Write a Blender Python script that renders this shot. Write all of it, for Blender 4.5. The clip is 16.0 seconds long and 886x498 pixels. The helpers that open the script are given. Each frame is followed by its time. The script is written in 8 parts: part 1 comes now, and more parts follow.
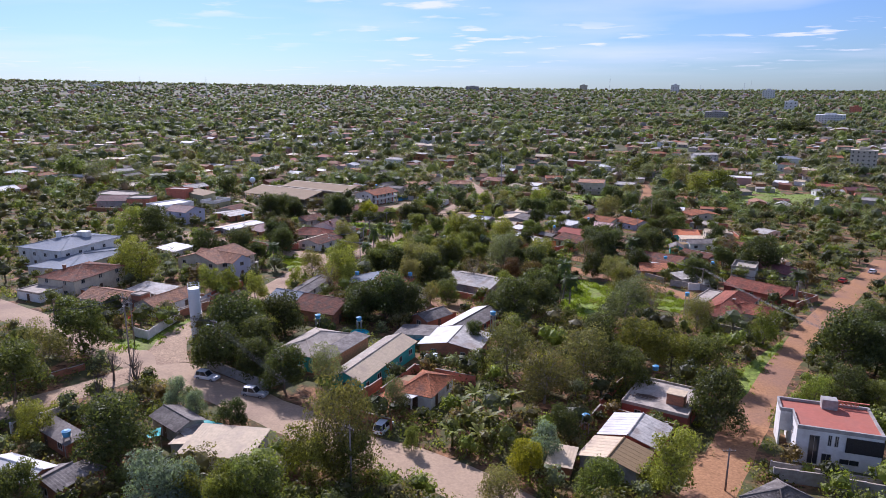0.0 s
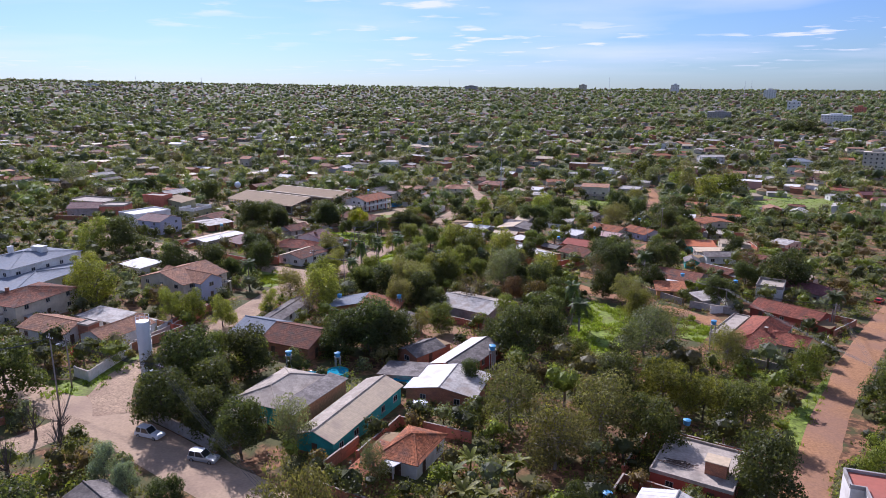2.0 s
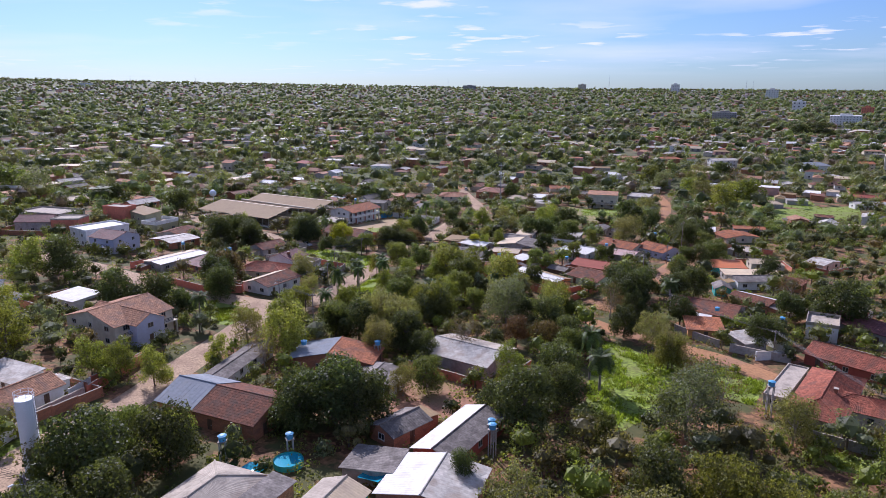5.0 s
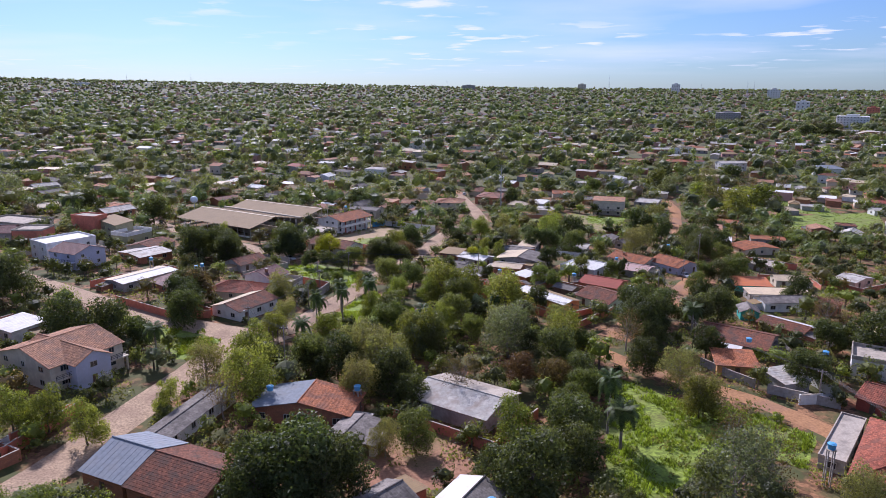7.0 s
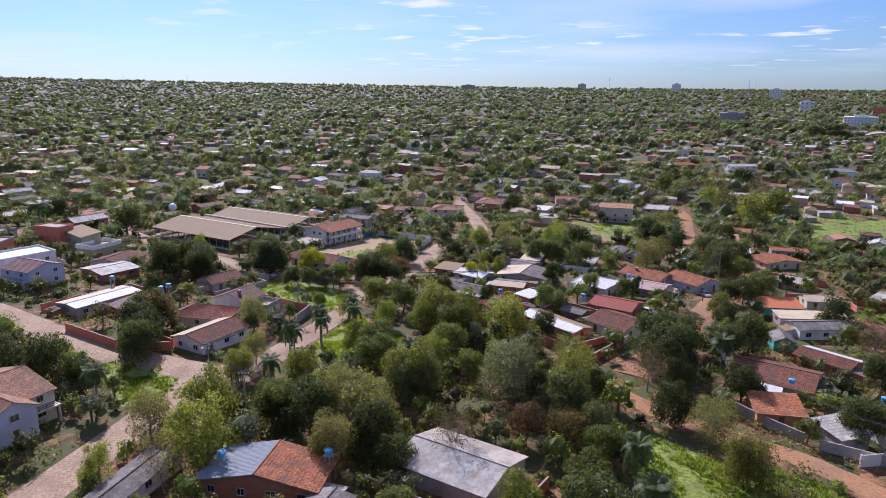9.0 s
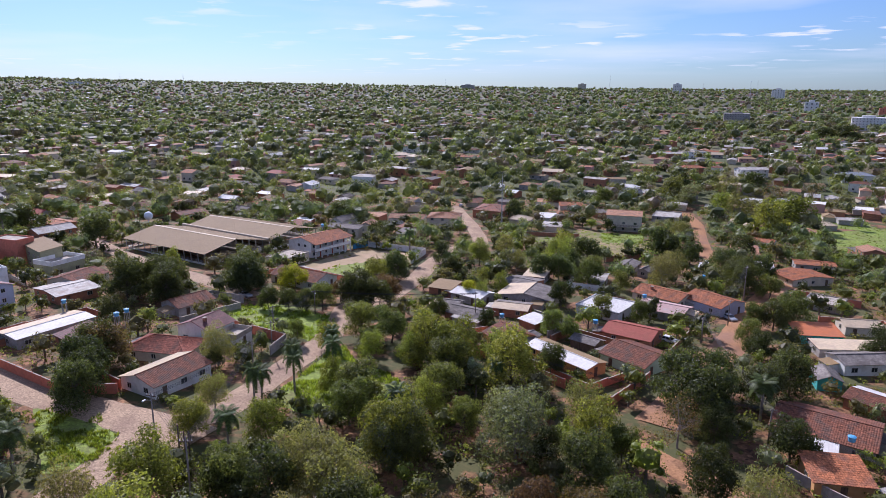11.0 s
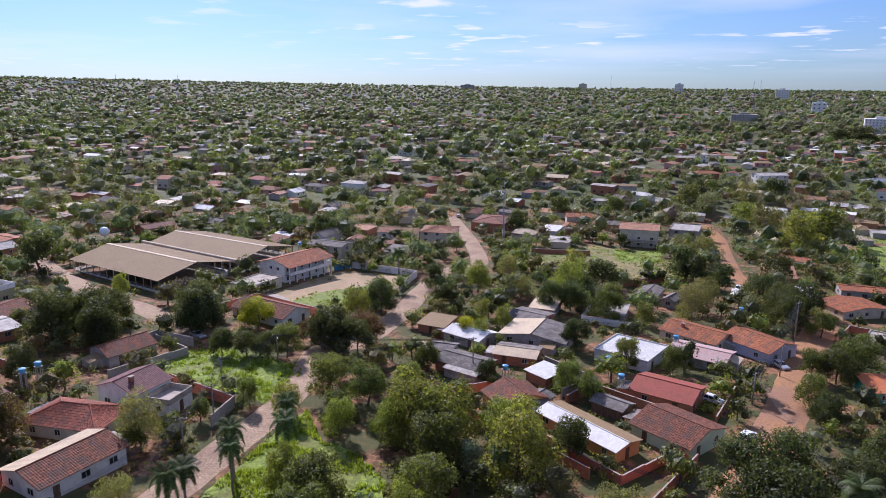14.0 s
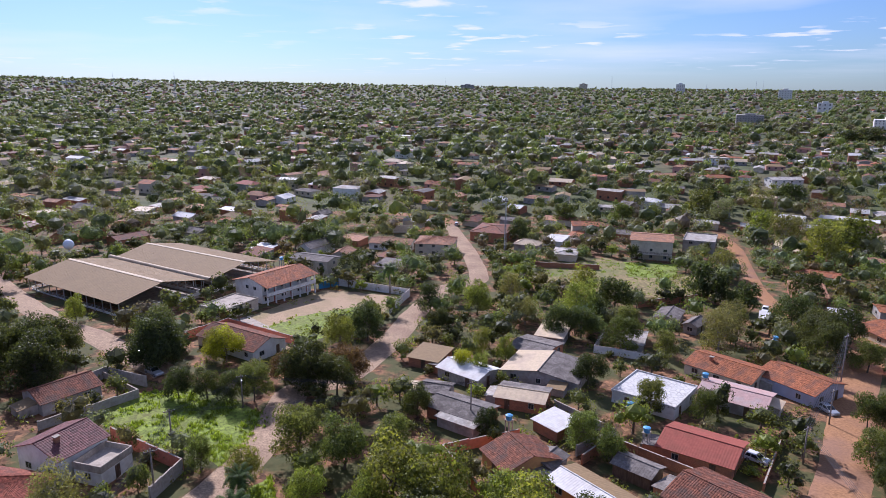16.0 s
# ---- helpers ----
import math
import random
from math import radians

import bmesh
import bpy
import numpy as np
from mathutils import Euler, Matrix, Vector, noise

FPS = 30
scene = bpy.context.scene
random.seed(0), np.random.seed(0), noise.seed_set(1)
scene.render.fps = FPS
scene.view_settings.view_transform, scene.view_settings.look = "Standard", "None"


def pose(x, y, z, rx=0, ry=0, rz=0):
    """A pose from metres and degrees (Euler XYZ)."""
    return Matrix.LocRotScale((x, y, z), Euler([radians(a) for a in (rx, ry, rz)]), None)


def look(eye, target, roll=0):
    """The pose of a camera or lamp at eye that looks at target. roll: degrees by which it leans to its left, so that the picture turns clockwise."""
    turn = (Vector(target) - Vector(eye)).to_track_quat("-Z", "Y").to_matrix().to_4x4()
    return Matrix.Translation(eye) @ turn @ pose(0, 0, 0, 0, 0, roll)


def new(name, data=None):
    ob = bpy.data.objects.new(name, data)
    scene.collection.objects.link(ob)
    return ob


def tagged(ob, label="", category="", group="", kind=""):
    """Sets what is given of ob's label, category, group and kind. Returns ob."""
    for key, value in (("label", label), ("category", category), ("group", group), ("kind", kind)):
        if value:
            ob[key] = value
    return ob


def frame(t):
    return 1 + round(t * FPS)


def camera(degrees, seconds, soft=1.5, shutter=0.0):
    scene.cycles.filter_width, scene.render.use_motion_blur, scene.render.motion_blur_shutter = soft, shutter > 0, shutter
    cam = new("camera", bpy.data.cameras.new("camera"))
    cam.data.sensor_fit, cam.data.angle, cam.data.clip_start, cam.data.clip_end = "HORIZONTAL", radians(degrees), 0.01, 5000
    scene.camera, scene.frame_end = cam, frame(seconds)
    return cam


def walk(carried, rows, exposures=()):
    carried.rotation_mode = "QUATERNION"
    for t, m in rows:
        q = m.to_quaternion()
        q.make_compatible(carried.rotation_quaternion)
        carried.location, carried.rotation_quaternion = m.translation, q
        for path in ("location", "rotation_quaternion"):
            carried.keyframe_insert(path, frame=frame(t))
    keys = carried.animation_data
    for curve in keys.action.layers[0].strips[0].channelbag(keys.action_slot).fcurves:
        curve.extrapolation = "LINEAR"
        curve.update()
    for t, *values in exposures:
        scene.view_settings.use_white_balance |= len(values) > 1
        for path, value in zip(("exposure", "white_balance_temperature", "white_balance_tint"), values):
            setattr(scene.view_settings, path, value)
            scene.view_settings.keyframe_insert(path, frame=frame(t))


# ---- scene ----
# camera: a level flight straight ahead, looking a little down
PATH = [
    (0.0, (0.00, 0.00, 58.00), (0.00, 97.33, 35.05), -0.000),
    (1.0, (0.72, 10.69, 58.00), (0.80, 108.01, 35.02), 0.011),
    (2.0, (1.43, 21.37, 57.99), (1.60, 118.69, 34.99), 0.023),
    (3.0, (2.14, 32.06, 57.98), (2.38, 129.38, 34.95), 0.036),
    (4.0, (2.86, 42.75, 57.96), (3.16, 140.06, 34.92), 0.049),
    (5.0, (3.57, 53.45, 57.94), (3.94, 150.75, 34.88), 0.062),
    (6.0, (4.28, 64.14, 57.92), (4.71, 161.44, 34.85), 0.077),
    (7.0, (4.99, 74.83, 57.90), (5.47, 172.13, 34.81), 0.092),
    (8.0, (5.70, 85.53, 57.87), (6.22, 182.82, 34.77), 0.107),
    (9.0, (6.41, 96.23, 57.84), (6.97, 193.52, 34.73), 0.123),
    (10.0, (7.12, 106.92, 57.81), (7.71, 204.21, 34.68), 0.140),
    (11.0, (7.83, 117.62, 57.77), (8.45, 214.91, 34.64), 0.157),
    (12.0, (8.54, 128.32, 57.73), (9.18, 225.60, 34.59), 0.175),
    (13.0, (9.25, 139.02, 57.69), (9.90, 236.30, 34.54), 0.194),
    (14.0, (9.95, 149.72, 57.64), (10.61, 247.00, 34.50), 0.213),
    (15.0, (10.66, 160.42, 57.59), (11.32, 257.70, 34.44), 0.232),
    (16.0, (11.36, 171.12, 57.54), (12.02, 268.40, 34.39), 0.253),
]
cam = camera(66.31, 16.0, soft=0.5)
walk(cam, [(t, look(eye, goal, roll)) for t, eye, goal, roll in PATH], exposures=[(0, 0.31, 5720, 26), (16, 0.31, 5720, 26)])

# ---------------------------------------------------------------- sky and sun
SUN_AZ, SUN_EL = radians(112), radians(35)          # direction to the sun, counter-clockwise from +x
world = bpy.data.worlds.new("sky")
scene.world = world
world.use_nodes = True
wn, wl = world.node_tree.nodes, world.node_tree.links
wn.clear()
w_out = wn.new("ShaderNodeOutputWorld")
w_bg = wn.new("ShaderNodeBackground")
w_sky = wn.new("ShaderNodeTexSky")
w_sky.sky_type, w_sky.sun_disc = "NISHITA", False
w_sky.sun_elevation, w_sky.sun_rotation = SUN_EL, math.pi / 2 - SUN_AZ
w_sky.air_density, w_sky.dust_density, w_sky.ozone_density = 1.0, 0.3, 2.5
# thin streaks of cloud, denser low over the horizon
w_tc = wn.new("ShaderNodeTexCoord")
w_sep = wn.new("ShaderNodeSeparateXYZ")
wl.new(w_tc.outputs["Generated"], w_sep.inputs[0])


def w_math(op, a, b=0.0, clamp=False):
    n = wn.new("ShaderNodeMath")
    n.operation, n.use_clamp = op, clamp
    for i, v in enumerate((a, b)):
        if isinstance(v, (int, float)):
            n.inputs[i].default_value = v
        else:
            wl.new(v, n.inputs[i])
    return n.outputs[0]


w_h = w_math("ADD", w_math("ABSOLUTE", w_sep.outputs["Z"]), 0.045)
w_cx = w_math("DIVIDE", w_sep.outputs["X"], w_h)
w_cy = w_math("DIVIDE", w_sep.outputs["Y"], w_h)
w_vec = wn.new("ShaderNodeCombineXYZ")
wl.new(w_math("ADD", w_cx, 13.7), w_vec.inputs[0]), wl.new(w_math("ADD", w_cy, 4.1), w_vec.inputs[1])


def w_noise(scale, detail, lo, hi):
    n = wn.new("ShaderNodeTexNoise")
    n.inputs["Scale"].default_value, n.inputs["Detail"].default_value = scale, detail
    wl.new(w_vec.outputs[0], n.inputs["Vector"])
    m = wn.new("ShaderNodeMapRange")
    m.inputs["From Min"].default_value, m.inputs["From Max"].default_value = lo, hi
    wl.new(n.outputs["Fac"], m.inputs["Value"])
    return m.outputs[0]


w_puffs = w_math("MULTIPLY", w_noise(1.6, 4, 0.56, 0.66), w_noise(0.25, 2, 0.44, 0.56), True)
w_side = wn.new("ShaderNodeMapRange")
w_side.inputs["From Min"].default_value, w_side.inputs["From Max"].default_value = 0.10, 0.60
wl.new(w_sep.outputs["X"], w_side.inputs["Value"])
w_veil = w_math("MULTIPLY", w_noise(0.22, 6, 0.46, 0.80), w_math("ADD", w_math("MULTIPLY", w_side.outputs[0], 0.35), 0.55), True)
w_cloud = w_math("MAXIMUM", w_math("MULTIPLY", w_puffs, 0.75), w_veil)
w_mix = wn.new("ShaderNodeMixRGB")
w_fade = wn.new("ShaderNodeMapRange")
w_fade.inputs["From Min"].default_value, w_fade.inputs["From Max"].default_value = 0.012, 0.05
wl.new(w_math("ABSOLUTE", w_sep.outputs["Z"]), w_fade.inputs["Value"])
wl.new(w_math("MULTIPLY", w_cloud, w_fade.outputs[0]), w_mix.inputs["Fac"])
w_tint = wn.new("ShaderNodeMixRGB")
w_tint.blend_type = "MULTIPLY"
w_tint.inputs["Fac"].default_value = 1.0
w_low = wn.new("ShaderNodeMapRange")
w_low.inputs["From Min"].default_value, w_low.inputs["From Max"].default_value = 0.0, 0.25
wl.new(w_math("ABSOLUTE", w_sep.outputs["Z"]), w_low.inputs["Value"])
w_tone = wn.new("ShaderNodeMixRGB")
w_tone.inputs["Color1"].default_value, w_tone.inputs["Color2"].default_value = (0.505, 0.70, 0.98, 1), (0.75, 0.89, 1.10, 1)
wl.new(w_low.outputs[0], w_tone.inputs["Fac"])
wl.new(w_tone.outputs[0], w_tint.inputs["Color2"])
wl.new(w_sky.outputs[0], w_tint.inputs["Color1"])
wl.new(w_tint.outputs[0], w_mix.inputs["Color1"])
w_mix.inputs["Color2"].default_value = (9.6, 9.6, 9.8, 1)
wl.new(w_mix.outputs[0], w_bg.inputs["Color"])
w_bg.inputs["Strength"].default_value = 0.083
wl.new(w_bg.outputs[0], w_out.inputs[0])

sun_data = bpy.data.lights.new("sun", "SUN")
sun_data.energy, sun_data.angle, sun_data.color = 5.0, radians(0.6), (1.0, 0.96, 0.90)
sun = new("sun", sun_data)
sun.matrix_world = look((math.cos(SUN_AZ) * math.cos(SUN_EL) * 200, math.sin(SUN_AZ) * math.cos(SUN_EL) * 200, math.sin(SUN_EL) * 200), (0, 0, 0))


# ---------------------------------------------------------------- materials
def material(name, base, rough=0.8, metal=0.0, vary=0.25, scale=1.0, stain=None, stain_amount=0.5, stain_scale=0.25,
             bump=0.0, bump_scale=8.0, random_hue=0.0, random_value=0.0, translucent=None, spec=0.3, stretch=(1, 1, 1), stain_at=(0.46, 0.66), cells=None, cracks=None):
    """A surface with fine grain, broad stains, and some change from object to object."""
    m = bpy.data.materials.new(name)
    m.use_nodes = True
    nd, ln = m.node_tree.nodes, m.node_tree.links
    b = nd["Principled BSDF"]
    b.inputs["Roughness"].default_value, b.inputs["Metallic"].default_value = rough, metal
    b.inputs["Specular IOR Level"].default_value = spec
    tc = nd.new("ShaderNodeTexCoord")
    mp = nd.new("ShaderNodeMapping")
    mp.inputs["Scale"].default_value = stretch
    ln.new(tc.outputs["Object"], mp.inputs["Vector"])

    def noise_of(sc, detail=4):
        n = nd.new("ShaderNodeTexNoise")
        n.inputs["Scale"].default_value, n.inputs["Detail"].default_value = sc, detail
        ln.new(mp.outputs[0], n.inputs["Vector"])
        return n.outputs["Fac"]

    def mixed(fac, a, c, kind="MIX"):
        n = nd.new("ShaderNodeMixRGB")
        n.blend_type = kind
        for i, v in zip(("Fac", "Color1", "Color2"), (fac, a, c)):
            if isinstance(v, (float, int)):
                n.inputs[i].default_value = v
            elif isinstance(v, tuple):
                n.inputs[i].default_value = (*v, 1) if len(v) == 3 else v
            else:
                ln.new(v, n.inputs[i])
        return n.outputs[0]

    def ramp(v, lo, hi):
        n = nd.new("ShaderNodeMapRange")
        n.inputs["From Min"].default_value, n.inputs["From Max"].default_value = lo, hi
        ln.new(v, n.inputs["Value"])
        return n.outputs[0]

    dark = tuple(c * (1 - vary) for c in base)
    light = tuple(min(0.92, c * (1 + vary)) for c in base)
    col = mixed(ramp(noise_of(6 * scale), 0.32, 0.68), dark, light)
    if cells:
        vo = nd.new("ShaderNodeTexVoronoi")
        vo.inputs["Scale"].default_value = cells[0]
        ln.new(mp.outputs[0], vo.inputs["Vector"])
        hs = nd.new("ShaderNodeHueSaturation")
        sep = nd.new("ShaderNodeSeparateXYZ")
        ln.new(vo.outputs["Color"], sep.inputs[0])
        rr = nd.new("ShaderNodeMapRange")
        rr.inputs["To Min"].default_value, rr.inputs["To Max"].default_value = 1 - cells[1], 1 + cells[1]
        ln.new(sep.outputs[0], rr.inputs["Value"]), ln.new(rr.outputs[0], hs.inputs["Value"]), ln.new(col, hs.inputs["Color"])
        col = hs.outputs[0]
    if cracks:
        vo = nd.new("ShaderNodeTexVoronoi")
        vo.feature = "DISTANCE_TO_EDGE"
        vo.inputs["Scale"].default_value = cracks[0]
        ln.new(mp.outputs[0], vo.inputs["Vector"])
        col = mixed(ramp(vo.outputs["Distance"], 0.0, 0.06), cracks[1], col)
    if stain:
        f = nd.new("ShaderNodeMath")
        f.operation = "MULTIPLY"
        ln.new(ramp(noise_of(stain_scale, 6), *stain_at), f.inputs[0])
        f.inputs[1].default_value = stain_amount
        col = mixed(f.outputs[0], col, stain)
    if random_hue or random_value:
        info = nd.new("ShaderNodeObjectInfo")
        hsv = nd.new("ShaderNodeHueSaturation")
        ln.new(col, hsv.inputs["Color"])
        for key, amount, mid in (("Hue", random_hue, 0.5), ("Value", random_value, 1.0)):
            r = nd.new("ShaderNodeMapRange")
            r.inputs["To Min"].default_value, r.inputs["To Max"].default_value = mid - amount, mid + amount
            if key == "Value":
                w = nd.new("ShaderNodeMath")
                w.operation = "FRACT"
                k = nd.new("ShaderNodeMath")
                k.operation = "MULTIPLY"
                k.inputs[1].default_value = 7.31
                ln.new(info.outputs["Random"], k.inputs[0]), ln.new(k.outputs[0], w.inputs[0])
                ln.new(w.outputs[0], r.inputs["Value"])
            else:
                ln.new(info.outputs["Random"], r.inputs["Value"])
            ln.new(r.outputs[0], hsv.inputs[key])
        col = hsv.outputs[0]
    ln.new(col, b.inputs["Base Color"])
    if bump:
        bp = nd.new("ShaderNodeBump")
        bp.inputs["Strength"].default_value, bp.inputs["Distance"].default_value = bump, 0.05
        ln.new(noise_of(bump_scale, 6), bp.inputs["Height"])
        ln.new(bp.outputs[0], b.inputs["Normal"])
    if translucent:
        tr = nd.new("ShaderNodeBsdfTranslucent")
        ln.new(mixed(1.0, col, translucent, "MULTIPLY"), tr.inputs["Color"])
        mx = nd.new("ShaderNodeMixShader")
        mx.inputs[0].default_value = 0.42
        ln.new(b.outputs[0], mx.inputs[1]), ln.new(tr.outputs[0], mx.inputs[2])
        ln.new(mx.outputs[0], nd["Material Output"].inputs["Surface"])
    return m


def leaf_material(name, base, rough=0.55, hue=0.02, value=0.25, uneven=(0.55, 1.4)):
    """Leaves: each cluster has its own shade, each tree its own tint; light shines through."""
    m = material(name, base, rough=rough, vary=0.3, scale=0.05, random_hue=hue, random_value=value, translucent=(1.58, 1.66, 0.7), spec=0.25)
    nd, ln = m.node_tree.nodes, m.node_tree.links
    geo = nd.new("ShaderNodeNewGeometry")
    rg = nd.new("ShaderNodeMapRange")
    rg.inputs["To Min"].default_value, rg.inputs["To Max"].default_value = uneven
    ln.new(geo.outputs["Random Per Island"], rg.inputs["Value"])
    hsv = [n for n in nd if n.bl_idname == "ShaderNodeHueSaturation"][0]
    h2 = nd.new("ShaderNodeHueSaturation")
    ln.new(hsv.outputs[0], h2.inputs["Color"])
    ln.new(rg.outputs[0], h2.inputs["Value"])
    for l in list(ln):
        if l.from_node == hsv and l.to_node != h2:
            ln.new(h2.outputs[0], l.to_socket)
    return m


M = {}
M["soil"] = material("red_soil", (0.20, 0.10, 0.048), 0.95, vary=0.35, scale=0.3, stain=(0.075, 0.085, 0.026), stain_amount=0.9, stain_scale=0.16, stain_at=(0.43, 0.55), cells=(0.9, 0.6), bump=0.4, bump_scale=3)
M["far_ground"] = material("far_ground", (0.085, 0.10, 0.035), 0.95, vary=0.35, scale=0.02, stain=(0.20, 0.12, 0.08), stain_amount=0.6, stain_scale=0.012)
M["cobble"] = material("cobble_road", (0.39, 0.275, 0.18), 0.9, vary=0.22, scale=0.5, stain=(0.24, 0.155, 0.11), stain_amount=0.6, stain_scale=0.14, bump=0.8, bump_scale=6, cells=(4.2, 0.24), spec=0.12)
M["dirt"] = material("dirt_road", (0.37, 0.195, 0.098), 0.95, spec=0.1, vary=0.22, scale=0.4, stain=(0.27, 0.16, 0.12), stain_amount=0.6, stain_scale=0.1, bump=0.5, bump_scale=4)
M["asphalt"] = material("earth_street", (0.42, 0.30, 0.20), 0.9, spec=0.12, vary=0.12, scale=0.4, stain=(0.22, 0.15, 0.12), stain_amount=0.5, stain_scale=0.09, bump=0.3)
M["lawn"] = material("grass_ground", (0.18, 0.235, 0.032), 0.9, cells=(1.3, 0.3), vary=0.35, scale=0.3, stain=(0.16, 0.13, 0.05), stain_amount=0.5, stain_scale=0.13, bump=0.6, bump_scale=5)
M["dry"] = material("dry_grass", (0.25, 0.195, 0.085), 0.95, vary=0.3, scale=0.3, stain=(0.14, 0.17, 0.045), stain_amount=0.7, stain_scale=0.1, bump=0.4, cells=(1.2, 0.3))
M["yard"] = material("yard_earth", (0.33, 0.17, 0.10), 0.95, vary=0.2, scale=0.4, stain=(0.13, 0.17, 0.05), stain_amount=0.6, stain_scale=0.12, bump=0.4)
M["sand"] = material("sandy_yard", (0.42, 0.30, 0.19), 0.95, vary=0.18, scale=0.4, stain=(0.20, 0.19, 0.08), stain_amount=0.6, stain_scale=0.1, bump=0.3, spec=0.1)
M["tile"] = material("clay_tile", (0.36, 0.125, 0.052), 0.85, vary=0.35, scale=0.5, stain=(0.16, 0.085, 0.06), stain_amount=0.65, stain_scale=0.45, random_value=0.12, bump=0.3, cells=(2.6, 0.3))
M["tile_dark"] = material("weathered_tile", (0.20, 0.075, 0.042), 0.88, vary=0.4, scale=0.5, stain=(0.10, 0.07, 0.055), stain_amount=0.7, stain_scale=0.5, random_value=0.15, bump=0.3, cells=(2.6, 0.3))
M["tile_red"] = material("red_tile", (0.29, 0.088, 0.05), 0.85, vary=0.35, scale=0.5, stain=(0.14, 0.07, 0.05), stain_amount=0.6, stain_scale=0.45, random_value=0.1, bump=0.3, cells=(2.6, 0.3))
M["tile_pale"] = material("faded_tile", (0.38, 0.19, 0.105), 0.88, vary=0.3, scale=0.6, stain=(0.20, 0.13, 0.10), stain_amount=0.6, stain_scale=0.5, random_value=0.12, bump=0.3, cells=(2.6, 0.3))
M["tile_maroon"] = material("maroon_tile", (0.17, 0.062, 0.055), 0.7, vary=0.25, scale=0.6, stain=(0.12, 0.06, 0.055), stain_amount=0.5, stain_scale=0.5, bump=0.2, cells=(2.6, 0.3))
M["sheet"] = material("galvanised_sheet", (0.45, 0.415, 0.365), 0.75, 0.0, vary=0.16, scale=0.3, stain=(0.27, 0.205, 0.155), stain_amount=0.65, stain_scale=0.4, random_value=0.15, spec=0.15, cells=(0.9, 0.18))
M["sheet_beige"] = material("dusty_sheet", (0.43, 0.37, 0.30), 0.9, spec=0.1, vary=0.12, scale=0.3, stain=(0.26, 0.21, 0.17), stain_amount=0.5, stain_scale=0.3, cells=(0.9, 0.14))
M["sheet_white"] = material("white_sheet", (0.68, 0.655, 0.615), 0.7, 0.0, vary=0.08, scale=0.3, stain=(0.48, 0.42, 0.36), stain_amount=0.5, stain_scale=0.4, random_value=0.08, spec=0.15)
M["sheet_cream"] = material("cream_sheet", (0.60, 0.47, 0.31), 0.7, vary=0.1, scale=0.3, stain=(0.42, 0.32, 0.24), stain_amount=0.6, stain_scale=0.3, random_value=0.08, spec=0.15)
M["sheet_red"] = material("red_sheet", (0.34, 0.10, 0.07), 0.8, 0.0, vary=0.12, scale=0.3, stain=(0.24, 0.09, 0.06), stain_amount=0.5, stain_scale=0.4, random_value=0.1, spec=0.15)
M["sheet_pink"] = material("faded_red_sheet", (0.50, 0.33, 0.29), 0.8, 0.0, vary=0.1, scale=0.3, stain=(0.42, 0.38, 0.36), stain_amount=0.6, stain_scale=0.4, spec=0.15)
M["sheet_orange"] = material("orange_sheet", (0.52, 0.17, 0.07), 0.6, vary=0.1, scale=0.3, stain=(0.40, 0.15, 0.08), stain_amount=0.5, spec=0.15)
M["sheet_blue"] = material("blue_grey_sheet", (0.25, 0.27, 0.295), 0.85, 0.0, vary=0.12, scale=0.3, stain=(0.28, 0.27, 0.26), stain_amount=0.4, stain_scale=0.4, spec=0.15)
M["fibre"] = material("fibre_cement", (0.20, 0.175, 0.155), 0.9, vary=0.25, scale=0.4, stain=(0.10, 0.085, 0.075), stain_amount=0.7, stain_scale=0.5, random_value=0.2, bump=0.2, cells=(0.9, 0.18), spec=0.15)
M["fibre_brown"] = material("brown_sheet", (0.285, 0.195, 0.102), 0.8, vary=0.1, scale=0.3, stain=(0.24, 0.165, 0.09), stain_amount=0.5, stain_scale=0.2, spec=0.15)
M["concrete"] = material("concrete", (0.44, 0.375, 0.305), 0.9, vary=0.15, scale=0.4, stain=(0.22, 0.19, 0.16), stain_amount=0.7, stain_scale=0.5, bump=0.2, spec=0.15)
M["membrane"] = material("cracked_white_roof", (0.62, 0.60, 0.56), 0.8, vary=0.12, scale=0.3, stain=(0.5, 0.48, 0.46), stain_amount=0.5, stain_scale=0.6, cracks=(0.9, (0.3, 0.28, 0.26)), spec=0.15)
M["roof_red"] = material("red_roof_paint", (0.42, 0.135, 0.09), 0.7, vary=0.07, scale=0.3, stain=(0.36, 0.14, 0.10), stain_amount=0.5, stain_scale=0.4)
M["w_white"] = material("white_plaster", (0.74, 0.72, 0.68), 0.85, vary=0.05, scale=0.3, stain=(0.48, 0.43, 0.37), stain_amount=0.5, stain_scale=0.6)
M["w_cream"] = material("cream_plaster", (0.60, 0.52, 0.40), 0.85, vary=0.06, scale=0.3, stain=(0.40, 0.32, 0.24), stain_amount=0.5, stain_scale=0.6)
M["w_grey"] = material("grey_render", (0.38, 0.35, 0.32), 0.9, vary=0.12, scale=0.3, stain=(0.20, 0.17, 0.15), stain_amount=0.6, stain_scale=0.6)
M["w_brick"] = material("brick_wall", (0.40, 0.17, 0.095), 0.9, vary=0.3, scale=1.2, stain=(0.20, 0.11, 0.08), stain_amount=0.6, stain_scale=0.6, bump=0.3, stretch=(1, 1, 3))
M["w_brickred"] = material("red_brick_wall", (0.46, 0.185, 0.10), 0.9, vary=0.2, scale=1.2, stain=(0.36, 0.15, 0.09), stain_amount=0.5, stain_scale=0.5, bump=0.3, cells=(3.5, 0.2))
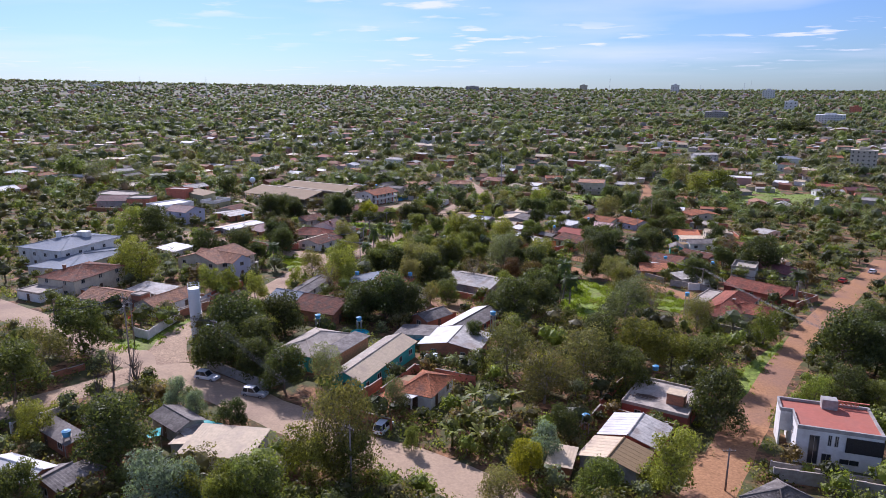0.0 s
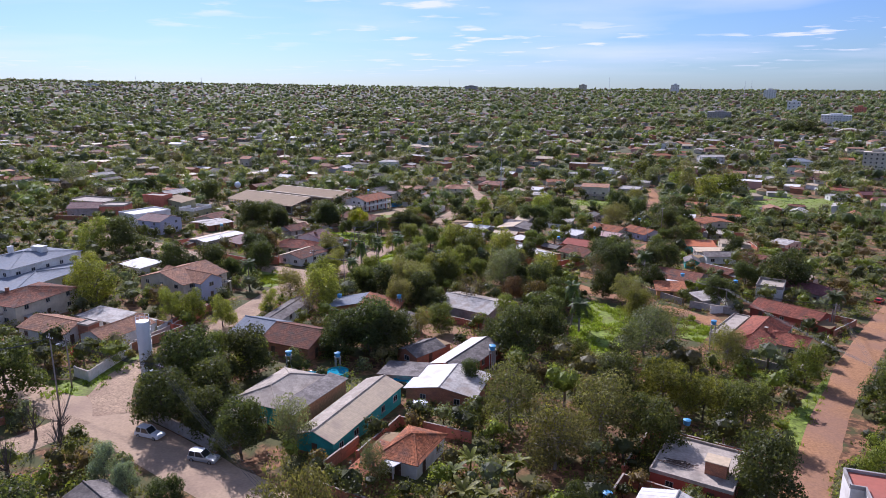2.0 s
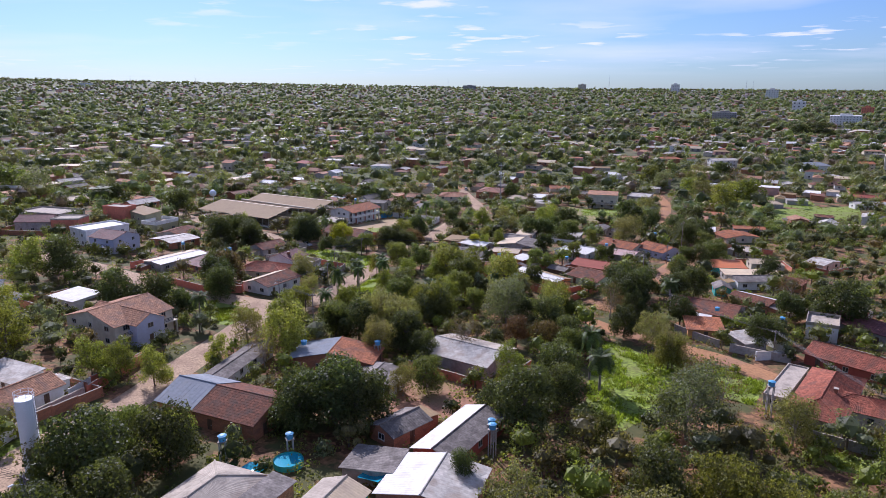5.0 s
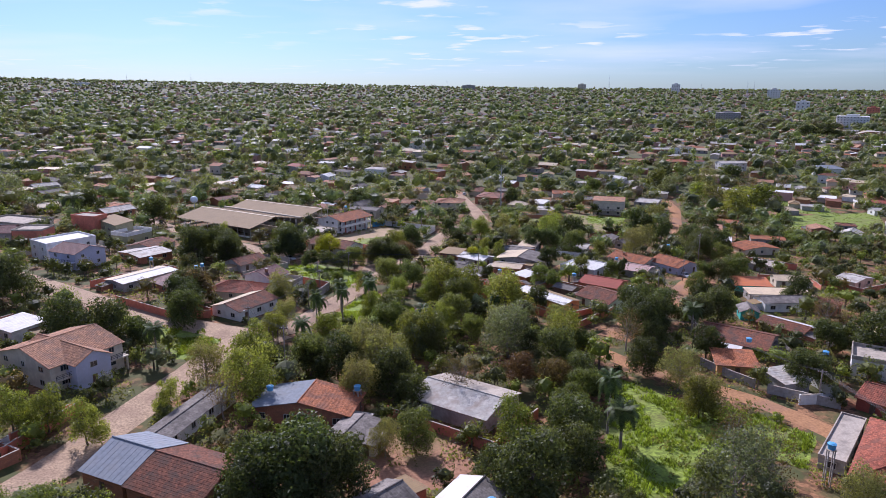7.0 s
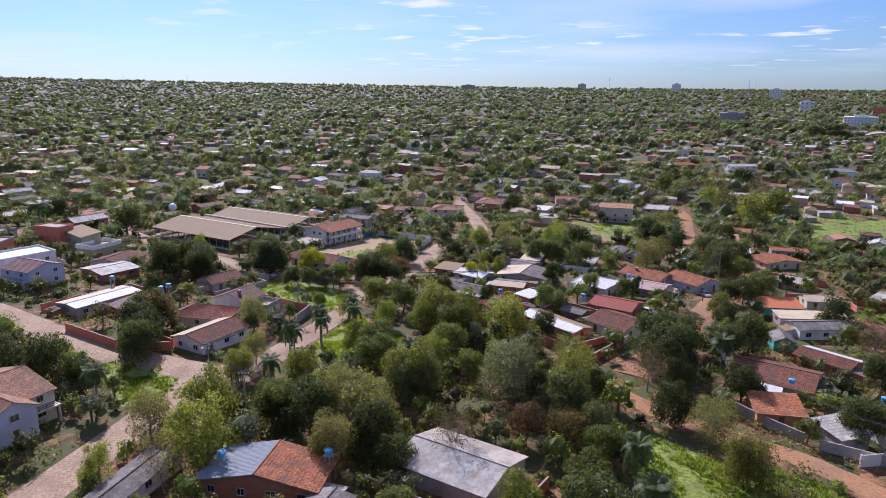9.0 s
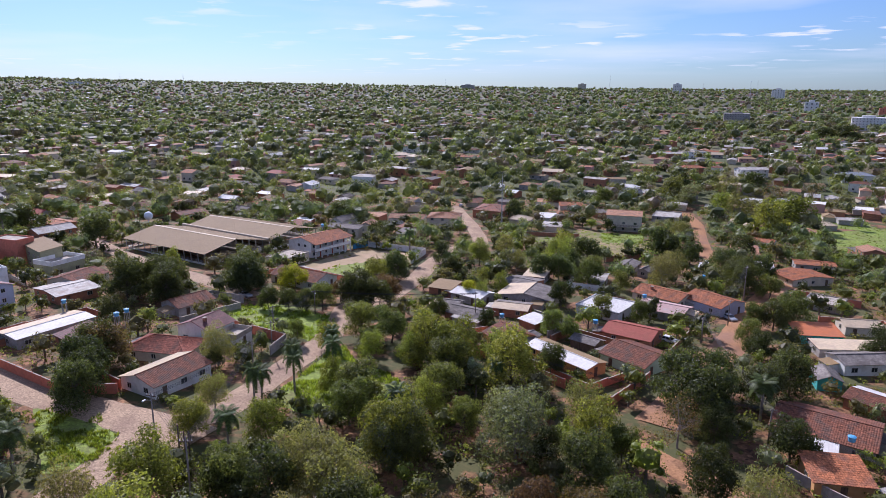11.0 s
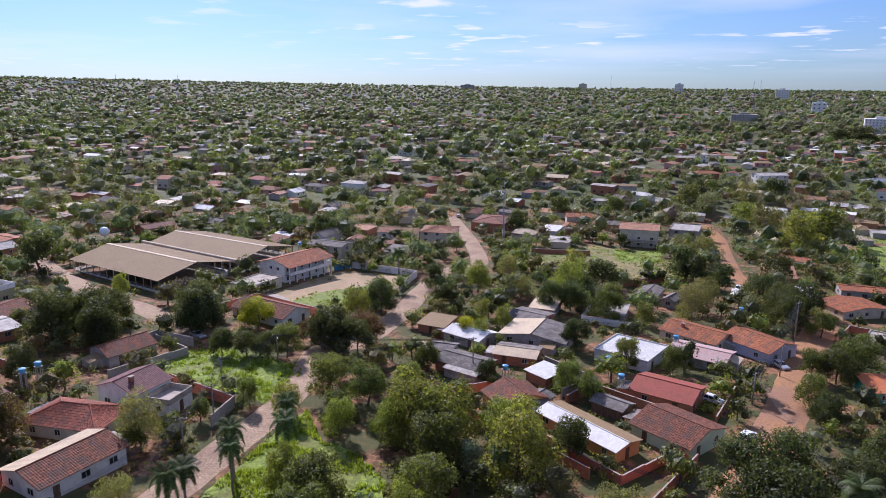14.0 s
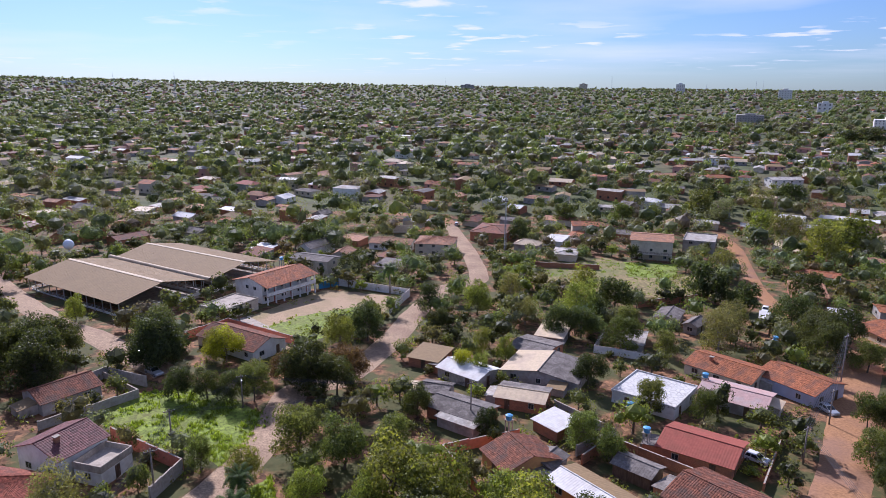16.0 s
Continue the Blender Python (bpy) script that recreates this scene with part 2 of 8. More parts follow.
M["w_olive"] = material("olive_paint", (0.36, 0.34, 0.20), 0.85, vary=0.08, scale=0.3, stain=(0.26, 0.24, 0.15), stain_amount=0.5, stain_scale=0.5)
M["w_teal"] = material("teal_paint", (0.05, 0.36, 0.32), 0.8, vary=0.08, scale=0.3, stain=(0.05, 0.25, 0.22), stain_amount=0.5, stain_scale=0.6)
M["w_lavender"] = material("lavender_paint", (0.50, 0.50, 0.60), 0.8, vary=0.05, scale=0.3, stain=(0.40, 0.38, 0.42), stain_amount=0.5)
M["w_orange"] = material("ochre_paint", (0.55, 0.30, 0.12), 0.8, vary=0.08, scale=0.3, stain=(0.40, 0.20, 0.09), stain_amount=0.5)
M["w_red"] = material("red_paint", (0.38, 0.09, 0.06), 0.8, vary=0.1, scale=0.3, stain=(0.25, 0.07, 0.05), stain_amount=0.5)
M["w_green"] = material("pale_green_paint", (0.50, 0.60, 0.42), 0.8, vary=0.06, scale=0.3, stain=(0.36, 0.42, 0.30), stain_amount=0.4)
M["w_pink"] = material("pink_plaster", (0.55, 0.30, 0.26), 0.85, vary=0.06, scale=0.3, stain=(0.4, 0.22, 0.18), stain_amount=0.4)
M["w_blue"] = material("blue_paint", (0.06, 0.26, 0.46), 0.8, vary=0.08, scale=0.3, stain=(0.05, 0.18, 0.32), stain_amount=0.5)
M["w_coral"] = material("coral_wall", (0.60, 0.20, 0.125), 0.85, vary=0.1, scale=0.3, stain=(0.34, 0.12, 0.08), stain_amount=0.5, stain_scale=0.5)
M["glass"] = material("window_glass", (0.03, 0.035, 0.04), 0.12, vary=0.1, spec=0.7)
M["frame"] = material("window_frame", (0.45, 0.42, 0.38), 0.6, vary=0.1, random_value=0.3)
M["dark_wood"] = material("dark_wood", (0.12, 0.075, 0.05), 0.75, vary=0.3, scale=0.6, stretch=(1, 1, 0.2), random_value=0.2)
M["iron"] = material("dark_iron", (0.05, 0.045, 0.045), 0.6, 0.4, vary=0.2)
M["pole"] = material("weathered_pole", (0.23, 0.19, 0.165), 0.85, vary=0.2, scale=0.5, random_value=0.2)
M["wire"] = material("cable", (0.03, 0.03, 0.035), 0.6, vary=0.1)
M["tank_blue"] = material("blue_tank", (0.10, 0.33, 0.55), 0.5, vary=0.08, random_value=0.2)
M["tank_white"] = material("white_tank", (0.72, 0.75, 0.78), 0.5, vary=0.05, stain=(0.5, 0.5, 0.5), stain_amount=0.3)
M["bark"] = material("bark", (0.14, 0.11, 0.085), 0.95, vary=0.35, scale=0.6, bump=0.6, stretch=(1, 1, 0.3), random_value=0.25)
M["bark_pale"] = material("pale_bark", (0.26, 0.22, 0.19), 0.95, vary=0.3, scale=0.6, bump=0.5, stretch=(1, 1, 0.3))
M["leaf_dark"] = leaf_material("dark_leaves", (0.076, 0.087, 0.030))
M["leaf_mid"] = leaf_material("green_leaves", (0.135, 0.148, 0.042))
M["leaf_light"] = leaf_material("light_leaves", (0.208, 0.218, 0.044))
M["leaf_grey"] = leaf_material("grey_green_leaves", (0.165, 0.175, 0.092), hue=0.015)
M["leaf_olive"] = leaf_material("olive_leaves", (0.188, 0.172, 0.064), hue=0.015)
M["leaf_yellow"] = leaf_material("yellow_green_leaves", (0.31, 0.30, 0.02), hue=0.01, value=0.1)
M["leaf_brown"] = leaf_material("russet_leaves", (0.15, 0.095, 0.045), hue=0.02)
M["leaf_silver"] = leaf_material("silver_leaves", (0.20, 0.24, 0.19), hue=0.01)
M["leaf_pink"] = leaf_material("red_flowers", (0.42, 0.06, 0.09), hue=0.02)
M["palm_leaf"] = leaf_material("palm_fronds", (0.085, 0.118, 0.035), hue=0.015)
M["grass"] = leaf_material("grass_blades", (0.190, 0.230, 0.032), hue=0.02)
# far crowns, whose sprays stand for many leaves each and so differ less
# base colours paler and duller than the near leaves, standing in for haze
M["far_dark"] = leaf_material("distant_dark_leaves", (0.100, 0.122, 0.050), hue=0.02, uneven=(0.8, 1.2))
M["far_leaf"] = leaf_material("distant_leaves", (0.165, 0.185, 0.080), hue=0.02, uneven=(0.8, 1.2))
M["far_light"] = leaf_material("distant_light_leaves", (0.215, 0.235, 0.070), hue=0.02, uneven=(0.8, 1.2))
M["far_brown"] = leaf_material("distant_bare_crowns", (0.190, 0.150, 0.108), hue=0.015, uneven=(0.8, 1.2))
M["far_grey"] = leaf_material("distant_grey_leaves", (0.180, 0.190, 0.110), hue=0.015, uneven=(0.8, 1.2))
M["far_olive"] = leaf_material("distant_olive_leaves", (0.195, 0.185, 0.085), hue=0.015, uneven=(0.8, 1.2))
M["paint_white"] = material("white_car_paint", (0.78, 0.79, 0.80), 0.3, vary=0.02, spec=0.6)
M["paint_silver"] = material("silver_car_paint", (0.45, 0.47, 0.50), 0.3, 0.3, vary=0.02, spec=0.6)
M["paint_red"] = material("red_car_paint", (0.45, 0.03, 0.03), 0.3, vary=0.02, spec=0.6)
M["rubber"] = material("rubber", (0.02, 0.02, 0.02), 0.9, vary=0.2)
M["chrome"] = material("grey_metal", (0.5, 0.5, 0.52), 0.35, 0.8, vary=0.05)
M["lamp_glass"] = material("lamp_glass", (0.7, 0.7, 0.68), 0.2, vary=0.02)
M["red_lamp"] = material("red_lamp_glass", (0.45, 0.02, 0.02), 0.25, vary=0.02)
M["tarp"] = material("teal_tarpaulin", (0.05, 0.42, 0.40), 0.6, vary=0.1, stain=(0.1, 0.5, 0.48), stain_amount=0.4)
M["water"] = material("pool_water", (0.02, 0.30, 0.42), 0.1, vary=0.1, spec=0.6)


# ---------------------------------------------------------------- terrain
def step(a, b, v):
    s = min(1.0, max(0.0, (v - a) / (b - a)))
    return s * s * (3 - 2 * s)


def ground_z(x, y):
    """Height of the land: falls gently ahead and to the right, a shallow valley, then the town's slope and far hills."""
    cx = min(235, max(-235, x))
    near = 1.45 - 0.028 * cx - 0.027 * (min(457, max(-140, y)) - 233)
    r = math.hypot(x, y)
    up = step(457, 664, y)
    z = near + 0.0224 * cx * up + 7 * up + min(1660, max(0, r - 664)) * 0.006
    u = min(0.9, max(-0.9, x / max(y, 50)))
    far = 52 + ((0.1 - u) * 70 if u < 0.1 else -(u - 0.1) * 34)
    return z + (far - z) * step(1250, 4900, r) ** 1.3


def mesh_of(name, verts, faces, mats, smooth=False, index=None):
    me = bpy.data.meshes.new(name)
    me.from_pydata(verts, [], faces)
    for m in (mats if isinstance(mats, (list, tuple)) else [mats]):
        me.materials.append(m)
    if index is not None:
        me.polygons.foreach_set("material_index", index)
    if smooth:
        me.polygons.foreach_set("use_smooth", [True] * len(me.polygons))
    me.update()
    return me


def build_ground():
    xs, ys = [], []
    v = 0.0
    while v < 5200:
        xs.append(v)
        v += 6 if v < 180 else 6 * (v / 180) ** 1.1
    xs = [-a for a in reversed(xs[1:])] + xs
    v = -400.0
    while v < 5200:
        ys.append(v)
        v += 6 if abs(v) < 360 else 6 * (abs(v) / 360) ** 1.2
    n = len(xs)
    verts = [(x, y, ground_z(x, y)) for y in ys for x in xs]
    faces, index = [], []
    for j in range(len(ys) - 1):
        for i in range(n - 1):
            faces.append((j * n + i, j * n + i + 1, j * n + n + i + 1, j * n + n + i))
            index.append(0 if ys[j] < 500 and abs(xs[i]) < 360 else 1)
    ob = new("ground", mesh_of("ground", verts, faces, [M["soil"], M["far_ground"]], True, index))
    tagged(ob, "red earth with grass and weeds, sloping gently", "ground", kind="structure")


build_ground()


def ribbon(name, points, width, mat, label, lift=0.05, kind="structure", category="road"):
    """A road strip that follows the land; points are the middle line."""
    pts = [Vector((x, y, 0)) for x, y in points]
    fine = []
    for i in range(len(pts) - 1):
        a, b = pts[max(i - 1, 0)], pts[i]
        c, d = pts[i + 1], pts[min(i + 2, len(pts) - 1)]
        k = max(2, int((c - b).length / 3))
        for s in range(k):
            t = s / k
            fine.append(0.5 * (2 * b + (c - a) * t + (2 * a - 5 * b + 4 * c - d) * t * t + (3 * b - a - 3 * c + d) * t ** 3))
    fine.append(pts[-1])
    verts, faces, cols = [], [], 7
    for i, p in enumerate(fine):
        q = (fine[min(i + 1, len(fine) - 1)] - fine[max(i - 1, 0)]).normalized()
        side = Vector((-q.y, q.x, 0))
        for j in range(cols):
            s = j / (cols - 1) * 2 - 1
            edge = abs(s) > 0.99
            o = p + side * s * (width / 2 + (0.35 * noise.noise(p * 0.35 + Vector((s * 9, 0, 0))) if edge else 0))
            verts.append((o.x, o.y, ground_z(o.x, o.y) + (0.01 if edge else lift + 0.03 * (1 - s * s))))
    for i in range(len(fine) - 1):
        for j in range(cols - 1):
            faces.append((i * cols + j, i * cols + j + 1, (i + 1) * cols + j + 1, (i + 1) * cols + j))
    ob = new(name, mesh_of(name, verts, faces, mat, True))
    return tagged(ob, label, category, kind=kind)


def patch(name, points, mat, label, lift=0.03, kind="structure", category="ground"):
    """A yard or meadow with an uneven rim, following the land; points are its outline."""
    c = sum((Vector((x, y, 0)) for x, y in points), Vector()) / len(points)
    rim = []
    for i in range(len(points)):
        a, b = Vector((*points[i], 0)), Vector((*points[(i + 1) % len(points)], 0))
        k = max(2, int((b - a).length / 1.5))
        for s in range(k):
            p = a.lerp(b, s / k)
            d = (p - c).normalized()
            rim.append(p + d * noise.noise(p * 0.4) * 0.9)
    rings = 6
    verts = [(c.x, c.y, ground_z(c.x, c.y) + lift)]
    for r in range(1, rings + 1):
        for p in rim:
            o = c.lerp(p, r / rings)
            verts.append((o.x, o.y, ground_z(o.x, o.y) + (0.005 if r == rings else lift)))
    n = len(rim)
    faces = [(0, 1 + i, 1 + (i + 1) % n) for i in range(n)]
    for r in range(rings - 1):
        o = 1 + r * n
        faces += [(o + i, o + n + i, o + n + (i + 1) % n, o + (i + 1) % n) for i in range(n)]
    ob = new(name, mesh_of(name, verts, faces, mat, True))
    return tagged(ob, label, category, kind=kind)


# ---------------------------------------------------------------- building helpers
MESHES = {}


def part(name, me, parent, m=None, label=""):
    """One mesh object under a thing or a part, at the local pose m."""
    ob = new(name, me)
    ob.parent = parent
    if m is not None:
        ob.matrix_basis = m
    if label:
        ob["label"] = label
    return ob


class Build:
    """Collects faces for one mesh."""

    def __init__(self):
        self.v, self.f, self.i = [], [], []

    def face(self, pts, mat=0):
        n = len(self.v)
        self.v += [tuple(p) for p in pts]
        self.f.append(tuple(range(n, n + len(pts))))
        self.i.append(mat)

    def box(self, x0, y0, z0, x1, y1, z1, mat=0, bevel=0.0):
        n = len(self.v)
        if bevel:
            b = bevel
            ring = lambda d, z: [(x0 + d, y0 + d, z), (x1 - d, y0 + d, z), (x1 - d, y1 - d, z), (x0 + d, y1 - d, z)]
            self.v += ring(b, z0) + ring(0, z0 + b) + ring(0, z1 - b) + ring(b, z1)
            fs = [(3, 2, 1, 0), (12, 13, 14, 15)]
            for r in range(3):
                fs += [(r * 4 + i, r * 4 + (i + 1) % 4, r * 4 + 4 + (i + 1) % 4, r * 4 + 4 + i) for i in range(4)]
        else:
            self.v += [(x0, y0, z0), (x1, y0, z0), (x1, y1, z0), (x0, y1, z0), (x0, y0, z1), (x1, y0, z1), (x1, y1, z1), (x0, y1, z1)]
            fs = [(3, 2, 1, 0), (4, 5, 6, 7), (0, 1, 5, 4), (1, 2, 6, 5), (2, 3, 7, 6), (3, 0, 4, 7)]
        self.f += [tuple(n + k for k in f) for f in fs]
        self.i += [mat] * len(fs)

    def path(self, pts, r, sides=4, mat=0):
        """A bent tube along a line of points, in one piece."""
        n = len(self.v)
        pts = [Vector(p) for p in pts]
        for i, p in enumerate(pts):
            d = (pts[min(i + 1, len(pts) - 1)] - pts[max(i - 1, 0)]).normalized()
            s = Vector((-d.y, d.x, 0)).normalized()
            t = d.cross(s)
            self.v += [tuple(p + (s * math.cos(k * math.tau / sides) + t * math.sin(k * math.tau / sides)) * r) for k in range(sides)]
        for i in range(len(pts) - 1):
            for k in range(sides):
                self.f.append((n + i * sides + k, n + i * sides + (k + 1) % sides, n + (i + 1) * sides + (k + 1) % sides, n + (i + 1) * sides + k))
                self.i.append(mat)

    def tube(self, a, b, r0, r1, sides=8, mat=0, caps=True):
        a, b = Vector(a), Vector(b)
        d = (b - a).normalized()
        s = d.orthogonal().normalized()
        t = d.cross(s)
        n = len(self.v)
        for c, r in ((a, r0), (b, r1)):
            self.v += [tuple(c + (s * math.cos(k * math.tau / sides) + t * math.sin(k * math.tau / sides)) * r) for k in range(sides)]
        for k in range(sides):
            self.f.append((n + k, n + (k + 1) % sides, n + sides + (k + 1) % sides, n + sides + k))
            self.i.append(mat)
        if caps:
            self.f += [tuple(n + k for k in reversed(range(sides))), tuple(n + sides + k for k in range(sides))]
            self.i += [mat, mat]

    def slope(self, e0, e1, r1, r0, kind="flat", thick=0.07, mat=0):
        """A roof plane from the eave e0-e1 up to the ridge r0-r1, with rolls and courses as its covering has them."""
        e0, e1, r1, r0 = (Vector(p) for p in (e0, e1, r1, r0))
        nrm = (e1 - e0).cross(r0 - e0)
        if nrm.length < 1e-6:
            nrm = (e1 - e0).cross(r1 - e0)
        nrm.normalize()
        if nrm.z < 0:
            nrm = -nrm
        width = max((e1 - e0).length, (r1 - r0).length)
        height = ((r0 + r1) / 2 - (e0 + e1) / 2).length
        if kind == "tile":
            per, amp, row = 0.36, 0.05, 0.5
            nu, nv = max(6, int(width / per) * 3), max(2, int(height / row))
            us = [i / nu for i in range(nu + 1)]
            vs = sorted([j / nv for j in range(nv + 1)] + [(j + 0.93) / nv for j in range(nv)])
            hgt = lambda i, j: amp * (0.0, 0.85, 0.85)[i % 3] + 0.03 * (1 - (vs[j] * nv) % 1.0 if vs[j] < 1 else 0)
        elif kind == "sheet":
            per = 0.42
            nu = max(8, int(width / per) * 3)
            us, vs = [i / nu for i in range(nu + 1)], [0, 0.5, 1]
            hgt = lambda i, j: (0.0, 0.012, 0.022)[i % 3]
        elif kind == "seam":
            nu = max(2, int(width / 0.9)) * 3
            us, vs = [], [0, 0.5, 1]
            for k in range(nu // 3):
                us += [(k + f) / (nu // 3) for f in (0, 0.025, 0.05)]
            us.append(1.0)
            hgt = lambda i, j: (0.0, 0.025, 0.0)[i % 3]
        else:
            us, vs = [0, 0.5, 1], [0, 0.5, 1]
            hgt = lambda i, j: 0.0
        n, c = len(self.v), len(us)
        for j, v in enumerate(vs):
            a, b = e0.lerp(r0, v), e1.lerp(r1, v)
            for i, u in enumerate(us):
                self.v.append(tuple(a.lerp(b, u) + nrm * hgt(i, j)))
        for j in range(len(vs) - 1):
            for i in range(c - 1):
                self.f.append((n + j * c + i, n + j * c + i + 1, n + (j + 1) * c + i + 1, n + (j + 1) * c + i))
                self.i.append(mat)
        low = [p - nrm * thick for p in (e0, e1, r1, r0)]
        top = (e0, e1, r1, r0)
        self.face(list(reversed(low)), mat)
        for k in range(4):
            self.face((low[k], low[(k + 1) % 4], top[(k + 1) % 4], top[k]), mat)

    def mesh(self, name, mats, smooth=False):
        return mesh_of(name, self.v, self.f, mats, smooth, self.i)


def shared(key, maker):
    if key not in MESHES:
        MESHES[key] = maker()
    return MESHES[key]


def window_meshes(w, h):
    def frame_mesh():
        b = Build()
        for x0, x1, z0, z1 in ((-w / 2, w / 2, 0, 0.07), (-w / 2, w / 2, h - 0.07, h), (-w / 2, -w / 2 + 0.07, 0.07, h - 0.07), (w / 2 - 0.07, w / 2, 0.07, h - 0.07), (-0.03, 0.03, 0.07, h - 0.07)):
            b.box(x0, -0.06, z0, x1, 0.02, z1)
        return b.mesh("window", M["frame"])

    def pane_mesh():
        b = Build()
        b.box(-w / 2 + 0.05, -0.025, 0.05, w / 2 - 0.05, 0.0, h - 0.05)
        return b.mesh("pane", M["glass"])

    def sill_mesh():
        b = Build()
        b.box(-w / 2 - 0.08, -0.14, -0.08, w / 2 + 0.08, 0.02, 0)
        return b.mesh("sill", M["concrete"])
    return shared(("wf", w, h), frame_mesh), shared(("wp", w, h), pane_mesh), shared(("ws", w), sill_mesh)


def add_window(root, m, w=1.4, h=1.1, sill=True):
    fr, pa, si = window_meshes(w, h)
    win = part("window", fr, root, m)
    part("pane", pa, win)
    if sill:
        part("sill", si, win)


def add_door(root, m, mat="dark_wood", w=0.95, h=2.05):
    def leaf():
        b = Build()
        b.box(-w / 2, -0.05, 0, w / 2, 0.0, h)
        for z0, z1 in ((0.15, 0.95), (1.1, h - 0.12)):
            b.box(-w / 2 + 0.12, -0.075, z0, w / 2 - 0.12, -0.05, z1)
        return b.mesh("door", M[mat])

    def knob():
        b = Build()
        b.box(w / 2 - 0.16, -0.12, 1.0, w / 2 - 0.06, -0.05, 1.06)
        return b.mesh("handle", M["chrome"])
    d = part("door", shared(("door", mat, w, h), leaf), root, m)
    part("handle", shared(("knob", w), knob), d)


def wall_pose(side, s, L, W, z):
    """A pose on a wall: the local -y looks outwards."""
    if side == 0:
        return pose(s, -W / 2 - 0.003, z, 0, 0, 0)
    if side == 1:
        return pose(L / 2 + 0.003, s, z, 0, 0, 90)
    if side == 2:
        return pose(s, W / 2 + 0.003, z, 0, 0, 180)
    return pose(-L / 2 - 0.003, s, z, 0, 0, -90)


def roof_of(root, L, W, h, rise, style, mat, kind, over, mat2=None, ridge=None):
    """Roof parts over a body L x W whose eaves are at h; the ridge runs along x."""
    a, c = L / 2 + over, W / 2 + over
    e = h
    t = rise
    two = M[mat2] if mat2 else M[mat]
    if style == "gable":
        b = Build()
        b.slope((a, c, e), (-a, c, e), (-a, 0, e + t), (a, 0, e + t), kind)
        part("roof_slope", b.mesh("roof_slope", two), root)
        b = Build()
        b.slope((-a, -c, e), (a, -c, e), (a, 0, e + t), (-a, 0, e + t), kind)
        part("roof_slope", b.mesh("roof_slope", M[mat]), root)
        b = Build()
        if ridge:
            g = 0.55
            b.slope((-a, -g, e + t - g * t / c + 0.11), (a, -g, e + t - g * t / c + 0.11), (a, 0, e + t + 0.12), (-a, 0, e + t + 0.12))
            b.slope((a, g, e + t - g * t / c + 0.11), (-a, g, e + t - g * t / c + 0.11), (-a, 0, e + t + 0.12), (a, 0, e + t + 0.12))
        else:
            b.tube((-a, 0, e + t + 0.02), (a, 0, e + t + 0.02), 0.13, 0.13, 8)
        part("ridge_cap", b.mesh("ridge_cap", M[ridge or mat]), root)
    elif style == "hip":
        r = max(0.2, a - c)
        for pts in (((-a, -c, e), (a, -c, e), (r, 0, e + t), (-r, 0, e + t)), ((a, c, e), (-a, c, e), (-r, 0, e + t), (r, 0, e + t)),
                    ((a, -c, e), (a, c, e), (r, 0, e + t), (r, 0, e + t)), ((-a, c, e), (-a, -c, e), (-r, 0, e + t), (-r, 0, e + t))):
            b = Build()
            b.slope(*pts, kind)
            part("roof_slope", b.mesh("roof_slope", M[mat]), root)
        b = Build()
        b.tube((-r, 0, e + t + 0.03), (r, 0, e + t + 0.03), 0.12, 0.12, 8)
        for sx in (-1, 1):
            for sy in (-1, 1):
                b.tube((sx * r, 0, e + t + 0.03), (sx * a, sy * c, e + 0.05), 0.11, 0.11, 8)
        part("ridge_cap", b.mesh("ridge_cap", M[ridge or mat]), root)
    elif style == "shed":
        b = Build()
        b.slope((-a, -c, e), (a, -c, e), (a, c, e + t), (-a, c, e + t), kind)
        part("roof", b.mesh("roof", M[mat]), root)
    elif style == "flat":
        b = Build()
        b.box(-L / 2, -W / 2, e - 0.15, L / 2, W / 2, e)
        part("roof", b.mesh("roof", M[mat]), root)
        b = Build()
        p = 0.18
        hh = e + max(0.12, t)
        for x0, y0, x1, y1 in ((-a, -c, a, -c + p), (-a, c - p, a, c), (-a, -c + p, -a + p, c - p), (a - p, -c + p, a, c - p)):
            b.box(x0, y0, e - 0.2, x1, y1, hh)
        part("parapet", b.mesh("parapet", two), root)


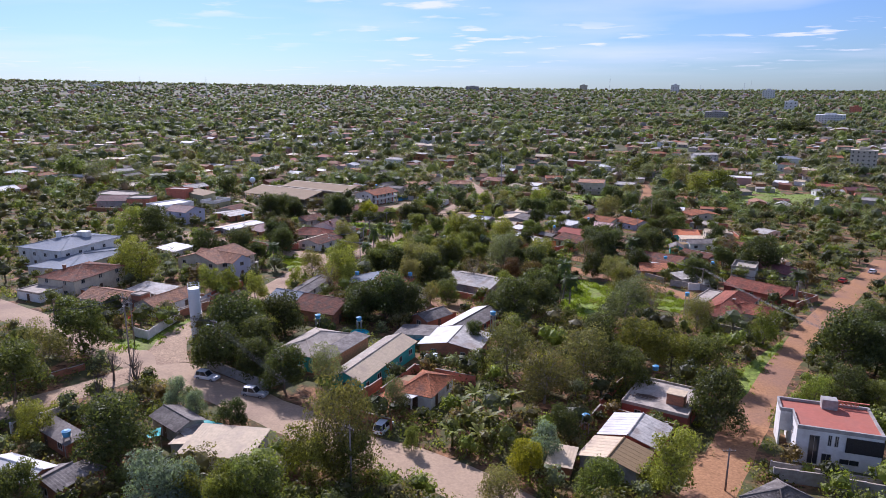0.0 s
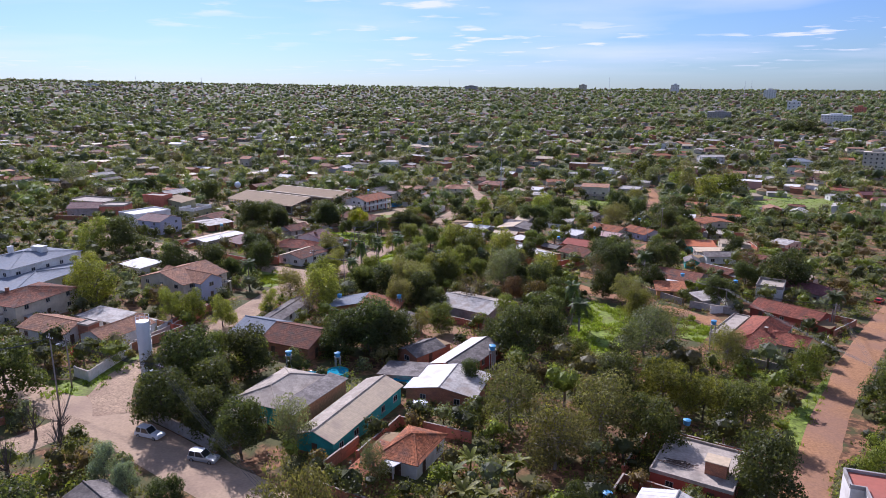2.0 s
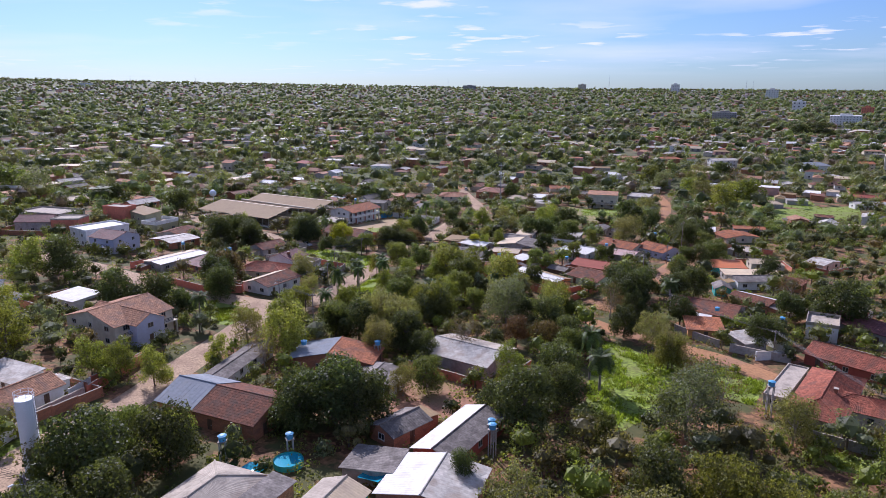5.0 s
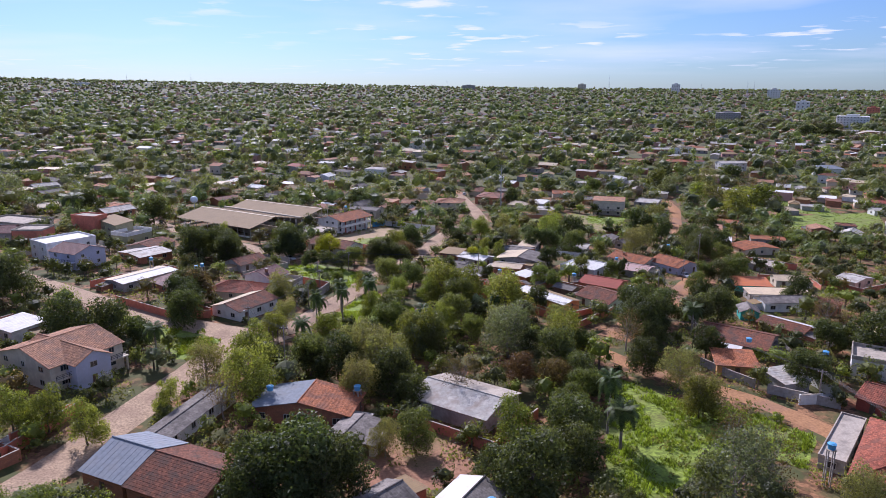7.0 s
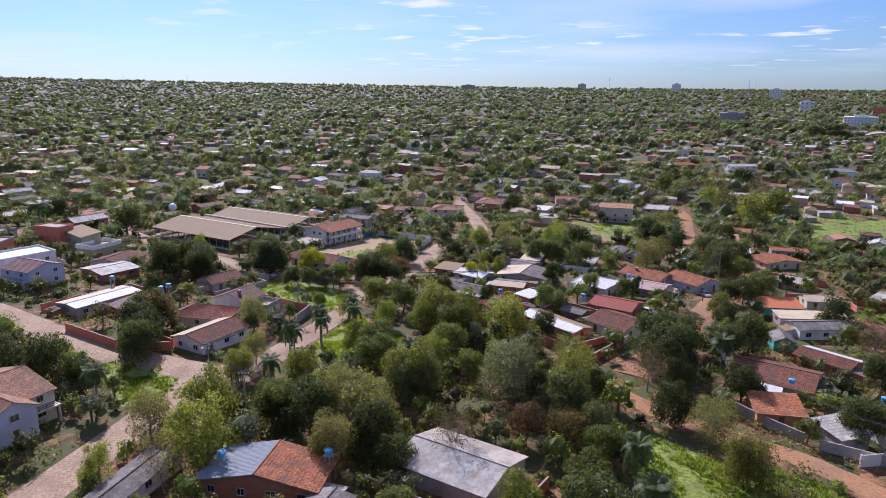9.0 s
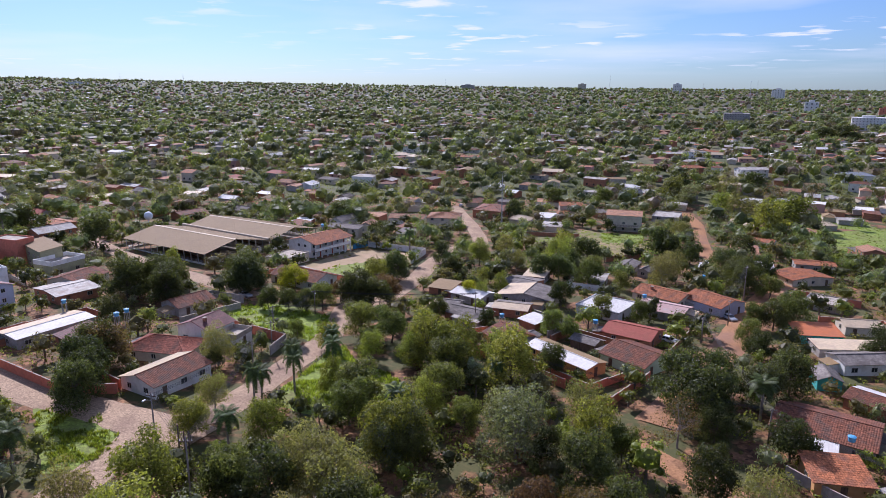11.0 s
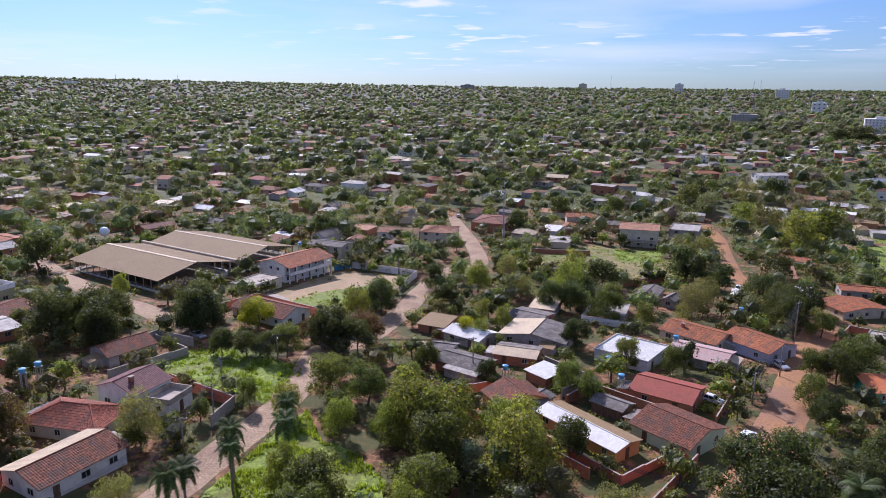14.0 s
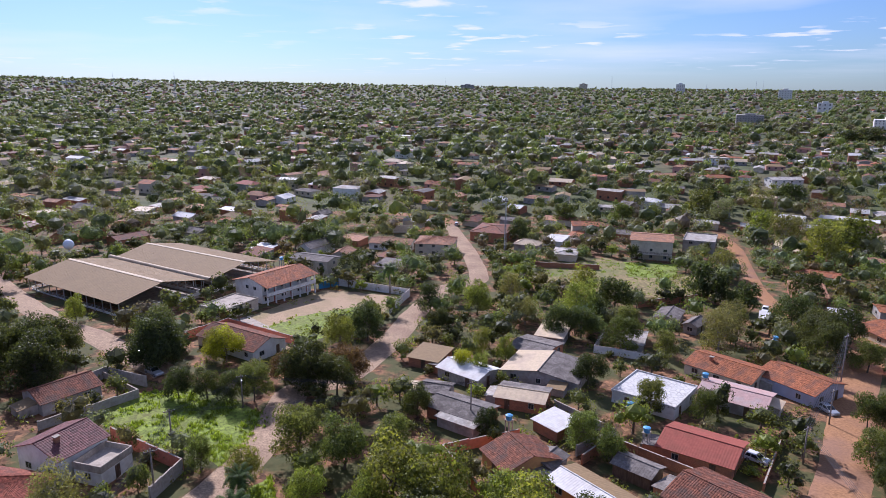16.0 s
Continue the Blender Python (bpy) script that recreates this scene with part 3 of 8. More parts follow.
def house(x, y, rot, L, W, h, rise, style, mat, wall, label, kind="flat", over=0.4, mat2=None, windows=True, ridge=None, name="house", group="", category="house", open_sides=False, balcony=False, hut=None, stacks=()):
    """A house with walls, roof, windows and a door. L runs along its ridge; h is the height of the eaves."""
    L, W = max(2.0, L - 2 * over), max(1.6, W - 2 * over)
    root = new(name)
    z = ground_z(x, y)
    root.matrix_basis = pose(x, y, z, 0, 0, rot)
    tagged(root, label, category, group)
    ca, sa = math.cos(radians(rot)), math.sin(radians(rot))
    low = min(ground_z(x + ca * i * L / 2 - sa * j * W / 2, y + sa * i * L / 2 + ca * j * W / 2) for i in (-1, 1) for j in (-1, 1)) - z - 0.25
    l, w = L / 2, W / 2
    if open_sides:
        n = max(2, round(L / 3.5))
        b = Build()
        b.box(-0.09, -0.09, low, 0.09, 0.09, h + 0.02)
        post = b.mesh("post", M[wall])
        for i in range(n + 1):
            for s in (-1, 1):
                part("post", post, root, pose(-l + 2 * l * i / n, s * (w - 0.1), (rise if style == "shed" and s > 0 else 0) * 0.98))
        b = Build()
        for s in (-1, 1):
            b.box(-l, s * (w - 0.1) - 0.08, h - 0.18, l, s * (w - 0.1) + 0.08, h - 0.02)
        part("beam", b.mesh("beam", M[wall]), root)
    else:
        b = Build()
        zs = h - 0.06
        tops = [(-l, -w), (l, -w), (l, w), (-l, w)]
        if style == "shed":
            hz = [zs + over * rise / (2 * (w + over))] * 2 + [zs + rise * (1 - over / (2 * (w + over)))] * 2
        elif style in ("gable", "hip"):
            hz = [zs + over * rise / (w + over)] * 4
        else:
            hz = [h - 0.15] * 4
        lo = [(p[0], p[1], low) for p in tops]
        hi = [(p[0], p[1], q) for p, q in zip(tops, hz)]
        for i in range(4):
            j = (i + 1) % 4
            if style == "gable" and i in (1, 3):
                b.face((lo[i], lo[j], hi[j], (hi[i][0], 0, zs + rise), hi[i]))
            else:
                b.face((lo[i], lo[j], hi[j], hi[i]))
        part("wall", b.mesh("wall", M[wall]), root)
        if windows:
            rnd = random.Random(int(x * 31 + y * 17))
            storeys = 2 if h > 4.6 else 1
            for side in range(4):
                run = L if side in (0, 2) else W
                n = max(1, int(run / 4.2))
                door_at = rnd.randrange(n) if side in (0, 1) else -1
                for st in range(storeys):
                    for i in range(n):
                        s = (i + 0.5) / n * run - run / 2
                        if st == 0 and i == door_at:
                            add_door(root, wall_pose(side, s, L, W, 0.02))
                        elif run > 2.2 and h > 2.1:
                            add_window(root, wall_pose(side, s, L, W, 0.95 + st * 2.6), (1.4, 1.1)[rnd.randrange(2)], 1.1, y < 190)
    roof_of(root, L, W, h, rise, style, mat, kind, over, mat2, ridge)
    pick = random.Random(int(x * 13 + y * 7))
    if mat.startswith("tile") and y < 330 and style != "shed" and pick.random() < 0.25:
        px, py = pick.uniform(-l * 0.6, l * 0.6), pick.choice((-1, 1)) * w * 0.35
        zt = h + rise * 0.65
        b = Build()
        b.box(px - 0.35, py - 0.3, zt - 0.9, px + 0.35, py + 0.3, zt + 0.9, bevel=0.03)
        stack = part("chimney", b.mesh("chimney", M["w_brick"]), root)
        b = Build()
        b.box(px - 0.45, py - 0.4, zt + 0.9, px + 0.45, py + 0.4, zt + 1.0)
        part("chimney_cap", b.mesh("chimney_cap", M["concrete"]), stack)
    if y < 340 and not open_sides and not hut and style != "flat" and windows and pick.random() < 0.6:
        # a lower lean-to built against one gable end
        sx, dw, dl = pick.choice((-1, 1)), min(W * 0.8, pick.uniform(2.5, 4.5)), pick.uniform(2.0, 3.2)
        oy = pick.uniform(-0.5, 0.5) * (W - dw)
        x0, x1 = (l + 0.004, l + dl) if sx > 0 else (-l - dl, -l - 0.004)
        zt = min(h, 2.4) * 0.9
        b = Build()
        b.box(x0, oy - dw / 2, low, x1, oy + dw / 2, zt - 0.2)
        lean = part("lean_to", b.mesh("lean_to", M[pick.choice(("w_brick", "w_grey", wall))]), root)
        b = Build()
        far_x, near_x = (l + dl + 0.3, l + 0.01) if sx > 0 else (-l - dl - 0.3, -l - 0.01)
        b.slope((far_x, oy - dw / 2 - 0.2, zt - 0.25), (far_x, oy + dw / 2 + 0.2, zt - 0.25), (near_x, oy + dw / 2 + 0.2, zt + 0.15), (near_x, oy - dw / 2 - 0.2, zt + 0.15), "sheet")
        part("lean_to_roof", b.mesh("lean_to_roof", M[pick.choice(("fibre", "sheet", "sheet_cream", "fibre_brown"))]), lean)
    if balcony:
        b = Build()
        b.box(-l, -w - 1.7, 2.45, l, -w - 0.004, 2.65)
        part("balcony_slab", b.mesh("balcony_slab", M[wall]), root)
        b = Build()
        for z in (2.95, 3.25, 3.55):
            b.box(-l, -w - 1.68, z - 0.03, l, -w - 1.62, z + 0.03)
        for i in range(int(L / 1.2) + 1):
            px = -l + 0.04 + i * (L - 0.08) / int(L / 1.2)
            b.box(px - 0.03, -w - 1.68, 2.65, px + 0.03, -w - 1.62, 3.55)
        part("railing", b.mesh("railing", M["iron"]), root)
        b = Build()
        b.box(-0.16, -0.16, low, 0.16, 0.16, 2.45)
        col = b.mesh("column", M[wall])
        for i in range(4):
            part("column", col, root, pose(-l + 0.3 + i * (L - 0.6) / 3, -w - 1.45, 0))
    for px, py, pw, pd, ph in stacks:
        b = Build()
        b.box(px - pw / 2, py - pd / 2, h, px + pw / 2, py + pd / 2, h + rise + ph, bevel=0.04)
        b.box(px - pw / 2 - 0.12, py - pd / 2 - 0.12, h + rise + ph, px + pw / 2 + 0.12, py + pd / 2 + 0.12, h + rise + ph + 0.14)
        part("chimney", b.mesh("chimney", M["w_white"]), root, label="white plastered chimney")
    if hut:
        px, py, hw, hd, hh = hut
        b = Build()
        b.box(px - hw / 2, py - hd / 2, h, px + hw / 2, py + hd / 2, h + hh)
        room = part("stair_hut", b.mesh("stair_hut", M["w_brick"]), root, label="brick hut on the flat roof")
        b = Build()
        b.box(px - hw / 2 - 0.15, py - hd / 2 - 0.15, h + hh, px + hw / 2 + 0.15, py + hd / 2 + 0.15, h + hh + 0.12)
        part("roof_slab", b.mesh("roof_slab", M["sheet_cream"]), room)
    return root


# ---------------------------------------------------------------- trees
def leaf_cloud(rnd, lobes, count, size, outer=0.78, loose=0.55):
    """Corners of three-cornered leaf sprays scattered over the outer shell of several rounded lobes."""
    vol = np.array([r ** 2 for _, r, _ in lobes])
    pick = rnd.choice(len(lobes), count, p=vol / vol.sum())
    cen = np.array([c for c, _, _ in lobes])[pick]
    rad = np.array([r for _, r, _ in lobes])[pick]
    fl = np.array([f for _, _, f in lobes])[pick]
    d = rnd.normal(size=(count, 3))
    d[:, 2] += 0.25
    d /= np.linalg.norm(d, axis=1)[:, None]
    r = rad * (outer + (1.06 - outer) * rnd.random(count) ** 0.6) * (1 + 0.16 * np.sin(d[:, 0] * 7 + pick) * np.cos(d[:, 1] * 6 + 2 * d[:, 2] + pick))
    pos = cen + d * r[:, None] * np.stack([np.ones(count), np.ones(count), fl], 1)
    nrm = d + rnd.normal(size=(count, 3)) * loose
    nrm /= np.linalg.norm(nrm, axis=1)[:, None]
    a = np.cross(nrm, rnd.normal(size=(count, 3)))
    a /= np.linalg.norm(a, axis=1)[:, None]
    b = np.cross(nrm, a)
    s = (size * (0.6 + 0.8 * rnd.random(count)))[:, None]
    return np.stack([pos - a * s - b * s * 0.45, pos + a * s * 0.9 - b * s * 0.35, pos + a * s * 0.1 + b * s * 0.9], 1).reshape(-1, 3)


ICO = [(0, 0, 1)] + [(0.894 * math.cos(k * 1.2566), 0.894 * math.sin(k * 1.2566), 0.447) for k in range(5)] + [(0.894 * math.cos((k + 0.5) * 1.2566), 0.894 * math.sin((k + 0.5) * 1.2566), -0.447) for k in range(5)] + [(0, 0, -1)]
ICO_FACES = [f for k in range(5) for f in ((0, 1 + k, 1 + (k + 1) % 5), (1 + k, 6 + k, 1 + (k + 1) % 5), (1 + (k + 1) % 5, 6 + k, 6 + (k + 1) % 5), (6 + k, 11, 6 + (k + 1) % 5))]


def leaf_core(rnd, lobes, part_of=0.8):
    """Uneven dense hearts of the lobes, so that a crown is not seen through."""
    base = np.array(ICO)
    faces = np.array(ICO_FACES).ravel()
    out = []
    for c, r, f in lobes:
        v = base * (part_of * r * (0.8 + 0.4 * rnd.random((12, 1)))) * np.array([1, 1, f]) + np.array(c)
        out.append(v[faces])
    return np.concatenate(out)


def leaf_mesh(name, pts, mat):
    return quads_mesh(name, pts, mat, 3)


def quads_mesh(name, pts, mat, k=4):
    n = len(pts) // k
    me = bpy.data.meshes.new(name)
    me.vertices.add(len(pts))
    me.vertices.foreach_set("co", pts.astype(np.float32).ravel())
    me.loops.add(k * n)
    me.loops.foreach_set("vertex_index", np.arange(k * n, dtype=np.int32))
    me.polygons.add(n)
    me.polygons.foreach_set("loop_start", np.arange(0, k * n, k, dtype=np.int32))
    me.polygons.foreach_set("loop_total", np.full(n, k, dtype=np.int32))
    me.materials.append(mat)
    me.update(calc_edges=True)
    return me


def make_lobes(rnd, n, spread, flat, z0, z1):
    lobes = [((0, 0, (z0 + z1) / 2 + 0.1), spread * 0.66, flat)]
    for i in range(n):
        a = i * 2.4 + rnd.random() * 0.9
        s = rnd.random() ** 1.4
        zz = z0 + (z1 - z0) * s
        q = (0.40 + 0.34 * rnd.random()) * (1.05 - 0.45 * s * s)
        lobes.append(((math.cos(a) * spread * q, math.sin(a) * spread * q, zz), spread * (0.20 + 0.22 * rnd.random()), flat * (0.8 + 0.4 * rnd.random())))
    return lobes


def trunk_mesh(name, rnd, height, radius, lobes, mat, twigs=0):
    """A bent, tapered trunk with limbs that reach into the crown."""
    b = Build()
    p, r = Vector((0, 0, -0.3)), radius
    for k in range(4):
        q = p + Vector((rnd.normal() * 0.04 * height, rnd.normal() * 0.04 * height, height / 4 + 0.08))
        b.tube(p, q, r, r * 0.8, 8, caps=False)
        p, r = q, r * 0.8
    for c, rad, _ in lobes:
        st = Vector((p.x * 0.6, p.y * 0.6, height * (0.6 + 0.35 * rnd.random())))
        m = st.lerp(Vector(c), 0.5) + Vector((0, 0, -0.06 * height))
        b.tube(st, m, r * 0.7, r * 0.45, 6, caps=False)
        b.tube(m, c, r * 0.45, r * 0.15, 6, caps=False)
        for _ in range(twigs):
            d = Vector(rnd.normal(size=3))
            d.z = abs(d.z) * 0.8
            e = Vector(c) + d.normalized() * rad * (0.8 + 0.3 * rnd.random())
            s = m.lerp(Vector(c), rnd.random())
            b.tube(s, e, r * 0.14, r * 0.03, 4, caps=False)
            for _ in range(2):
                g = s.lerp(e, 0.4 + 0.5 * rnd.random())
                b.tube(g, g + Vector(rnd.normal(size=3)) * rad * 0.25 + Vector((0, 0, rad * 0.12)), r * 0.06, r * 0.02, 4, caps=False)
    return b.mesh(name, M[mat], True)


SPECIES = {
    # leaves, lobes, flatness, leaf count, leaf size, lowest and highest lobe (of height), bark, twigs
    "mango": ("leaf_dark", 18, 0.85, 6400, 0.0150, 0.22, 0.74, "bark", 0),
    "broad": ("leaf_mid", 18, 0.82, 6000, 0.0150, 0.22, 0.78, "bark", 0),
    "light": ("leaf_light", 18, 0.92, 5400, 0.0145, 0.20, 0.80, "bark", 0),
    "airy": ("leaf_olive", 22, 0.95, 7200, 0.0135, 0.20, 0.82, "bark_pale", 3),
    "grey": ("leaf_grey", 22, 1.0, 7600, 0.0132, 0.20, 0.84, "bark_pale", 3),
    "sparse": ("leaf_brown", 14, 0.95, 2000, 0.0115, 0.30, 0.86, "bark_pale", 7),
    "yellow": ("leaf_yellow", 16, 0.82, 5600, 0.0145, 0.28, 0.76, "bark", 0),
    "silver": ("leaf_silver", 16, 0.88, 5600, 0.0145, 0.22, 0.76, "bark", 0),
    "russet": ("leaf_brown", 16, 0.82, 5200, 0.0150, 0.24, 0.76, "bark", 0),
    "bare": (None, 9, 0.95, 0, 0, 0.45, 0.9, "bark", 5),
    "shrub": ("leaf_mid", 10, 0.85, 2000, 0.026, 0.18, 0.62, "bark", 0),
    "flower": ("leaf_pink", 8, 0.8, 1500, 0.026, 0.25, 0.65, "bark", 0),
}
WORDS = {
    "mango": ("tree", "dense dark green mango tree with a rounded crown"), "broad": ("tree", "broad green leafy tree with an uneven crown"),
    "light": ("tree", "bright light-green leafy tree in sunlight"), "airy": ("tree", "airy olive-green tree with thin foliage"),
    "grey": ("tree", "grey-green tree with fine feathery foliage"), "sparse": ("tree", "nearly leafless brown tree with fine twigs"),
    "yellow": ("tree", "yellow-green tree in fresh young leaf"), "silver": ("tree", "silvery green tree with pale leaves"),
    "russet": ("tree", "tree with russet and green leaves"), "bare": ("tree", "bare pruned tree with upright leafless branches"),
    "shrub": ("shrub", "low green leafy shrub on red earth"), "flower": ("shrub", "shrub covered in pink-red flowers"),
}
TREES = {}


def tree_meshes(kind, variant, far=False):
    """Trunk and crown of a tree 8 m high, stretched when placed; trees far from the flight have fewer, larger sprays."""
    key = (kind, variant, far)
    if key in TREES:
        return TREES[key]
    leaf, n, flat, count, size, z0, z1, bark, twigs = SPECIES[kind]
    rnd = np.random.default_rng(sum(map(ord, kind)) * 7 + variant)
    if far:
        count, size, twigs = count // 3, size * 1.65, twigs // 3
    lobes = make_lobes(rnd, n, 3.9, flat, z0 * 8, z1 * 8)
    trunk = trunk_mesh("trunk", rnd, 3.6, 0.55 if kind == "bare" else 0.2, lobes, bark, twigs)
    crown = None
    if leaf:
        pts = leaf_cloud(rnd, lobes, count, size * 8)
        inner = leaf_cloud(rnd, [(c, r * 0.72, f) for c, r, f in lobes], count // 5, size * 14, 0.6)
        crown = leaf_mesh("crown", np.concatenate([pts, inner]) if kind not in ("sparse", "airy", "grey") else pts, M[leaf])
    TREES[key] = (trunk, crown)
    return TREES[key]


TREE_SPOTS = []


def tree(kind, x, y, height, spread, variant=0, group="trees of the neighbourhood"):
    category, label = WORDS[kind]
    trunk, crown = tree_meshes(kind, variant % 3, y > 350 or abs(x) > 150)
    root = new("shrub" if category == "shrub" else "tree")
    turn = (x * 37 + y * 53) % 360
    root.matrix_basis = pose(x, y, ground_z(x, y), 0, 0, turn)
    root.scale = (spread / 8, spread / 8, height / 7.6)
    part("trunk", trunk, root)
    if crown:
        part("crown", crown, root)
    tagged(root, label, category, group)
    TREE_SPOTS.append((x, y, spread / 2))
    return root


def frond_points(rnd, b, base, yaw, length, droop, lift, width=0.5, leaflets=16, mat=0, solid=False):
    """One arching frond: a rib with two rows of hanging leaflets, or one broad blade."""
    d = Vector((math.cos(yaw), math.sin(yaw), 0))
    side = Vector((-d.y, d.x, 0))
    prev = None
    for k in range(leaflets + 1):
        s = k / leaflets
        p = Vector(base) + d * length * s * (1 - 0.25 * s) + Vector((0, 0, lift * s - droop * s * s))
        w = width * math.sin(math.pi * min(1, 0.12 + 0.88 * s)) ** 0.7
        if prev:
            q, v = prev
            if solid:
                b.face((q - side * v + Vector((0, 0, 0.1 * v)), q, p, p - side * w + Vector((0, 0, 0.1 * w))), mat)
                b.face((q, q + side * v + Vector((0, 0, 0.1 * v)), p + side * w + Vector((0, 0, 0.1 * w)), p), mat)
            else:
                for sg in (-1, 1):
                    tip = q.lerp(p, 0.9) + side * sg * w + d * 0.25 * w - Vector((0, 0, 0.45 * w))
                    b.face((q, q.lerp(p, 0.95), tip), mat)
        prev = (p, w)


def palm_meshes(variant):
    key = ("palm", variant)
    if key not in TREES:
        rnd = np.random.default_rng(40 + variant)
        b = Build()
        for k in range(8):
            b.tube((0, 0, k - 0.3), (0, 0, k + 0.72), 0.19 - 0.008 * k, 0.165 - 0.008 * k, 8, caps=False)
        c = Build()
        for k in range(38):
            ring = k % 3
            frond_points(rnd, c, (0, 0, 7.6), k * 2.4, (2.3, 2.6, 2.2)[ring], (1.2, 2.4, 3.6)[ring], (2.0, 1.1, 0.2)[ring], 0.62, 16)
        TREES[key] = (b.mesh("trunk", M["bark_pale"], True), c.mesh("crown", M["palm_leaf"]))
    return TREES[key]


def palm(x, y, height, spread=4.6, variant=0):
    trunk, crown = palm_meshes(variant % 2)
    root = new("palm_tree")
    root.matrix_basis = pose(x, y, ground_z(x, y), 0, 0, (x * 91) % 360)
    root.scale = (spread / 4.8, spread / 4.8, height / 8.2)
    part("trunk", trunk, root)
    part("crown", crown, root)
    TREE_SPOTS.append((x, y, spread / 3))
    return tagged(root, "palm with a slender trunk and drooping feathery fronds", "palm tree", "palms")


def banana(x, y, height=4.0):
    def stem():
        b = Build()
        b.tube((0, 0, -0.2), (0, 0, 2.2), 0.16, 0.10, 8)
        return b.mesh("stem", M["leaf_mid"], True)

    def leaves():
        rnd = np.random.default_rng(3)
        b = Build()
        for k in range(11):
            frond_points(rnd, b, (0, 0, 2.1), k * 2.4, 2.2 + 0.6 * (k % 2), 1.3 + 0.6 * (k % 3), 2.3 - 0.4 * (k % 3), 0.30, 7, solid=True)
        return b.mesh("leaves", M["leaf_light"])
    root = new("banana_plant")
    root.matrix_basis = pose(x, y, ground_z(x, y), 0, 0, (x * 77) % 360)
    root.scale = (height / 4,) * 3
    part("stem", shared("banana_stem", stem), root)
    part("leaves", shared("banana_leaves", leaves), root)
    return tagged(root, "banana plant with long torn green leaves", "banana plant", "banana plants")


# ---------------------------------------------------------------- street and yard things
def utility_pole(x, y, height=8.0, rot=0, lamp=False, lean=0.0):
    def shaft():
        b = Build()
        b.tube((0, 0, -0.4), (0, 0, 8), 0.15, 0.10, 8)
        return b.mesh("shaft", M["pole"], True)

    def arm():
        b = Build()
        b.box(-0.9, -0.06, 7.45, 0.9, 0.06, 7.57)
        return b.mesh("crossarm", M["dark_wood"])

    def insulator():
        b = Build()
        b.tube((0, 0, 0), (0, 0, 0.16), 0.05, 0.03, 6)
        return b.mesh("insulator", M["lamp_glass"])

    def bracket():
        b = Build()
        b.tube((0, 0, 6.9), (0, -1.3, 7.4), 0.03, 0.03, 6)
        return b.mesh("lamp_arm", M["chrome"])

    def head():
        b = Build()
        b.box(-0.12, -1.8, 7.36, 0.12, -1.2, 7.48, bevel=0.03)
        return b.mesh("lamp_head", M["lamp_glass"])
    root = new("utility_pole")
    root.matrix_basis = pose(x, y, ground_z(x, y), lean, 0, rot)
    root.scale = (1, 1, height / 8)
    part("shaft", shared("pole_shaft", shaft), root)
    a = part("crossarm", shared("pole_arm", arm), root)
    for k in (-0.8, -0.3, 0.3, 0.8):
        part("insulator", shared("pole_ins", insulator), a, pose(k, 0, 7.57))
    if lamp:
        l = part("lamp_arm", shared("pole_bracket", bracket), root)
        part("lamp_head", shared("pole_head", head), l)
    return tagged(root, "weathered utility pole with a crossarm" + (" and a street lamp" if lamp else ""), "utility pole", "utility poles")


def cable(a, b, za, zb, sag=0.6, count=4, gap=0.3):
    """A span of overhead wires between two pole tops."""
    a3, b3 = Vector((*a, ground_z(*a) + za)), Vector((*b, ground_z(*b) + zb))
    root = new("overhead_wires")
    root.matrix_basis = Matrix.Translation(a3)
    d = b3 - a3
    side = Vector((-d.y, d.x, 0)).normalized()
    bl = Build()
    bl.path([d * (k / 12) - Vector((0, 0, sag * 4 * (k / 12) * (1 - k / 12))) for k in range(13)], 0.022)
    me = bl.mesh("wire", M["wire"])
    for c in range(count):
        part("wire", me, root, Matrix.Translation(side * (c - (count - 1) / 2) * gap))
    return tagged(root, "thin dark overhead electric wires", "cable", "overhead wires")


def water_tank(x, y, z, mat="tank_blue", r=0.6, h=0.95, stand=0.0, base=None, label="blue plastic water tank with a lid"):
    """A tapered plastic tank; z is the height of its foot above the ground, held up by a frame where stand is given."""
    g = ground_z(x, y)
    root = new("water_tank")
    root.matrix_basis = pose(x, y, g + z - stand, 0, 0, (x * 13) % 90)

    def body():
        b = Build()
        b.tube((0, 0, 0), (0, 0, h * 0.15), r * 0.82, r * 0.86, 16)
        b.tube((0, 0, h * 0.15), (0, 0, h * 0.8), r * 0.86, r, 16, caps=False)
        b.tube((0, 0, h * 0.8), (0, 0, h * 0.86), r * 1.05, r * 1.05, 16)
        return b.mesh("tank_body", M[mat])

    def lid():
        b = Build()
        b.tube((0, 0, h * 0.86), (0, 0, h), r * 1.02, r * 0.5, 16)
        return b.mesh("lid", M[mat])
    part("tank_body", shared(("tank", mat, r, h), body), root, pose(0, 0, stand))
    part("lid", shared(("lid", mat, r, h), lid), root, pose(0, 0, stand))
    if stand:
        b = Build()
        b.box(-0.07, -0.07, -0.3, 0.07, 0.07, stand - 0.1)
        leg = b.mesh("leg", M["w_grey"])
        for sx in (-1, 1):
            for sy in (-1, 1):
                part("leg", leg, root, pose(sx * r * 0.7, sy * r * 0.7, 0))
        b = Build()
        b.box(-r, -r, stand - 0.1, r, r, stand)
        part("platform", b.mesh("platform", M["concrete"]), root)
    return tagged(root, label, "water tank", "water tanks")


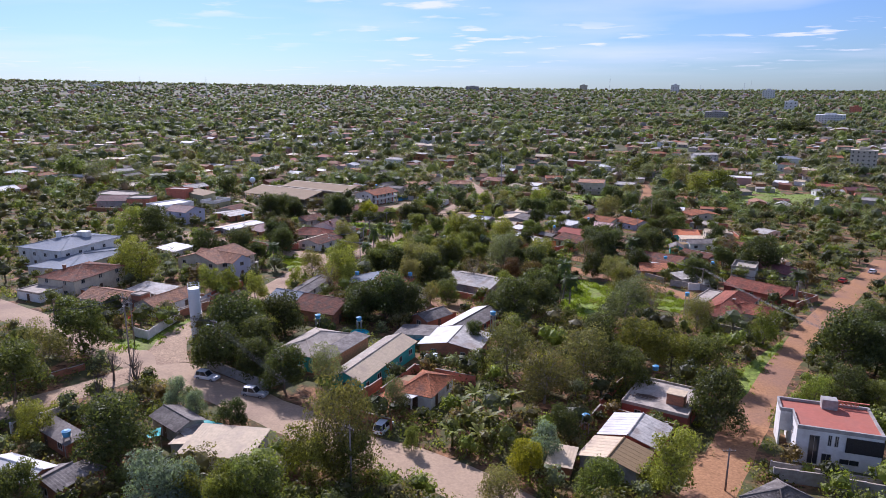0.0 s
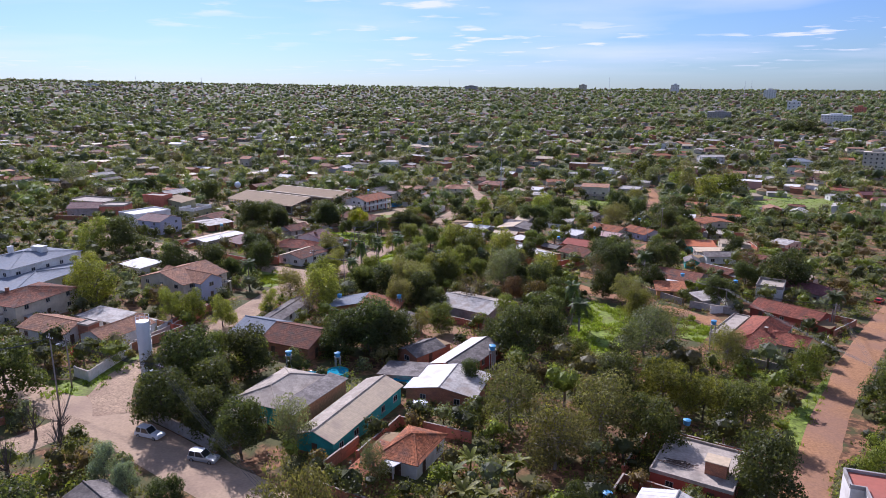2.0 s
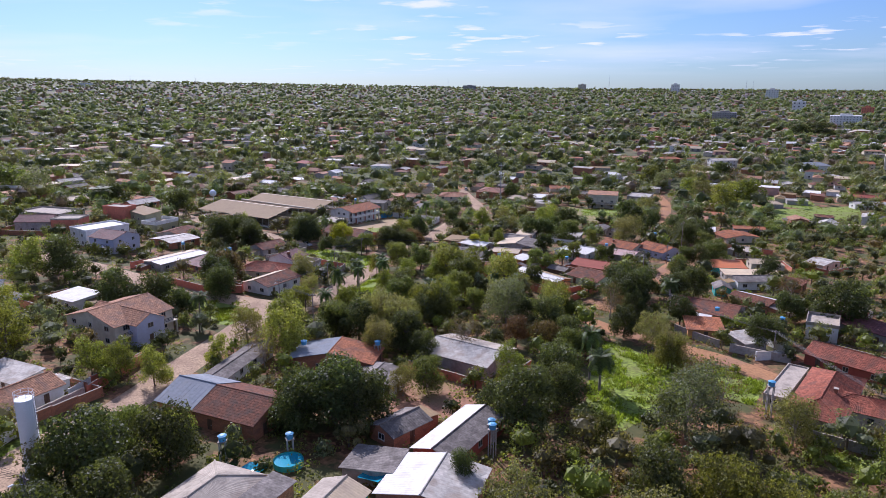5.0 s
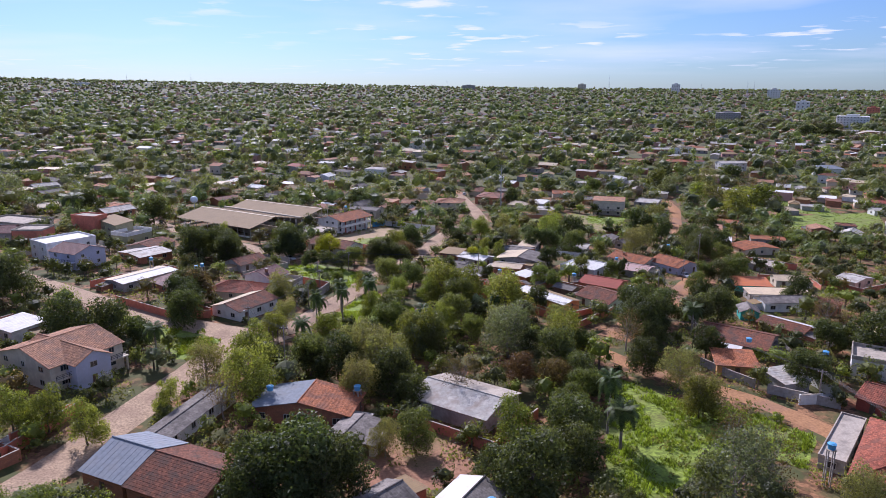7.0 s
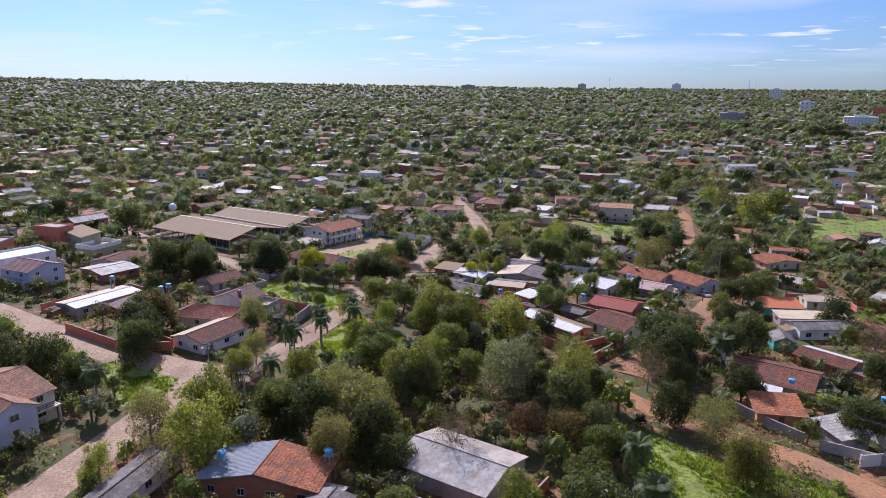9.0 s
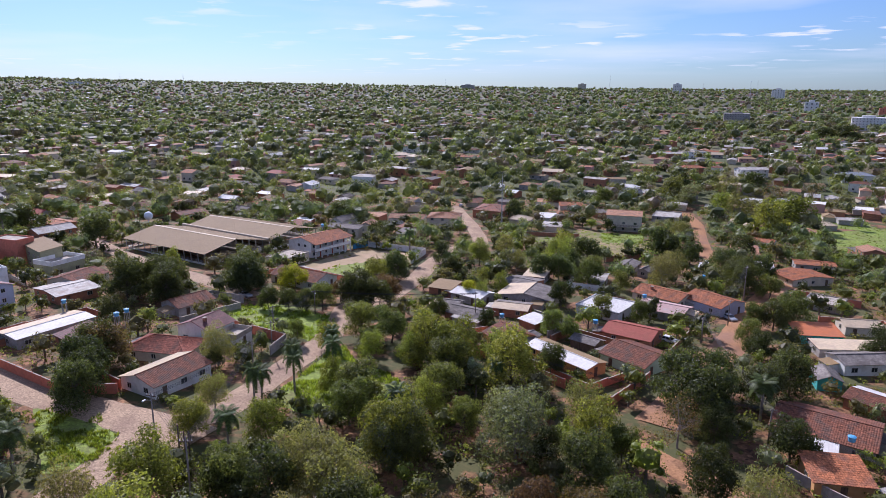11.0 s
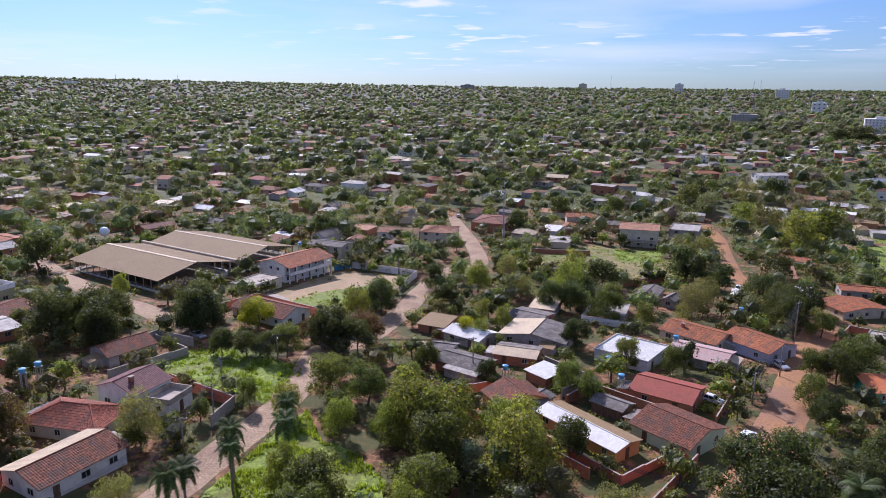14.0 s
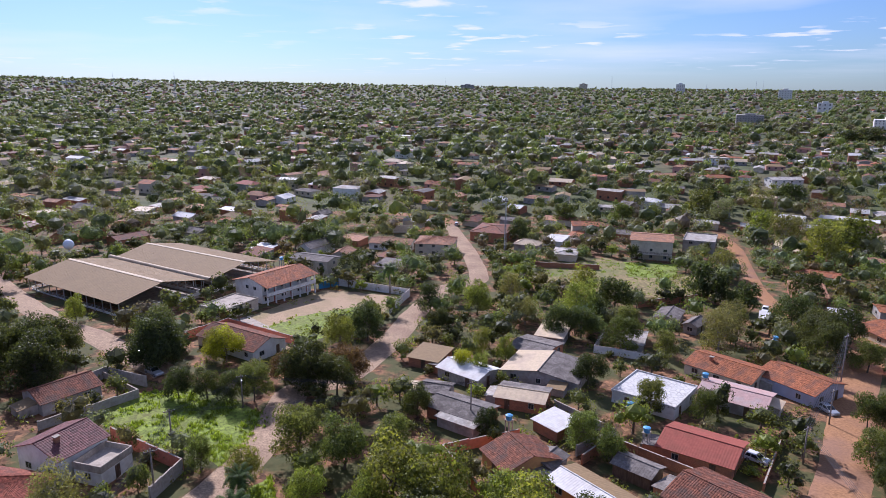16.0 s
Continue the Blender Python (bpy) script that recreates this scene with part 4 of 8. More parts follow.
def fence_wall(points, height, mat, label, thick=0.18, posts=3.0, cap="concrete"):
    """A garden wall from point to point with piers and a coping; the panels step with the land."""
    root = new("garden_wall")
    x0, y0 = points[0]
    root.matrix_basis = pose(x0, y0, 0)
    for (ax, ay), (bx, by) in zip(points, points[1:]):
        length = math.hypot(bx - ax, by - ay)
        n = max(1, round(length / posts))
        ang = math.atan2(by - ay, bx - ax)
        for i in range(n):
            s = length / n
            cx, cy = ax + (bx - ax) * (i + 0.5) / n, ay + (by - ay) * (i + 0.5) / n
            z = ground_z(cx, cy)
            b = Build()
            b.box(-s / 2 + 0.1, -thick / 2, -0.4, s / 2 - 0.1, thick / 2, height)
            m = pose(cx - x0, cy - y0, z, 0, 0, math.degrees(ang))
            part("panel", shared(("panel", round(s, 2), height, mat, thick), lambda: b.mesh("panel", M[mat])), root, m)
            c = Build()
            c.box(-s / 2 + 0.1, -thick / 2 - 0.04, height, s / 2 - 0.1, thick / 2 + 0.04, height + 0.06)
            part("coping", shared(("coping", round(s, 2), height, cap, thick), lambda: c.mesh("coping", M[cap])), root, m)
        for i in range(n + 1):
            px, py = ax + (bx - ax) * i / n, ay + (by - ay) * i / n
            b = Build()
            b.box(-0.12, -thick / 2 - 0.05, -0.5, 0.12, thick / 2 + 0.05, height + 0.12)
            part("pier", shared(("pier", height, mat, thick), lambda: b.mesh("pier", M[mat])), root, pose(px - x0, py - y0, ground_z(px, py), 0, 0, math.degrees(ang)))
    return tagged(root, label, "wall", "garden walls")


def car(x, y, rot, paint="paint_white", body="hatch", label="small white hatchback parked by the road"):
    """A car whose front looks along +x."""
    L, tall, cab0, cab1 = {"hatch": (3.9, 1.47, -1.75, 0.75), "van": (4.2, 1.85, -2.0, 0.95), "suv": (4.5, 1.7, -2.05, 0.7), "sedan": (4.4, 1.42, -1.35, 0.75)}[body]
    w = 0.85
    root = new("car")
    root.matrix_basis = pose(x, y, ground_z(x, y), 0, 0, rot)

    def body_mesh():
        b = Build()
        prof = [(-L / 2, 0.35), (-L / 2 + 0.02, 0.85), (cab0 - 0.05, 0.93), (cab1 + 0.1, 0.93), (L / 2 - 0.15, 0.78), (L / 2, 0.62), (L / 2, 0.32)]
        for s in (-1, 1):
            pts = [(px, s * (w if 0.3 < pz < 0.9 else w - 0.05), pz) for px, pz in prof]
            b.face(pts if s < 0 else list(reversed(pts)))
        for (ax, az), (bx, bz) in zip(prof, prof[1:] + prof[:1]):
            wa, wb = (w if 0.3 < az < 0.9 else w - 0.05), (w if 0.3 < bz < 0.9 else w - 0.05)
            b.face(((ax, -wa, az), (ax, wa, az), (bx, wb, bz), (bx, -wb, bz)))
        return b.mesh("body", M[paint])
    cabin = [(cab0, 0.93), (cab0 + 0.25, tall - 0.04), (cab1 - 0.75, tall - 0.02), (cab1, 0.93)]

    def roof_mesh():
        b = Build()
        b.box(cab0 + 0.2, -w + 0.16, tall - 0.06, cab1 - 0.7, w - 0.16, tall, bevel=0.02)
        return b.mesh("roof", M[paint])

    def pillar_mesh(px, pz, qx, qz, s):
        b = Build()
        b.tube((px, s * (w - 0.06), pz), (qx, s * (w - 0.16), qz), 0.045, 0.045, 5)
        return b.mesh("pillar", M[paint])

    half = lambda pz: w - 0.08 if pz < 1 else w - 0.19

    def side_glass(s):
        b = Build()
        pts = [(px, s * half(pz), pz) for px, pz in cabin]
        b.face(pts if s < 0 else list(reversed(pts)))
        return b.mesh("side_window", M["glass"])

    def end_glass(k):
        b = Build()
        (ax, az), (bx, bz) = cabin[k], cabin[k + 1]
        b.face(((ax, -half(az), az), (ax, half(az), az), (bx, half(bz), bz), (bx, -half(bz), bz)))
        return b.mesh("windscreen", M["glass"])

    def tyre():
        b = Build()
        b.tube((0, -0.1, 0), (0, 0.1, 0), 0.31, 0.31, 16)
        return b.mesh("tyre", M["rubber"])

    def rim():
        b = Build()
        b.tube((0, -0.11, 0), (0, 0.11, 0), 0.19, 0.19, 12)
        return b.mesh("rim", M["chrome"])

    def lamp(mat):
        b = Build()
        b.box(-0.05, -0.16, -0.08, 0.05, 0.16, 0.08, bevel=0.02)
        return b.mesh("lamp", M[mat])
    part("body", shared(("car_body", body, paint), body_mesh), root)
    part("roof", shared(("car_roof", body, paint), roof_mesh), root)
    for s in (-1, 1):
        part("side_window", shared(("car_side", body, s), lambda: side_glass(s)), root)
    part("rear_window", shared(("car_rear", body), lambda: end_glass(0)), root)
    part("windscreen", shared(("car_front", body), lambda: end_glass(2)), root)
    mid = (cab0 + cab1) / 2 - 0.3
    for k, (px, qx) in enumerate(((cab0, cab0 + 0.25), (cab1, cab1 - 0.75), (mid, mid))):
        for s in (-1, 1):
            part("pillar", shared(("car_pillar", body, paint, k, s), lambda: pillar_mesh(px, 0.93, qx, tall - 0.05, s)), root)
    for sx in (-L / 2 + 0.75, L / 2 - 0.8):
        for sy in (-1, 1):
            wheel = part("tyre", shared("tyre", tyre), root, pose(sx, sy * (w - 0.08), 0.31))
            part("rim", shared("rim", rim), wheel)
    for sy in (-1, 1):
        part("headlight", shared("headlight", lambda: lamp("lamp_glass")), root, pose(L / 2 - 0.02, sy * 0.6, 0.62))
        part("tail_light", shared("tail_light", lambda: lamp("red_lamp")), root, pose(-L / 2, sy * 0.65, 0.75))
    return tagged(root, label, "car", "parked cars")


# ---------------------------------------------------------------- laying out
HOME_BOXES, ROAD_LINES, MEADOWS = [], [], []


def road(name, points, width, mat, label):
    ROAD_LINES.append((points, width))
    return ribbon(name, points, width, mat, label, 0.05 + 0.012 * len(ROAD_LINES))


def meadow(name, points, mat, label, grass):
    MEADOWS.append(points)
    patch(name, points, mat, label, 0.03 + 0.006 * len(MEADOWS))
    if grass:
        tufts(points, grass)


def inside(points, x, y):
    hit = False
    for (ax, ay), (bx, by) in zip(points, points[1:] + points[:1]):
        if (ay > y) != (by > y) and x < (bx - ax) * (y - ay) / (by - ay) + ax:
            hit = not hit
    return hit


def tufts(points, count):
    """Clumps of grass blades over a meadow, as one object."""
    rnd = random.Random(count)
    x0, x1 = min(p[0] for p in points), max(p[0] for p in points)
    y0, y1 = min(p[1] for p in points), max(p[1] for p in points)
    quads = []
    done = 0
    for _ in range(count * 6):
        x, y = rnd.uniform(x0, x1), rnd.uniform(y0, y1)
        if not inside(points, x, y) or noise.noise((x * 0.22, y * 0.22, 3)) < -0.12:
            continue
        z, big = ground_z(x, y), rnd.uniform(0.25, 0.75)
        for _ in range(9):
            a, r = rnd.uniform(0, math.tau), rnd.uniform(0, 0.5)
            bx, by = x + math.cos(a) * r, y + math.sin(a) * r
            h, w, o = big * rnd.uniform(0.5, 1.0), rnd.uniform(0.05, 0.13), rnd.uniform(0, math.tau)
            dx, dy = math.cos(o) * w, math.sin(o) * w
            lx, ly = rnd.uniform(-0.25, 0.25), rnd.uniform(-0.25, 0.25)
            quads += [(bx - dx, by - dy, z), (bx + dx, by + dy, z), (bx + dx * 0.4 + lx, by + dy * 0.4 + ly, z + h), (bx - dx * 0.4 + lx, by - dy * 0.4 + ly, z + h)]
        done += 1
        if done > count * 3:
            break
    ob = new("grass", quads_mesh("grass", np.array(quads), M["grass"]))
    tagged(ob, "rough green grass and weeds", "grass", kind="stuff")


def home(x, y, rot, L, W, *rest, cap=None, **kw):
    HOME_BOXES.append((x, y, rot, L, W))
    return house(x, y, rot, L, W, *rest, ridge=cap, group="houses of the neighbourhood", **kw)


def garden_wall(points, height, mat, label, **kw):
    return fence_wall(points, height, mat, label, **kw)


def is_free(x, y, r):
    for hx, hy, rot, L, W in HOME_BOXES:
        if abs(x - hx) + abs(y - hy) > L + W + r + 4:
            continue
        c, s = math.cos(radians(-rot)), math.sin(radians(-rot))
        u, v = (x - hx) * c - (y - hy) * s, (x - hx) * s + (y - hy) * c
        if abs(u) < L / 2 + r and abs(v) < W / 2 + r:
            return False
    for pts, w in ROAD_LINES:
        for (ax, ay), (bx, by) in zip(pts, pts[1:]):
            dx, dy = bx - ax, by - ay
            t = min(1, max(0, ((x - ax) * dx + (y - ay) * dy) / (dx * dx + dy * dy + 1e-6)))
            if math.hypot(x - ax - dx * t, y - ay - dy * t) < w / 2 + r:
                return False
    return True

# ---------------------------------------------------------------- streets and open ground
road("road", [(31.2, 74.7), (36.4, 82.6), (45.4, 95.7), (57.9, 114.3), (71.6, 133.7), (91.2, 157.9), (118.3, 189.9), (140.3, 214.7), (161.8, 241.0)], 6.5, M["dirt"], "reddish dirt road with worn wheel tracks")
road("road", [(-121.3, 165.0), (-106.6, 155.5), (-93.6, 147.3), (-78.6, 136.1), (-62.4, 126.5), (-47.9, 117.9), (-35.9, 109.2), (-24.2, 100.5), (-14.0, 92.6), (-5.3, 88.9), (4.3, 81.8), (12.3, 73.9)], 8.5, M["asphalt"], "beige earth street with tree shade")
road("road", [(-53.2, 123.2), (-58.4, 138.9), (-52.4, 155.1), (-49.9, 164.2), (-47.5, 178.6), (-44.8, 192.9), (-39.7, 221.1)], 7.2, M["cobble"], "cobbled street of pinkish stones")
road("road", [(-129.7, 272.8), (-114.9, 264.5), (-86.1, 245.2), (-63.3, 231.3), (-39.7, 221.1), (-30.3, 216.9)], 8.5, M["cobble"], "broad cobbled street of pinkish stones")
road("road", [(-39.7, 221.1), (-31.2, 225.5), (-27.8, 234.6), (-24.0, 246.6), (-19.4, 261.2), (-17.2, 275.4), (-16.1, 293.2), (-8.6, 297.9), (-0.1, 322.1), (5.8, 347.7), (13.8, 372.2), (24.0, 382.5), (24.2, 411.3), (20.6, 450.6), (16.3, 482.1)], 6.5, M["cobble"], "cobbled lane of pinkish stones")
road("road", [(73.5, 173.4), (71.9, 179.3), (68.3, 186.1), (62.9, 193.4), (54.3, 201.1), (45.9, 209.4), (39.3, 219.3)], 5.2, M["dirt"], "reddish dirt lane along garden walls")
road("road", [(45.9, 225.8), (57.5, 241.7), (76.6, 268.1), (91.1, 290.4), (107.8, 314.2), (128.1, 341.8)], 7.8, M["dirt"], "reddish cobbled street with a damp patch")
road("road", [(-73.3, 97.7), (-70.1, 102.7), (-66.1, 107.1), (-61.3, 113.0), (-56.8, 121.5)], 6.5, M["cobble"], "short cobbled side street")
road("road", [(-137.1, 383.1), (-107.6, 352.6), (-82.0, 328.7), (-70.1, 321.4), (-55.5, 309.2), (-43.1, 299.3)], 6.5, M["cobble"], "cobbled street beside the school")
road("road", [(109.7, 349.9), (113.4, 376.5), (122.9, 408.0), (136.9, 450.2), (141.1, 478.7)], 5.9, M["dirt"], "reddish dirt road climbing the slope")
road("road", [(16.3, 482.1), (12.4, 496.3), (-9.9, 501.1)], 6.5, M["dirt"], "dirt street bend")
meadow("meadow", [(40.5, 202.0), (48.5, 192.0), (57.0, 189.8), (62.5, 185.0), (68.5, 178.4), (60.7, 167.0), (53.9, 172.4), (45.0, 166.3), (33.9, 156.0), (27.4, 154.2), (31.4, 173.2)], M["lawn"], "bright green weedy meadow", 900)
meadow("meadow", [(-23.8, 230.4), (-23.4, 233.6), (-19.7, 244.5), (-16.2, 256.9), (-13.6, 262.2), (-9.5, 250.8), (-2.9, 247.4), (2.0, 239.3), (3.3, 232.2), (-9.6, 224.3)], M["lawn"], "green grassy verge below palms", 600)
meadow("meadow", [(-47.9, 278.0), (-48.4, 288.5), (-37.4, 293.1), (-28.8, 289.8), (-18.1, 280.9), (-18.0, 276.6), (-20.5, 262.8), (-27.1, 268.4), (-36.2, 269.7)], M["lawn"], "overgrown grassy vacant lot", 280)
meadow("meadow", [(-63.5, 227.6), (-54.5, 224.4), (-43.9, 217.3), (-39.1, 209.6), (-50.8, 207.8)], M["lawn"], "mown green grass corner", 150)
meadow("meadow", [(-55.7, 215.7), (-50.2, 224.5), (-43.3, 212.8), (-43.4, 205.6), (-49.3, 205.1)], M["lawn"], "green grass corner", 100)
meadow("meadow", [(-79.8, 136.0), (-68.9, 133.3), (-61.0, 143.1), (-59.2, 153.8), (-57.7, 137.7), (-61.8, 127.8), (-68.8, 128.3)], M["lawn"], "green verge with weeds", 120)
meadow("meadow", [(60.2, 128.2), (77.2, 146.5), (83.1, 152.9), (59.7, 118.3), (51.6, 110.4)], M["lawn"], "grassy road verge", 100)
meadow("yard", [(-35.7, 321.1), (-37.8, 338.4), (-22.5, 366.5), (1.0, 360.5), (-3.2, 345.0), (-17.5, 322.6), (-22.4, 314.6)], M["sand"], "sandy school yard", 0)
meadow("meadow", [(43.1, 402.9), (75.6, 423.2), (98.5, 396.0), (113.4, 407.4), (97.5, 371.3), (70.3, 368.2), (45.0, 372.7)], M["dry"], "open field with dry grass", 200)
meadow("meadow", [(79.7, 417.0), (101.0, 416.0), (91.8, 391.0), (74.0, 391.0)], M["lawn"], "mown green lawn below a two-storey house", 60)
meadow("meadow", [(211.0, 496.0), (236.9, 478.0), (226.0, 440.0), (200.0, 452.0)], M["lawn"], "green pasture with bushes", 120)
meadow("meadow", [(63.0, 152.5), (71.4, 147.5), (72.2, 141.7), (63.5, 145.0)], M["lawn"], "mown lawn in front of a garden wall", 40)
meadow("yard", [(-2.9, 175.6), (9.6, 176.3), (10.0, 164.5), (4.8, 159.3), (-6.8, 158.7), (-7.6, 165.5)], M["yard"], "bare red earth yard", 0)
meadow("meadow", [(190.3, 434.4), (257.7, 461.1), (221.1, 391.6), (165.8, 376.7)], M["lawn"], "green pasture beyond the houses", 150)
meadow("meadow", [(-34.5, 326.1), (-25.1, 340.6), (-10.0, 351.5), (-9.8, 336.3), (-16.2, 322.8), (-24.3, 317.4)], M["lawn"], "worn grass of the school yard", 60)
meadow("path", [(-40.7, 335.8), (-37.8, 338.4), (-21.1, 320.4), (-24.1, 316.3)], M["concrete"], "pale concrete path beside the school", 0)

# ---------------------------------------------------------------- houses
home(-129.6, 331.5, -18, 11.3, 6.6, 7.9, 0.39, "flat", "concrete", "w_coral", "tall coral rendered stair tower", kind="flat", over=0.1, mat2='w_coral', windows=False)
home(-118.3, 328.1, -44, 18.8, 7.1, 6.5, 1.04, "shed", "fibre_brown", "w_olive", "olive green two-storey house with brown sloping roof", kind="sheet")
home(-108.3, 319.5, -24, 8.1, 11.4, 3.9, 1.17, "flat", "concrete", "w_olive", "olive terrace wing with a white parapet", kind="flat", over=0.1, mat2='w_white')
home(-120.5, 296.0, 53, 16.0, 11.7, 5.8, 0.52, "flat", "sheet_white", "w_white", "white modern two-storey house with flat roof and parapet", kind="flat", over=0.1, mat2='w_white')
home(-109.5, 283.7, -25, 12.4, 11.6, 5.1, 1.82, "gable", "tile_maroon", "w_lavender", "stained lavender house with dark roof and red balcony", kind="tile", balcony=True)
home(-153.0, 313.5, 2, 14.0, 10.0, 4.4, 2.0, "gable", "tile_maroon", "w_grey", "grey house with a maroon tile roof and porch", kind="tile")
home(-140.3, 313.0, 2, 10.5, 9.0, 5.8, 0.4, "flat", "concrete", "w_coral", "windowless coral-painted house block", kind="flat", over=0.1, windows=False)
home(-164.2, 341.7, -19, 24.3, 13.5, 3.2, 0.65, "flat", "concrete", "w_white", "white house with a flat roof terrace", kind="flat", over=0.1)
home(-80.5, 263.0, 58, 18.0, 9.0, 2.8, 0.45, "gable", "sheet_white", "w_grey", "low house with cream and white roof slopes", kind="sheet", mat2="sheet_cream")
home(-70.3, 258.1, -38, 9.7, 8.2, 2.4, 1.04, "shed", "tile_maroon", "w_brick", "brick annex with dark tile roof", kind="tile")
home(-57.0, 285.5, 52, 11.0, 8.8, 2.5, 1.56, "gable", "tile_dark", "w_grey", "grey house with old clay tile roof", kind="tile")
home(73.8, 167.0, 51, 24.0, 9.5, 2.7, 1.95, "hip", "tile_red", "w_cream", "cream house with a red clay tile hip roof", kind="tile")
home(77.4, 163.6, -37, 10.5, 8.5, 2.6, 1.6, "hip", "tile_red", "w_cream", "red-tiled wing of a cream house", kind="tile")
home(37.8, 107.6, -32, 10.9, 11.6, 2.9, 0.33, "flat", "concrete", "w_red", "flat-roofed house with red walls and stained concrete roof", kind="flat", over=0.1, hut=(2.6, -1.6, 2.8, 2.2, 1.9))
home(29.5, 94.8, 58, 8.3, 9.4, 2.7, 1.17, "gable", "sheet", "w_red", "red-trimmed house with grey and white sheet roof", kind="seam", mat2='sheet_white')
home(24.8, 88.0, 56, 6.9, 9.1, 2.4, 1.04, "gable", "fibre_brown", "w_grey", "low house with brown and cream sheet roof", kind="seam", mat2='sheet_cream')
home(16.9, 87.1, -20, 3.9, 5.5, 2.2, 0.39, "shed", "sheet_cream", "w_brick", "brick shed with a dusty orange sheet roof", kind="sheet", windows=False)
home(69.8, 173.5, 50, 18.0, 3.8, 2.5, 0.26, "flat", "concrete", "w_grey", "low grey outbuilding with a flat roof", kind="flat", over=0.1)
home(90.5, 186.3, -50, 17.0, 10.0, 2.5, 1.69, "gable", "tile_red", "w_red", "long house with weathered red tile roof", kind="tile")
home(96.0, 208.5, -31, 7.0, 9.0, 4.0, 0.65, "flat", "concrete", "w_white", "white house with a mossy flat roof terrace", kind="flat", over=0.1)
home(107.8, 209.7, -60, 15.0, 10.0, 2.9, 1.56, "gable", "tile_maroon", "w_grey", "long house with a maroon tile roof", kind="tile")
home(107.3, 220.7, 43, 15.2, 10.4, 3.0, 1.69, "gable", "sheet_cream", "w_brick", "house with a pale sheet gable roof", kind="seam")
home(66.6, 207.2, -11, 8.8, 7.8, 2.5, 0.91, "shed", "tile", "w_orange", "ochre house with a clay tile roof", kind="tile")
home(73.6, 199.5, -81, 8.1, 5.9, 2.3, 0.45, "shed", "sheet", "w_grey", "porch with a grey sheet roof", kind="seam", windows=False)
home(73.9, 222.6, -37, 16.0, 12.5, 2.6, 1.7, "gable", "tile_dark", "w_grey", "long house with a dark brown clay tile roof", kind="tile")
home(69.4, 215.7, -31, 4.6, 4.2, 2.1, 0.13, "shed", "sheet_white", "w_grey", "lean-to with a white sheet roof", kind="sheet", windows=False)
home(100.3, 274.5, -9, 11.0, 8.0, 2.5, 0.9, "shed", "sheet_orange", "w_teal", "teal house with an orange sheet roof", kind="sheet")
home(119.1, 303.5, -41, 9.7, 9.5, 2.4, 0.26, "flat", "concrete", "w_grey", "grey concrete shed with a flat roof", kind="flat", over=0.1)
home(86.7, 245.5, 75, 6.7, 5.3, 2.4, 1.17, "gable", "fibre", "w_teal", "small teal house with grey sheet roof", kind="sheet")
home(128.5, 334.2, -80, 11.8, 15.7, 2.5, 1.04, "gable", "tile", "w_cream", "house with faded clay roof", kind="tile")
home(122.1, 347.3, -22, 6.2, 9.7, 2.4, 0.39, "shed", "sheet_white", "w_grey", "small house with white roof", kind="flat")
home(138.2, 284.2, -60, 7.4, 11.0, 2.5, 0.91, "gable", "sheet", "w_cream", "house with pale grey sheet roof", kind="seam")
home(90.5, 232.8, -52, 12.0, 8.0, 2.4, 0.9, "gable", "tile_dark", "w_brick", "brick house with tile and white sheet roof slopes", kind="tile", mat2="sheet_white")
home(100.5, 255.0, 3, 14.0, 7.5, 2.8, 1.0, "gable", "fibre", "w_white", "white house with a dark grey sheet roof", kind="sheet")
home(103.5, 264.0, -5, 18.0, 6.0, 2.5, 0.4, "shed", "sheet_cream", "w_grey", "long low house with a pale dusty sheet roof", kind="sheet")
home(111.5, 252.5, -50, 7.0, 5.0, 2.5, 0.8, "shed", "tile_dark", "w_brick", "small brick house with a dark tile roof", kind="tile")
home(115.5, 281.5, -10, 9.5, 7.5, 2.5, 1.0, "gable", "sheet_cream", "w_cream", "low house with tan sheet roof slopes", kind="sheet", mat2="fibre_brown")
home(53.3, 292.4, -39, 12.5, 12.0, 2.7, 0.26, "flat", "membrane", "w_white", "house with a cracked white flat roof", kind="flat", over=0.15)
home(68.9, 291.8, -37, 12.9, 9.7, 2.4, 1.04, "gable", "sheet_pink", "w_grey", "house with a faded pink sheet roof", kind="sheet")
home(73.1, 305.6, -48, 15.0, 11.0, 2.5, 1.43, "gable", "tile", "w_cream", "long house with an orange clay tile roof", kind="tile")
home(85.1, 299.2, -59, 13.3, 11.3, 2.8, 1.56, "gable", "tile", "w_lavender", "lavender house with an orange clay tile roof", kind="tile")
home(54.3, 270.7, -36, 12.3, 10.3, 2.5, 1.30, "gable", "sheet_red", "w_brick", "house with a red corrugated sheet roof", kind="sheet")
home(50.7, 254.7, -51, 11.9, 11.8, 2.5, 1.69, "gable", "tile_dark", "w_green", "pale green house with brown tile roof", kind="tile")
home(35.0, 254.3, -53, 18.0, 6.9, 2.4, 0.65, "gable", "sheet_white", "w_orange", "long building with white sheet roof", kind="sheet", mat2='fibre_brown')
home(41.9, 264.0, -44, 7.0, 5.0, 2.2, 0.78, "gable", "fibre", "dark_wood", "weathered wooden shed with a grey sheet roof", kind="sheet", windows=False)
home(24.1, 265.8, -66, 8.1, 10.2, 2.5, 1.82, "gable", "tile_dark", "w_orange", "house with a dark red clay tile roof", kind="tile")
home(28.3, 265.4, 51, 5.6, 4.9, 2.3, 0.65, "gable", "fibre", "w_grey", "small house with a grey sheet roof", kind="sheet")
